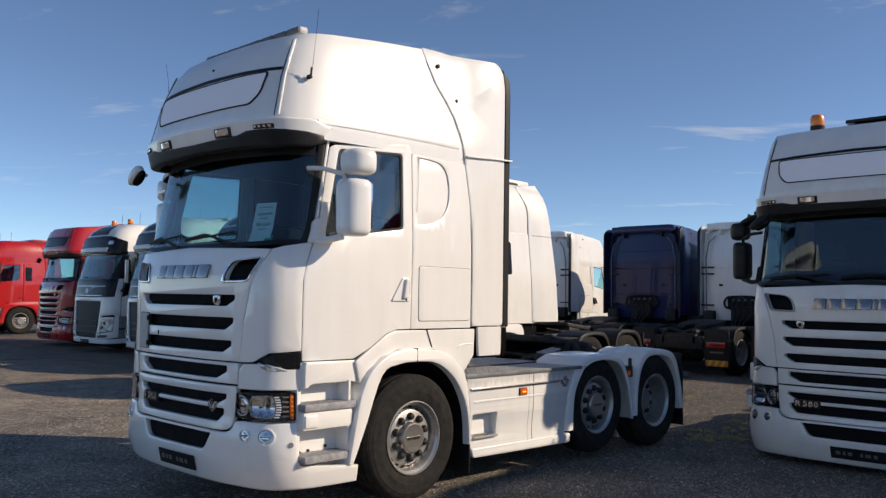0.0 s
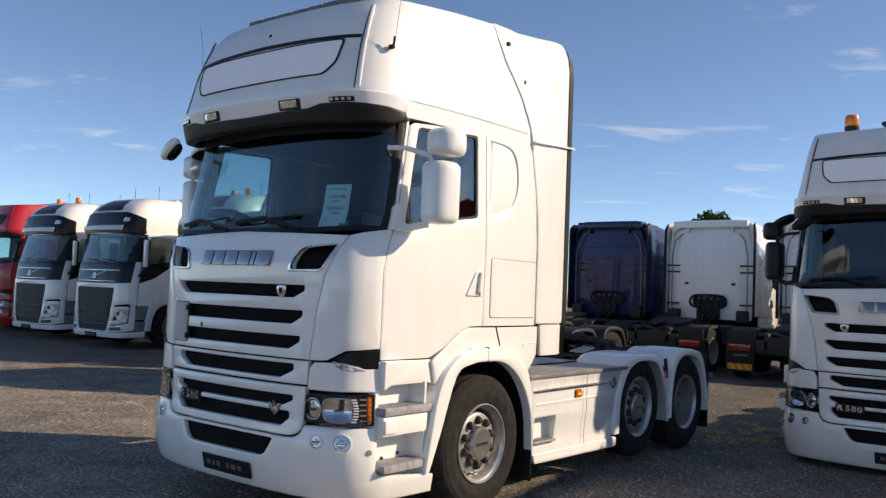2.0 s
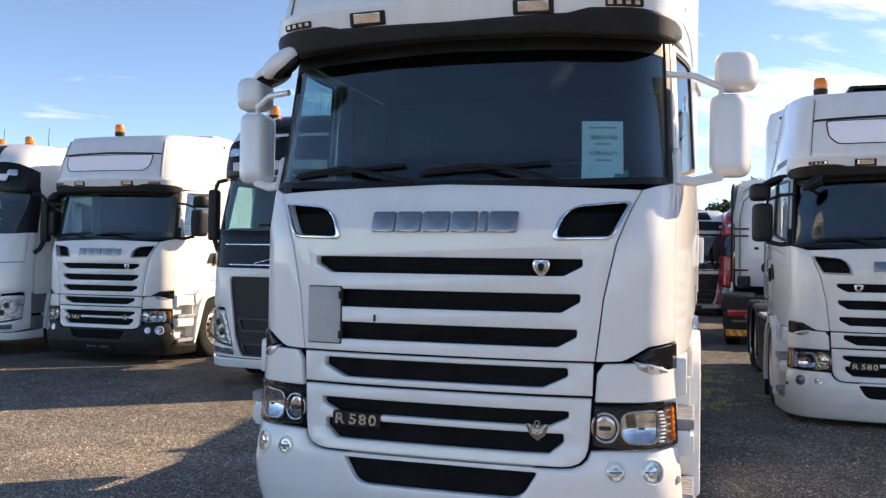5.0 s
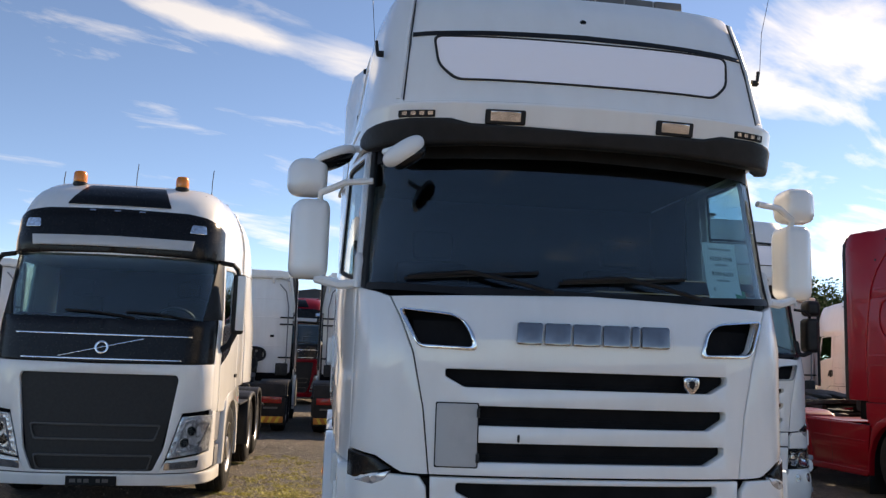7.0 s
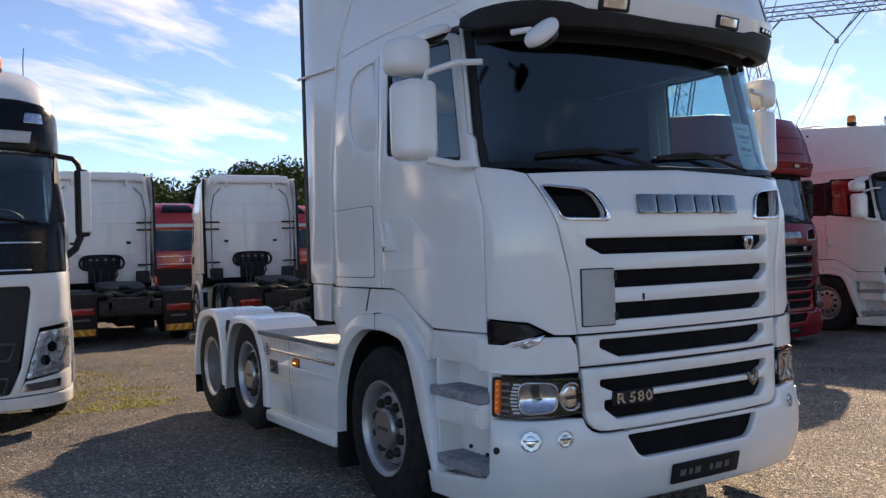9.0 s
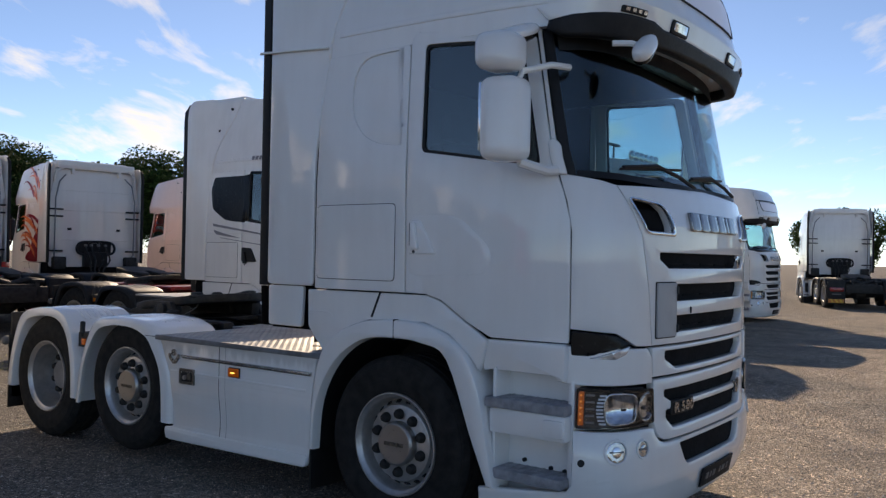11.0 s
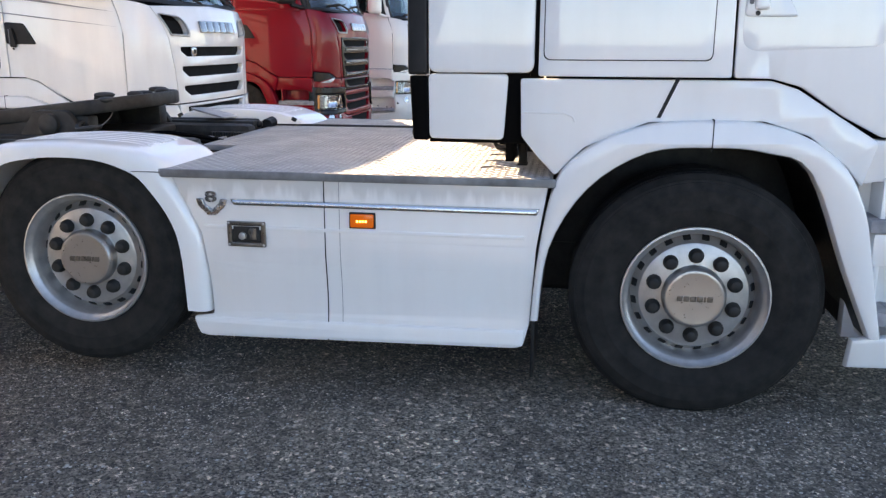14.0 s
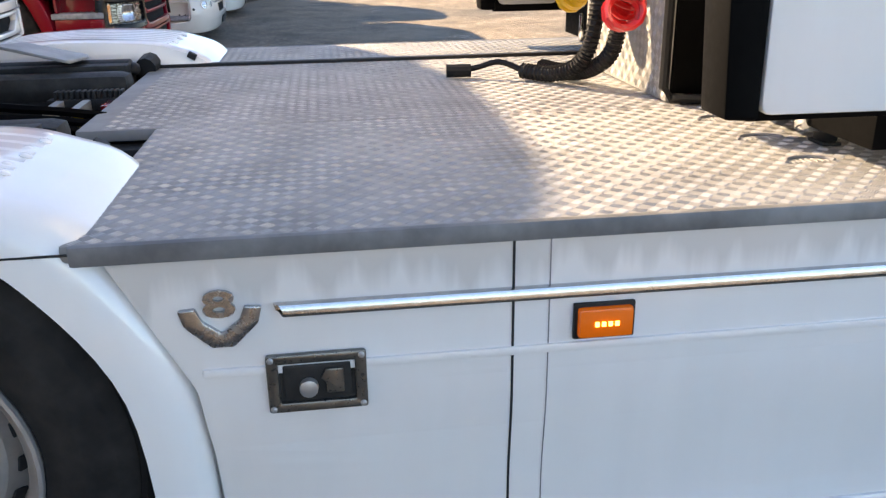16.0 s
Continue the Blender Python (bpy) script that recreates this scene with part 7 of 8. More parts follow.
    part("air_coil", shape("coilr", lambda: coil([(-0.50, 1.10, 1.225), (-0.455, 1.095, 1.215), (-0.425, 1.075, 1.245), (-0.405, 1.05, 1.32), (-0.375, 1.01, 1.52), (-0.34, 0.99, 1.75)], 0.042, 21, 0.008)), COILR, t, "red coiled air hose")
    part("air_coil", shape("coily", lambda: coil([(0.14, 1.06, 1.215), (0.11, 1.05, 1.235), (0.09, 1.03, 1.30), (0.02, 0.97, 1.75)], 0.044, 21, 0.008)), COILY, t, "yellow coiled air hose")

# ---- the other make of cab: upright, with a dark band under the windscreen ----
VP = Plan([(0, -1.39), (0.4, -1.38), (0.8, -1.335), (1.0, -1.27), (1.1, -1.17), (1.155, -1.02), (1.19, -0.7), (1.225, -0.2), (1.235, 0.3), (1.225, 0.98)])
VB = cab_surface(VP, [(0.2, 0.03), (0.5, -0.01), (1.0, 0.0), (1.5, 0.01), (1.95, 0.07), (2.62, 0.22), (2.8, 0.2)], [(0.2, 1.0), (1.1, 1.0), (1.9, 0.995), (2.7, 0.945)])
VR = cab_surface(VP, [(2.55, 0.14), (2.75, 0.12), (3.1, 0.20), (3.3, 0.34), (3.42, 0.50), (3.5, 0.68)], [(2.55, 0.95), (3.0, 0.945), (3.2, 0.92), (3.38, 0.87), (3.5, 0.80)], (-0.9, 0.5))
vx, vy = VP.ux, VP.uy


def volvo_roof():
    bm = bmesh.new()
    n = 40
    us = [VP.end * (i / n) for i in range(-n, n + 1)]
    rings = [[bm.verts.new(VR(u, z, 0)) for u in us] for z in (2.64, 2.8, 2.95, 3.1, 3.2, 3.3, 3.38, 3.44, 3.48)]
    top = [VR(u, 3.48, 0) for u in us]
    for k, z in ((0.95, 3.505), (0.85, 3.52), (0.6, 3.53), (0.2, 3.535)):
        rings.append([bm.verts.new((p[0] * k, p[1] * k + (1 - k) * 0.1, z)) for p in top])
    for a, b in zip(rings, rings[1:]):
        m = len(a)
        for i in range(m):
            bm.faces.new((a[i], a[(i + 1) % m], b[(i + 1) % m], b[i]))
    bm.faces.new(rings[0][::-1])
    bm.faces.new(rings[-1])
    return bm


def volvo(place, label, body=None, band_mat=None, grille_mat=None, word="", beacons=(), detail=1, name="lorry", group="", brow_mat=None, rear=True):
    body = body or WHITE
    dark = band_mat or GLOSSBLACK
    t = tagged(empty(name, place), label, "lorry", group)
    cab = part("cab", shape("v_shell", lambda: loft(VP, VB, [0.62, 1.0, 1.3, 1.6, 1.9, 1.97], shift=-0.07)), INSIDE, t)
    P = lambda nm, key, make, mat, lab="": part(nm, shape(("v", key), make), mat, cab, lab)
    frontp = [sym([(0, 0.36), (vx(0.66), 0.36), (vx(0.72), 0.50), (vx(0.86), 0.98), (uy_(-1.12), 1.02), (uy_(-1.12), 1.50), (vx(0.86), 1.49), (0, 1.48)]),
              rounded([(-vx(0.60), 0.385), (vx(0.60), 0.385), (vx(0.70), 0.62), (vx(0.80), 1.33), (vx(0.78), 1.375), (-vx(0.78), 1.375), (-vx(0.80), 1.33), (-vx(0.70), 0.62)], 0.03)]
    P("front_panel", "front", lambda: wrap(frontp, 0.05, VB, 0.010, 0.012), body)
    gr = P("grille", "grille", lambda: wrap([sym([(0, 0.37), (vx(0.63), 0.37), (vx(0.82), 1.385), (0, 1.385)])], 0.01, VB, 0, -0.022), grille_mat or GRILLEDARK)
    if grille_mat:
        for zz in (0.46, 0.52, 0.58, 0.72, 0.78, 0.84):
            part("grille_slot", shape(("vgs", zz), lambda: wrap([rect(-0.50, 0.50, zz, zz + 0.035, 0.01)], 0.01, VB, 0, -0.017)), BLACK, gr)
        for s in (1, -1):
            part("vent_slot", shape(("vvs", s), lambda: wrap([rect(s * 0.14 - 0.11, s * 0.14 + 0.11, 1.2, 1.245, 0.02)], 0.01, VB, 0, -0.017)), BLACK, gr)
        part("radar_plate", shape("vradar", lambda: wrap([rect(-0.26, 0.26, 0.93, 1.03, 0.01)], 0.012, VB, 0.002, -0.012)), DULLALU, gr)
    else:
        for k, (z0, w1) in enumerate(((0.86, 0.66), (0.55, 0.60))):
            part("grille_bar", shape(("vgb", k), lambda: wrap([rounded([(-w1 * 0.92, z0 - 0.17), (w1 * 0.92, z0 - 0.17), (w1, z0), (-w1, z0)], 0.03), rounded([(-w1 * 0.9, z0 - 0.15), (w1 * 0.9, z0 - 0.15), (w1 * 0.97, z0 - 0.02), (-w1 * 0.97, z0 - 0.02)], 0.03)], 0.025, VB, 0.006, 0.004)), GRILLEGREY, gr)
    bandl = sym([(0, 1.488), (vx(0.86), 1.497), (uy_(-1.13), 1.51), (uy_(-1.10), 1.99), (vx(1.0), 1.965), (0, 1.955)])
    P("dark_band", "band", lambda: wrap([bandl], 0.04, VB, 0.008, 0.010), dark)
    for k, (zz, w) in enumerate(((1.785, 0.9), (1.53, 0.81))):
        P("chrome_line", ("line", k), lambda: wrap([sym([(0, zz - 0.012), (vx(w), zz - 0.008), (vx(w), zz + 0.006), (0, zz + 0.006)])], 0.012, VB, 0.003, 0.018), CHROME)
    P("round_badge", "ring", lambda: wrap([[(0.07 * math.cos(a * math.pi / 12), 1.65 + 0.07 * math.sin(a * math.pi / 12)) for a in range(24)], [(0.048 * math.cos(a * math.pi / 12), 1.65 + 0.048 * math.sin(a * math.pi / 12)) for a in range(24)]], 0.02, VB, 0.003, 0.026, 0, 0), CHROME, "round chrome badge")
    P("diagonal_bar", "diag", lambda: wrap([[(-0.44, 1.55), (-0.43, 1.545), (0.42, 1.745), (0.41, 1.755)]], 0.012, VB, 0.002, 0.02, 0.1, 0), CHROME)
    P("bumper", "bump", lambda: wrap([sym([(0, 0.235), (vx(0.9), 0.235), (uy_(-0.75), 0.26), (uy_(-0.75), 0.40), (vx(1.02), 0.36), (vx(0.66), 0.352), (0, 0.352)])], 0.06, VB, 0.014, 0.02), body)
    pl = P("number_plate", "plate", lambda: wrap([rect(-0.24, 0.26, 0.238, 0.335, 0.006)], 0.012, VB, 0.002, 0.034, 0.1, 0), PLATEB, "black number plate with plain bars")
    for a, b in ((0, 0.06), (0.08, 0.04), (0.14, 0.05), (0.26, 0.04), (0.32, 0.06)):
        part("plate_bar", shape(("vplatebar", a), lambda: wrap([rect(-0.20 + a, -0.20 + a + b, 0.268, 0.304)], 0.006, VB, 0, 0.038, 0, 0)), PLATET, pl)
    for s in (1, -1):
        m = (lambda lp: lp) if s > 0 else both
        hl = rounded([(vx(0.735), 0.515), (vx(1.04), 0.57), (uy_(-1.13), 0.60), (uy_(-1.10), 0.96), (vx(1.03), 0.96), (vx(0.86), 0.945)], 0.02)
        lamp = P("headlamp", ("hl", s), lambda: wrap([m(hl)], 0.05, VB, 0.004, 0.012), LAMPBOWL)
        part("inner_bezel", shape(("vhl2", s), lambda: wrap([m(rounded([(vx(0.80), 0.56), (vx(1.02), 0.60), (uy_(-1.14), 0.90), (vx(0.90), 0.90)], 0.03)), m(rounded([(vx(0.82), 0.58), (vx(1.01), 0.615), (uy_(-1.15), 0.88), (vx(0.915), 0.88)], 0.03))], 0.012, VB, 0.002, 0.018)), GREYP, lamp)
        for k, (xx, zz) in enumerate(((0.90, 0.68), (0.96, 0.80))):
            part("projector", shape(("vpro", s, k), lambda: wrap([[(s * vx(xx) + 0.045 * math.cos(a * math.pi / 8), zz + 0.05 * math.sin(a * math.pi / 8)) for a in range(16)]], 0.012, VB, 0.003, 0.02)), GLOSSBLACK, lamp)
        ln = part("lens", shape(("vlens", s), lambda: wrap([m(hl)], 0.004, VB, 0, 0.026)), LENS, lamp)
        ln.visible_shadow = False
        P("fog_lamp", ("fog", s), lambda: wrap([m(rounded([(vx(0.71), 0.395), (vx(1.03), 0.415), (vx(1.04), 0.50), (vx(0.72), 0.475)], 0.012))], 0.04, VB, 0.004, 0.014), REFLECT)
        P("corner_panel", ("cor", s), lambda: wrap([m([(vx(0.65), 0.36), (vx(1.03), 0.372), (uy_(-0.98), 0.42), (uy_(-0.98), 1.02), (uy_(-1.09), 1.01), (uy_(-1.12), 0.58), (vx(1.04), 0.545), (vx(0.735), 0.495)])], 0.045, VB, 0.008, 0.006), body)
        P("corner_post", ("cpost", s), lambda: wrap([m([(uy_(-1.13), 1.0), (uy_(-0.96), 1.0), (uy_(-0.96), 1.99), (uy_(-1.095), 1.99), (uy_(-1.125), 1.5)])], 0.03, VB, 0.006, 0.008), body)
        # door with dark waist
        win = rounded([(vy(-0.90), 1.93), (vy(-0.12), 2.02), (vy(-0.10), 2.60), (vy(-0.86), 2.58)], 0.05)
        dr = rounded([(vy(-0.945), 0.98), (vy(-0.62), 0.98), (vy(-0.45), 1.16), (vy(0.02), 1.22), (vy(0.02), 2.68), (vy(-0.945), 2.66)], 0.015)
        d = part("door", shape(("vdoor", s), lambda: wrap([m(dr), m(win)], 0.03, VB, 0.008, 0.012)), body, cab)
        part("waist_panel", shape(("vwaist", s), lambda: wrap([m([(vy(-0.94), 1.50), (vy(-0.6), 1.62), (vy(-0.2), 1.88), (vy(-0.1), 2.0), (vy(-0.12), 2.03), (vy(-0.9), 1.94), (vy(-0.94), 1.9)])], 0.008, VB, 0.002, 0.016)), dark, d)
        g = part("window", shape(("vwin", s), lambda: wrap([m(win)], 0.004, VB, 0, -0.004)), SIDEGLASS, d)
        g.visible_shadow = False
        part("handle", shape(("vhandle", s), lambda: wrap([m(rect(vy(-0.14), vy(0.0), 1.34, 1.38, 0.015))], 0.03, VB, 0.008, 0.03)), BLACK, d)
        sl = rounded([(vy(0.03), 1.22), (vy(0.95), 1.22), (vy(0.95), 2.68), (vy(0.03), 2.68)], 0.01)
        sw = part("sleeper_wall", shape(("vsleep", s), lambda: wrap([m(sl)], 0.03, VB, 0.008, 0.012)), body, cab)
        part("side_window", shape(("vswin", s), lambda: wrap([m(rounded([(vy(0.10), 2.0), (vy(0.34), 2.0), (vy(0.34), 2.52), (vy(0.10), 2.52)], 0.04))], 0.01, VB, 0.002, 0.016)), GLOSSBLACK, sw)
        # mirrors on a black arm
        mr = P("mirror", ("mir", s), lambda: box(min(s * 1.25, s * 1.39), max(s * 1.25, s * 1.39), -0.95, -0.83, 1.84, 2.52, 0.045, 3), BLACK, "tall door mirror")
        if s > 0 and not band_mat:
            part("mirror_cap", shape("vmcap", lambda: box(1.30, 1.398, -0.958, -0.88, 1.88, 2.50, 0.022, 3)), body, mr)
        part("mirror_glass", shape(("vmg", s), lambda: joined(box(min(s * 1.265, s * 1.375), max(s * 1.265, s * 1.375), -0.832, -0.822, 2.10, 2.49, 0.004), box(min(s * 1.265, s * 1.375), max(s * 1.265, s * 1.375), -0.832, -0.822, 1.87, 2.07, 0.004))), GLOSSBLACK, mr)
        P("mirror_arm", ("marm", s), lambda: tube([(s * 1.10, -0.94, 2.64), (s * 1.24, -0.92, 2.62), (s * 1.29, -0.89, 2.57), (s * 1.32, -0.89, 2.45)], 0.028, 8), BLACK)
        P("mirror_arm", ("marm2", s), lambda: tube([(s * 1.16, -0.95, 1.66), (s * 1.24, -0.92, 1.72), (s * 1.31, -0.89, 1.88)], 0.036, 8), BLACK)
        S = plane_side(s, 1.2)
        P("mudguard", ("mud", s), lambda: wrap([band(smooth_line([(0.62, 0.36), (0.58, 0.7), (0.4, 0.95), (0, 1.06), (-0.4, 0.95), (-0.56, 0.7), (-0.6, 0.4)], 4), smooth_line([(0.70, 0.36), (0.68, 0.8), (0.6, 1.2), (0, 1.22), (-0.48, 1.14), (-0.66, 0.95), (-0.75, 0.4)], 4))], 0.3, S, 0.015, 0.03, 0, 0), body)
        P("step_panel", ("step", s), lambda: joined(box(min(s * 1.0, s * 1.18), max(s * 1.0, s * 1.18), -1.0, -0.62, 0.40, 0.62, 0.02), box(min(s * 1.0, s * 1.17), max(s * 1.0, s * 1.17), -1.0, -0.62, 0.66, 0.98, 0.02)), GREYP)
    ws = [(-vx(1.02), 1.965), (0, 1.955), (vx(1.02), 1.965), (uy_(-1.10), 2.66), (0, 2.68), (-uy_(-1.10), 2.66)]
    w = P("windscreen", "ws", lambda: wrap([ws], 0.006, VB, 0, -0.004, 0.09, 0.1), WINDOW, "dark tinted windscreen")
    w.visible_shadow = False
    for s in (1, -1):
        m = (lambda lp: lp) if s > 0 else both
        P("windscreen_pillar", ("pil", s), lambda: wrap([m([(vx(1.0), 1.97), (uy_(-0.96), 1.98), (uy_(-0.96), 2.66), (uy_(-1.12), 2.66)])], 0.04, VB, 0.006, 0.006), BLACK)
    P("wiper", "wip", lambda: joined(tube([VB(0.3, 1.97, 0.02), VB(-0.1, 2.02, 0.03), VB(-0.42, 2.03, 0.02)], 0.012, 6), tube([VB(0.9, 1.97, 0.02), VB(0.5, 2.02, 0.03), VB(0.2, 2.03, 0.02)], 0.012, 6)), BLACK)
    P("dashboard", "dash", lambda: box(-1.0, 1.0, -1.1, -0.7, 1.75, 2.0, 0.05), INSIDE)
    P("bunk_wall", "bunk", lambda: box(-1.12, 1.12, 0.66, 0.74, 1.5, 2.7, 0.01), INSIDE)
    P("bunk", "bed", lambda: box(-1.1, 1.1, 0.1, 0.66, 1.7, 1.92, 0.06), BUNKDARK)
    seat(cab, 0.62, -0.25)
    seat(cab, -0.62, -0.25)
    P("steering_wheel", "steer", lambda: tube([Vector((0.6, -0.6, 1.98)) + Matrix.Rotation(radians(-40), 3, "X") @ Vector((0.21 * math.cos(a * math.pi / 12), 0.21 * math.sin(a * math.pi / 12), 0)) for a in range(25)], 0.016, 8), BLACK)
    P("roof", "roof", volvo_roof, body)
    vis = sym([(0, 2.66), (uy_(-1.05), 2.63), (uy_(-0.9), 2.66), (uy_(-0.96), 3.0), (vx(1.0), 3.12), (vx(0.8), 3.15), (0, 3.16)])
    P("dark_brow", "brow", lambda: wrap([vis], 0.05, VR, 0.012, 0.014), brow_mat or dark)
    up0 = 2.83 if word else 2.72
    vb = P("sun_visor", ("visor", up0), lambda: wrap([sym([(0, up0), (vx(0.86), up0 - 0.005), (vx(0.88), up0 + 0.11), (0, up0 + 0.12)])], 0.03, VR, 0.008, 0.06), SILVER if not word else body)
    if word:
        part("lettering", shape(("word", word), lambda: words(word, 0.105, VR, (0, 2.752), 0.006, out=0.030, wide=1.7, bold=0.002)), PAPER, vb, "white lettering " + word)
    P("roof_window", "rw", lambda: wrap([rounded([(-vx(0.60), 3.20), (vx(0.60), 3.20), (vx(0.50), 3.475), (-vx(0.50), 3.475)], 0.02)], 0.02, VR, 0.004, 0.022, 0.07, 0.05), GLOSSBLACK)
    for s in (1, -1):
        m = (lambda lp: lp) if s > 0 else both
        sl = P("brow_lamp", ("blamp", s), lambda: wrap([m(rounded([(vx(0.82), 2.92), (vx(1.0), 2.92), (vx(0.99), 3.02), (vx(0.84), 3.02)], 0.02))], 0.02, VR, 0.004, 0.022), REFLECT)
    for k in (-0.28, 0.0, 0.28):
        P("marker_lamp", ("mk", k), lambda: wrap([rect(k - 0.035, k + 0.035, 3.12, 3.14, 0.005)], 0.02, VR, 0.003, 0.03, 0, 0), REFLECT)
    for s in (1, -1):
        def bent(u, v, w, s=s):
            flank = abs((VR if v > 2.66 else VB)(VP.uy(min(u, 0.97)), min(v, 3.48), 0)[0])
            k = min(max((u - 0.75) / 0.45, 0.0), 1.0)
            return (s * (flank + 0.006 + 0.05 * k * k * (3 - 2 * k) * min(max((3.5 - v) / 0.8, 0.0), 1.0) + w), u, v)
        fa = P("side_fairing", ("fair", s), lambda: wrap([rounded([(0.86, 1.24), (1.52, 1.24), (1.44, 2.2), (1.30, 3.3), (1.22, 3.54), (0.62, 3.46), (0.80, 3.1)], 0.04)], 0.05, bent, 0.012, 0.012, 0.12, 0.12), body)
        part("panel_joint", shape(("vfj", s), lambda: wrap([[(0.88, 2.655), (1.36, 2.655), (1.36, 2.662), (0.88, 2.662)]], 0.006, bent, 0, 0.0145, 0.12, 0)), SEAMM, fa)
    P("roof_fairing", "rf", lambda: joined(box(-0.85, 0.85, 0.45, 1.25, 3.50, 3.62, 0.05), box(-0.6, 0.6, 0.3, 0.6, 3.5, 3.58, 0.03)), body)
    for s in (1, -1):
        P("fairing_grille", ("fg", s), lambda: box(min(s * 0.8, s * 0.97), max(s * 0.8, s * 0.97), 0.35, 0.8, 3.28, 3.54, 0.03), BLACK)
    P("back_wall", "bw", lambda: wrap([rounded([(-1.12, 1.2), (1.12, 1.2), (1.12, 2.7), (0.95, 3.38), (-0.95, 3.38), (-1.12, 2.7)], 0.05)], 0.04, plane_back(0.97), 0.01, 0.03, 0, 0), body)
    for bx, by, bz in beacons:
        beacon(cab, bx, by, bz)
    for k, (x, y) in enumerate(((-0.85, -0.35), (0.0, -0.45), (0.86, -0.35))):
        P("antenna", ("ant", k), lambda: joined(tube([(x, y, 3.44), (x, y, 3.68 if k else 3.6), (x + 0.01, y, 3.82 if k else 3.7)], 0.005, 5), lathe([(0.022, 3.44), (0.02, 3.49), (0.008, 3.53)], 8, "z", (x, y, 0))), BLACK)
    for s in (1, -1):
        P("horn", ("horn", s), lambda: joined(tube([(s * 0.82, -0.5, 3.4), (s * 0.86, -0.58, 3.43), (s * 0.84, -0.68, 3.38)], 0.03, 8), lathe([(0.03, 0.0), (0.055, -0.05), (0.05, -0.052)], 10, "y", (s * 0.84, -0.68, 3.38))), IRON)
    part("radiator", shape("vbay1", lambda: box(-1.0, 1.0, -1.2, -0.64, 0.3, 0.95, 0.02)), IRON, t)
    part("engine", shape("vbay2", lambda: box(-0.6, 0.6, -0.635, 0.9, 0.5, 1.05, 0.02)), IRON, t)
    part("floor_pan", shape("vbay3", lambda: box(-1.0, 1.0, -0.3, 0.95, 1.06, 1.24, 0.02)), IRON, t)
    chassis(t, BLACK, 0, False)
    for s in (1, -1):
        wheel(t, 1.20, 0, 0.50, s, 0.515, 0.33, False, True, True)
        if rear:
            wheel(t, 1.20, 2.62, 0.50, s, 0.49, 0.28, False, True, True)
        wheel(t, 1.20, 3.84, 0.495, s, 0.505, 0.30, True, False, True)
    return t


def uy_(y):
    return VP.uy(y)

# ---- the lorries ----
hero = scania(pose(0, 0, 0), "white high-roofed tractor unit with chrome badges, on dark asphalt", WHITE, detail=2, name="tractor_unit", group="")
ROWG, BACKG = "lorries parked in a row", "lorries parked tail-on"
scania(pose(3.29, 5.33, 0), "white tractor unit with black mirrors and amber beacon", WHITE_B, 0.17, 1, True, beacons=((-0.72, -0.25, 3.80),), extras=("sleeper_window", "roof_hatch", "model_plate", "badge_left"), group=ROWG, fender=BLACK, frame_mat=REDFRAME)
scania(pose(-7.6, 6.9, 0), "white tractor unit with a black nose and amber beacon", WHITE_B, 0.10, 1, True, beacons=((-0.45, -0.4, 3.78),), group=ROWG, bumper_mat=BLACK, extras=("model_plate",))
scania(pose(7.4, 5.0, 0), "dark red tractor unit with black mirrors", WINE, 0.10, 1, True, group=ROWG, sign=WINE, stripe=False)
scania(pose(11.2, 4.75, 0), "cream white tractor unit with roof spotlights", CREAM, 0.10, 1, False, beacons=((-0.72, -0.3, 3.76),), group=ROWG, extras=("spotlights", "dark_band"))
scania(pose(15.0, 4.7, 0), "white tractor unit with amber roof bar", WHITE_B, 0.10, 1, False, group=ROWG, extras=("amber_bar",))
scania(pose(18.8, 4.7, 0), "white tractor unit parked at the row's end", WHITE_B, 0.10, 1, False, group=ROWG)
scania(pose(-20.4, 6.9, 0), "bright red tractor unit with a dark roof sign", RED, 0.05, 1, True, group=ROWG, sign=GLOSSBLACK)
volvo(pose(-3.62, 5.34, 0), "white tractor unit with black band, two amber beacons", WHITE_B, beacons=((-0.57, -0.68, 3.50), (0.57, -0.68, 3.50)), group=ROWG)
volvo(pose(-10.4, 6.9, 0), "all-white tractor unit lettered DANMARK on its visor", WHITE_B, WHITE_B, HATCH, "DANMARK", beacons=((0.5, -0.4, 3.53), (-0.4, -0.1, 3.55)), group=ROWG, brow_mat=GLOSSBLACK)
volvo(pose(-13.8, 6.6, 0), "white tractor unit with black grille and dark brow", WHITE_B, group=ROWG)
volvo(pose(-17.0, 6.6, 0), "white tractor unit with dark brow and amber beacons", WHITE_B, beacons=((-0.5, -0.45, 3.53), (0.5, -0.45, 3.53)), group=ROWG)
volvo(pose(-28.7, 7.3, 0), "bright red tractor unit with pale wheels", RED, RED, GREYP, group=ROWG)
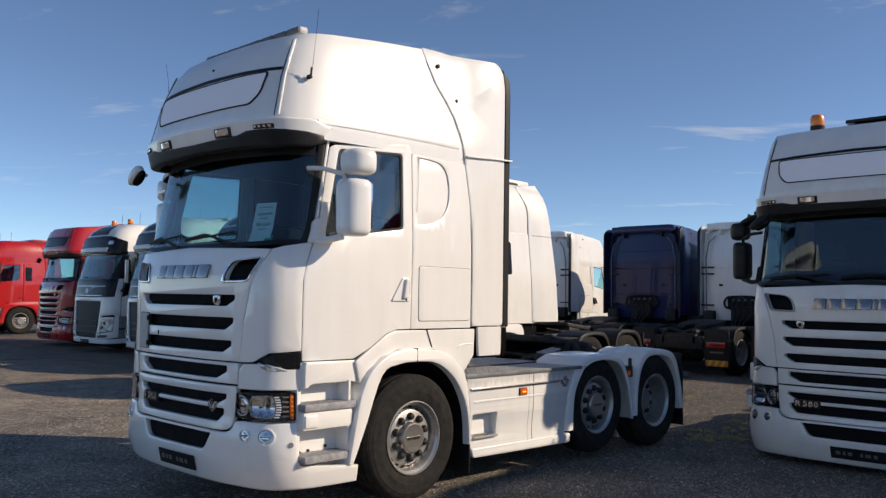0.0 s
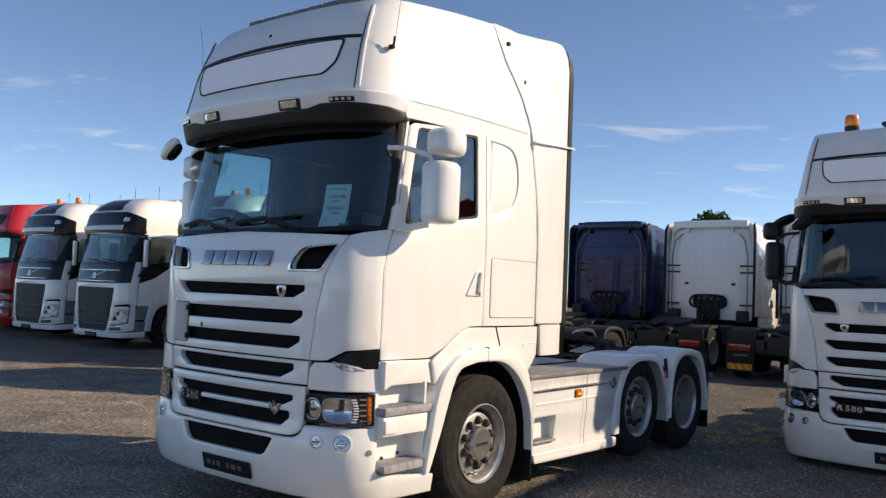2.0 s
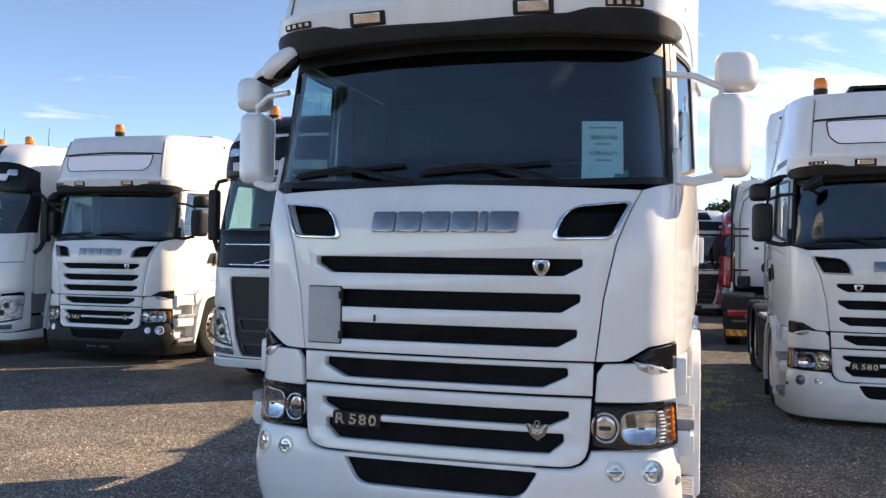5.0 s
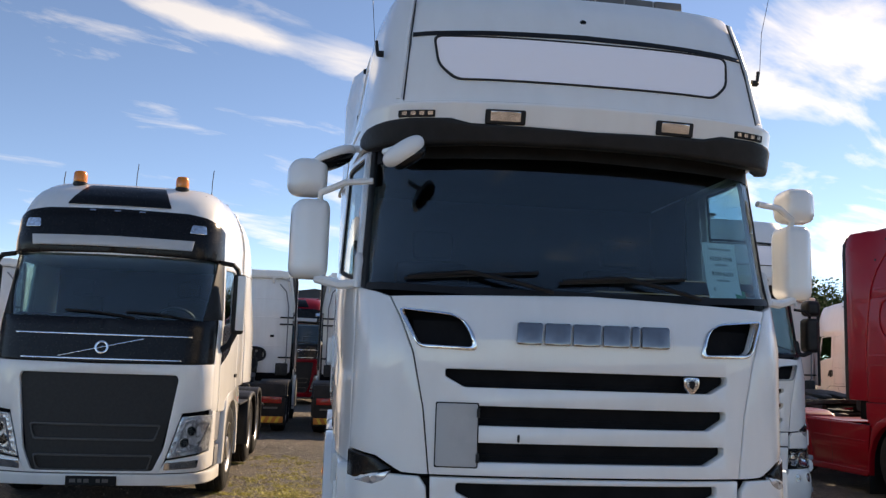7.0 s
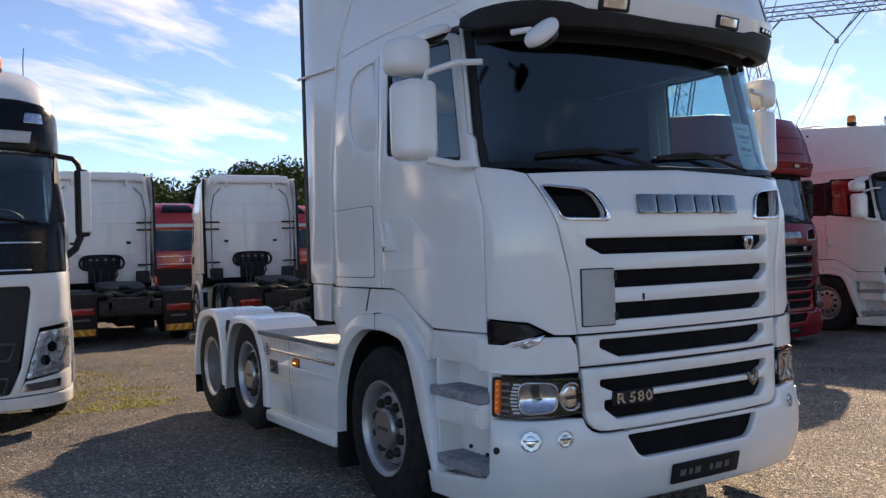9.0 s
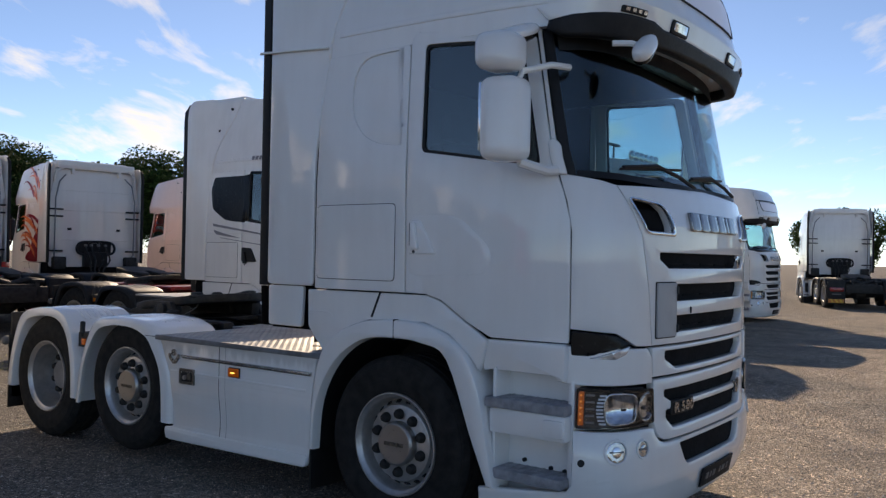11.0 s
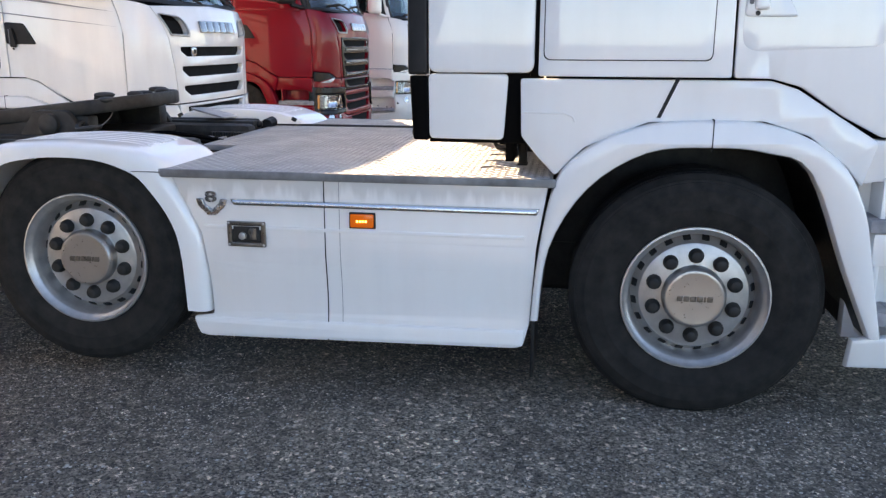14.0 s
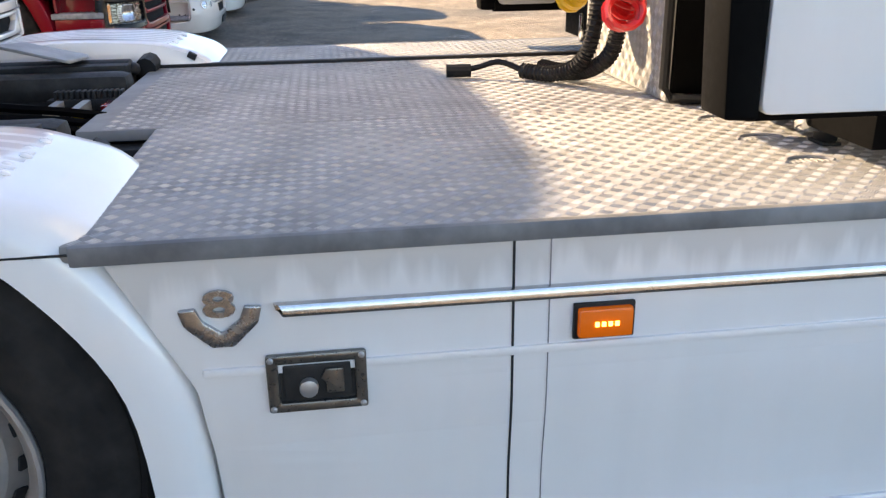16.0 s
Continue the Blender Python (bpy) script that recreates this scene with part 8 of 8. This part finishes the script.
# second row, tails towards the camera
for x, y, yaw, body, lab in ((-9.9, 17.4, 180, WHITE_B, "white tractor unit with black mudguards, seen from behind"),
                             (-6.1, 17.1, 180, BLUE, "dark blue tractor unit with black mudguards"),
                             (-3.35, 17.4, 180, WHITE_B, "white tractor unit with black mudguards, seen from behind"),
                             (-0.35, 17.2, 180, WHITE_B, "white tractor unit with orange marker boards"),
                             (3.3, 17.2, 176, WHITE_B, "white tractor unit with orange marker boards"),
                             (6.75, 17.3, 175, CREAM, "white tractor unit with orange flame foil"),
                             (10.75, 17.4, 179, PEACH, "peach-coloured tractor unit with black mudguards"),
                             (14.3, 17.4, 180, WHITE_B, "white tractor unit with black mudguards, seen from behind")):
    scania(pose(x, y, 0, 0, 0, yaw), lab, body, 0.10, 0, True, BLACK, False, group=BACKG, extras=("flames",) if "flame" in lab else ())
# third row, facing the camera again
volvo(pose(3.15, 24.5, 0), "bright red tractor unit with black bumper grille", RED, RED, detail=0, group="far lorries", rear=False)
volvo(pose(-2.6, 24.5, 0), "dark red tractor unit behind the white ones", WINE, GLOSSBLACK, detail=0, group="far lorries", rear=False)
volvo(pose(7.2, 25.0, 0), "bright red tractor unit with pale visor", RED, RED, detail=0, group="far lorries", rear=False)
volvo(pose(1.15, 25.4, 0), "white tractor unit with dark band in the third row", WHITE_B, detail=0, group="far lorries", rear=False)
# across the yard, tails towards the camera
for x, y, pale in ((31.6, 4.5, False), (31.4, 0.96, False), (32.4, -2.6, True), (32.2, -6.2, False), (32.4, -9.8, True)):
    scania(pose(x, y, 0, 0, 0, 115), "white tractor unit with white mudguards across the yard" if pale else "white tractor unit with black chassis across the yard", WHITE_B, 0.10, 0, True, WHITE_B if pale else BLACK, pale, group="lorries across the yard")



# ---- what only the near tractor unit carries ----
bar = part("light_bar", box(-0.70, 0.70, -0.84, -0.76, 3.695, 3.755, 0.02), HATCH, hero, "grey roof light bar in segments")
for k in range(8):
    part("segment", shape("barseg", lambda: box(-0.082, 0.082, -0.852, -0.75, 3.702, 3.750, 0.012)), PLATET, bar, at=pose(-0.61 + 0.174 * k, 0, 0))
for x in (-0.5, 0.0, 0.5):
    part("bar_foot", shape("barfoot", lambda: box(-0.02, 0.02, -0.82, -0.78, 3.62, 3.72, 0.004)), BLACK, bar, at=pose(x, 0, 0))
for s in (1, -1):
    an = part("antenna", shape(("antfoot", s), lambda: joined(lathe([(0.018, -0.02), (0.017, 0.012), (0.010, 0.02)], 12, "x", (0, 0, 0)), tube([(0.012, 0, 0), (0.02, 0, 0.07 * s)], 0.008, 6))), BLACK, hero, at=pose(s * 1.055, -1.0, 3.245, 0, 0 if s > 0 else 180, 0))
    part("whip", shape(("whip", s), lambda: tube([(0.02, 0, 0), (0.03, 0, 0.06 * s), (0.05, 0.01, 0.30 * s), (0.09, 0.0, 0.50 * s)], 0.0016, 5)), BLACK, an)
    part("plug_button", shape("roofbutton", lambda: lathe([(0.02, -0.03), (0.02, 0.0), (0.01, 0.004)], 10, "y")), SEAMM, hero, at=pose(0.0, -1.185, 3.43, 180, 0, 0))
sheet = part("price_sheet", wrap([rect(0.675, 0.885, 2.0, 2.30)], 0.002, BODY, 0, -0.03, 0.05, 0.1), PAPER, hero, "printed sale sheet behind the windscreen")
for txt, zz, sz in (("10204-1040", 2.215, 0.030), ("R580 6x2/4", 2.135, 0.030), ("06-06-2017", 2.05, 0.030)):
    part("printed_line", words(txt, sz, BODY, (0.782, zz), 0.001, out=-0.0285), INK, sheet)
for k, zz in enumerate((2.262, 2.178, 2.095)):
    part("printed_bar", wrap([rect(0.74 - 0.03 * (k == 0), 0.82 + 0.03 * (k == 0), zz, zz + 0.010)], 0.001, BODY, 0, -0.0285, 0, 0), HATCH, sheet)
part("green_sticker", wrap([rect(0.84, 0.91, 1.995, 2.05)], 0.001, BODY, 0, -0.026, 0, 0), surface("green_sticker", (0.03, 0.28, 0.14), 0.5), hero)


# ---- weeds and loose stones on the yard ----
def weed_material():
    m, nt, b = material("dry_weeds")
    info = nt.nodes.new("ShaderNodeNewGeometry")
    r = ramp_node(nt, info.outputs["Random Per Island"], 0.0, 1.0, (0.34, 0.31, 0.07), (0.78, 0.70, 0.24))
    nt.links.new(r.outputs[0], b.inputs["Base Color"])
    b.inputs["Roughness"].default_value = 0.8
    return m


def weeds():
    rnd = random.Random(7)
    verts, faces = [], []
    clumps = [(rnd.gauss(-1.85, 0.36), 5.0 + 4.0 * rnd.random() ** 1.6, rnd.uniform(0.04, 0.20)) for k in range(120)]
    clumps += [(rnd.gauss(1.35, 0.3), rnd.uniform(4.6, 9.5), rnd.uniform(0.05, 0.18)) for k in range(40)]
    for cx, cy, r in clumps:
        for i in range(38):
            a, d = rnd.uniform(0, 6.28), r * math.sqrt(rnd.random())
            x, y = cx + d * math.cos(a), cy + d * math.sin(a)
            h, b = rnd.uniform(0.012, 0.042), rnd.uniform(0, 6.28)
            lx, ly = rnd.uniform(-0.05, 0.05), rnd.uniform(-0.05, 0.05)
            n = len(verts)
            verts += [(x - 0.004 * math.cos(b), y - 0.004 * math.sin(b), 0), (x + 0.004 * math.cos(b), y + 0.004 * math.sin(b), 0), (x + lx, y + ly, h)]
            faces.append((n, n + 1, n + 2))
    me = bpy.data.meshes.new("weeds")
    me.from_pydata(verts, [], faces)
    me.materials.append(None)
    return me


def stone_material():
    m, nt, b = material("loose_stones")
    info = nt.nodes.new("ShaderNodeNewGeometry")
    r = ramp_node(nt, info.outputs["Random Per Island"], 0.0, 1.0, (0.16, 0.153, 0.145), (0.66, 0.62, 0.56))
    nt.links.new(r.outputs[0], b.inputs["Base Color"])
    b.inputs["Roughness"].default_value = 0.85
    return m


def stones():
    rnd = random.Random(11)
    verts, faces = [], []
    for i in range(52000):
        if i < 9000:
            x, y = rnd.uniform(-4.3, -0.9), rnd.uniform(-1.6, 3.6)
        elif i < 13500:
            x, y = rnd.uniform(-5.0, 3.5), rnd.uniform(-4.6, 0.5)
        elif i < 17000:
            x, y = rnd.uniform(-3.5, 4.5), rnd.uniform(4.0, 12.0)
        elif i < 34000:
            x, y = rnd.uniform(0.6, 9.0), rnd.uniform(-5.5, 3.4)
        elif i < 44000:
            x, y = rnd.uniform(-4.5, 4.5), rnd.uniform(3.6, 11.0)
        else:
            x, y = rnd.uniform(-9.0, -2.0), rnd.uniform(-3.5, 4.0)
        r = 0.0022 + 0.0055 * rnd.random() ** 3 if i < 17000 else 0.004 + 0.010 * rnd.random() ** 2.5
        k = rnd.uniform(0.5, 1.0)
        a = rnd.uniform(0, 6.28)
        ca, sa = math.cos(a), math.sin(a)
        n = len(verts)
        for dx, dy, dz in ((r, 0, 0), (0, r * k, 0), (-r, 0, 0), (0, -r * k, 0), (0.2 * r, 0.1 * r, r * 0.8)):
            verts.append((x + dx * ca - dy * sa, y + dx * sa + dy * ca, dz + 0.0005))
        faces += [(n, n + 1, n + 4), (n + 1, n + 2, n + 4), (n + 2, n + 3, n + 4), (n + 3, n, n + 4)]
    me = bpy.data.meshes.new("stones")
    me.from_pydata(verts, [], faces)
    me.materials.append(None)
    return me


tagged(part("weeds", weeds(), weed_material(), at=pose(0, 0, -0.018)), "dry yellow-green weeds growing through the asphalt", "weeds", kind="stuff")
tagged(part("loose_stones", stones(), stone_material(), at=pose(0, 0, -0.018)), "small pale stones scattered on the asphalt", "stones", kind="stuff")

# ---- trees, hall, power line ----
BARK = surface("bark", (0.09, 0.075, 0.06), 0.9, vary=0.4, scale=10, bump=0.5, bump_scale=30)


def leaf_material():
    m, nt, b = material("leaves")
    info = nt.nodes.new("ShaderNodeNewGeometry")
    r = ramp_node(nt, info.outputs["Random Per Island"], 0.0, 1.0, (0.018, 0.038, 0.010), (0.060, 0.100, 0.024))
    nt.links.new(r.outputs[0], b.inputs["Base Color"])
    b.inputs["Roughness"].default_value = 0.9
    b.inputs["Specular IOR Level"].default_value = 0.08
    return m


LEAF = leaf_material()


def tree(x, y, h, spread, seed):
    rnd = random.Random(seed)
    t = tagged(empty("tree", pose(x, y, 0)), "leafy green tree behind the parked lorries", "tree", "trees behind the yard")
    tips = []
    bms = [tube(smooth_line([(0, 0, 0), (rnd.uniform(-0.1, 0.1), 0, h * 0.25), (rnd.uniform(-0.2, 0.2), rnd.uniform(-0.2, 0.2), h * 0.5)], 3), 0.16, 8)]
    for k in range(9):
        a = rnd.uniform(0, 2 * math.pi)
        z0 = h * rnd.uniform(0.22, 0.5)
        r = spread * rnd.uniform(0.45, 0.95)
        z1 = h * rnd.uniform(0.5, 0.95)
        tip = (r * math.cos(a), r * math.sin(a), z1)
        bms.append(tube([(0, 0, z0), (tip[0] * 0.5, tip[1] * 0.5, (z0 + z1) * 0.5), tip], 0.05, 5))
        tips += [tip, (tip[0] * 0.6, tip[1] * 0.6, (z0 + z1) * 0.55)]
    tips += [(0, 0, h * 0.8), (0.3, -0.3, h * 0.92)]
    part("trunk", joined(*bms), BARK, t)
    verts, faces = [], []
    for cx, cy, cz in tips:
        rad = spread * rnd.uniform(0.32, 0.55)
        for i in range(1700):
            d = Vector((rnd.gauss(0, 1), rnd.gauss(0, 1), rnd.gauss(0, 0.8)))
            d = d.normalized() * rad * rnd.uniform(0.12, 1.0) ** 0.6 * 1.05
            c = Vector((cx, cy, cz)) + d
            if c.z < h * 0.16:
                continue
            s = rnd.uniform(0.055, 0.13)
            ax = Vector((rnd.gauss(0, 1), rnd.gauss(0, 1), rnd.gauss(0, 1))).normalized()
            bx = ax.orthogonal().normalized()
            n = len(verts)
            verts += [tuple(c - ax * s), tuple(c + bx * s * 0.6), tuple(c + ax * s), tuple(c - bx * s * 0.6)]
            faces.append((n, n + 1, n + 2, n + 3))
    me = bpy.data.meshes.new("crown")
    me.from_pydata(verts, [], faces)
    me.materials.append(None)
    part("crown", me, LEAF, t)


for k, (x, y, h, sp) in enumerate(((3.5, 34, 4.9, 2.2), (7.0, 35, 5.3, 2.4), (10.5, 34, 5.9, 2.5), (13.6, 36, 6.2, 2.2), (16.6, 35, 5.0, 2.2), (19.5, 34, 6.2, 2.2), (-8.6, 30, 4.8, 2.0),
                                   (52, 1.0, 4.2, 2.6), (53, -5.5, 4.5, 2.8), (52, 8.5, 4.6, 2.6), (24, 36, 5.6, 2.6), (29, 36, 5.2, 2.6))):
    tree(x, y, h, sp, 40 + k)

HALLW = surface("grey_cladding", (0.16, 0.17, 0.17), 0.7, vary=0.15, scale=1.5)
HALLR = surface("dark_roof_sheet", (0.05, 0.055, 0.06), 0.6, vary=0.2, scale=1.5)
hall = tagged(empty("hall", pose(-2.5, 52, 0)), "low grey industrial hall with a dark roof", "building")
part("wall", box(-9, 9, 0, 14, 0, 4.2, 0.02), HALLW, hall)
part("roof", wrap([[(-9.4, 4.2), (9.4, 4.2), (9.4, 4.5), (0, 6.0), (-9.4, 4.5)]], 14.8, lambda u, v, w: (u, -0.4 - w, v), 0, 0, 0, 0), HALLR, hall)
part("gate", box(-2, 2, -0.06, 0.02, 0, 3.4, 0.02), HALLR, hall)

GALV = surface("galvanised_steel", (0.26, 0.265, 0.275), 0.6, metal=0.4, vary=0.2)


def lattice(a, b, w0, w1, n):
    """Four corner bars with zigzag braces between two points."""
    a, b = Vector(a), Vector(b)
    d = (b - a).normalized()
    p = d.cross(Vector((0.31, -0.62, 0.7))).normalized()
    q = d.cross(p)
    bms = []
    cs = [(1, 1), (1, -1), (-1, -1), (-1, 1)]

    def corner(t, c):
        w = w0 + (w1 - w0) * t
        return a + (b - a) * t + p * c[0] * w + q * c[1] * w
    for c in cs:
        bms.append(tube([corner(0, c), corner(1, c)], 0.065, 4))
    for i in range(n):
        for j in range(4):
            c, e = cs[j], cs[(j + 1) % 4]
            if i % 2:
                c, e = e, c
            bms.append(tube([corner(i / n, c), corner((i + 1) / n, e)], 0.032, 3))
    return joined(*bms)


pyl = tagged(empty("pylon", pose(57.5, 47.5, 0, 0, 0, -49)), "tall grey lattice power pylon with a wide arm", "pylon")
part("leg", lattice((-6.0, 0, 0), (-0.5, 0, 32), 0.75, 0.55, 30), GALV, pyl)
part("leg", lattice((6.0, 0, 0), (0.5, 0, 32), 0.75, 0.55, 30), GALV, pyl)
part("cross_arm", lattice((-7.2, 0, 22.0), (14.0, 0, 22.0), 0.45, 0.45, 26), GALV, pyl)
for x in (-4.6, 3.0, 9.5):
    part("insulator", joined(tube([(x - 2.2, 0, 21.6), (x, 0, 19.2), (x + 2.2, 0, 21.6)], 0.09, 5), tube([(x, 0, 19.2), (x, 0, 18.9)], 0.2, 6)), GALV, pyl)
    for dx in (-0.35, 0.35):
        part("wire", tube([(x + dx, 110 - 12 * i, 18.9 + 10.0 * ((110 - 12 * i) / 110.0) ** 2 - 10.0 * abs(110 - 12 * i) / 110.0 * 0.9) for i in range(20)], 0.03, 4), IRON, pyl)

post = tagged(empty("yard_lamp", pose(60, 27.5, 0)), "tall yard lamp post with two heads", "lamp post")
part("pole", tube([(0, 0, 0), (0, 0, 11.2)], 0.09, 8), GALV, post)
part("head", box(-0.9, -0.2, -0.2, 0.2, 11.1, 11.3, 0.04), GALV, post)
part("head", box(0.2, 0.9, -0.2, 0.2, 11.1, 11.3, 0.04), GALV, post)
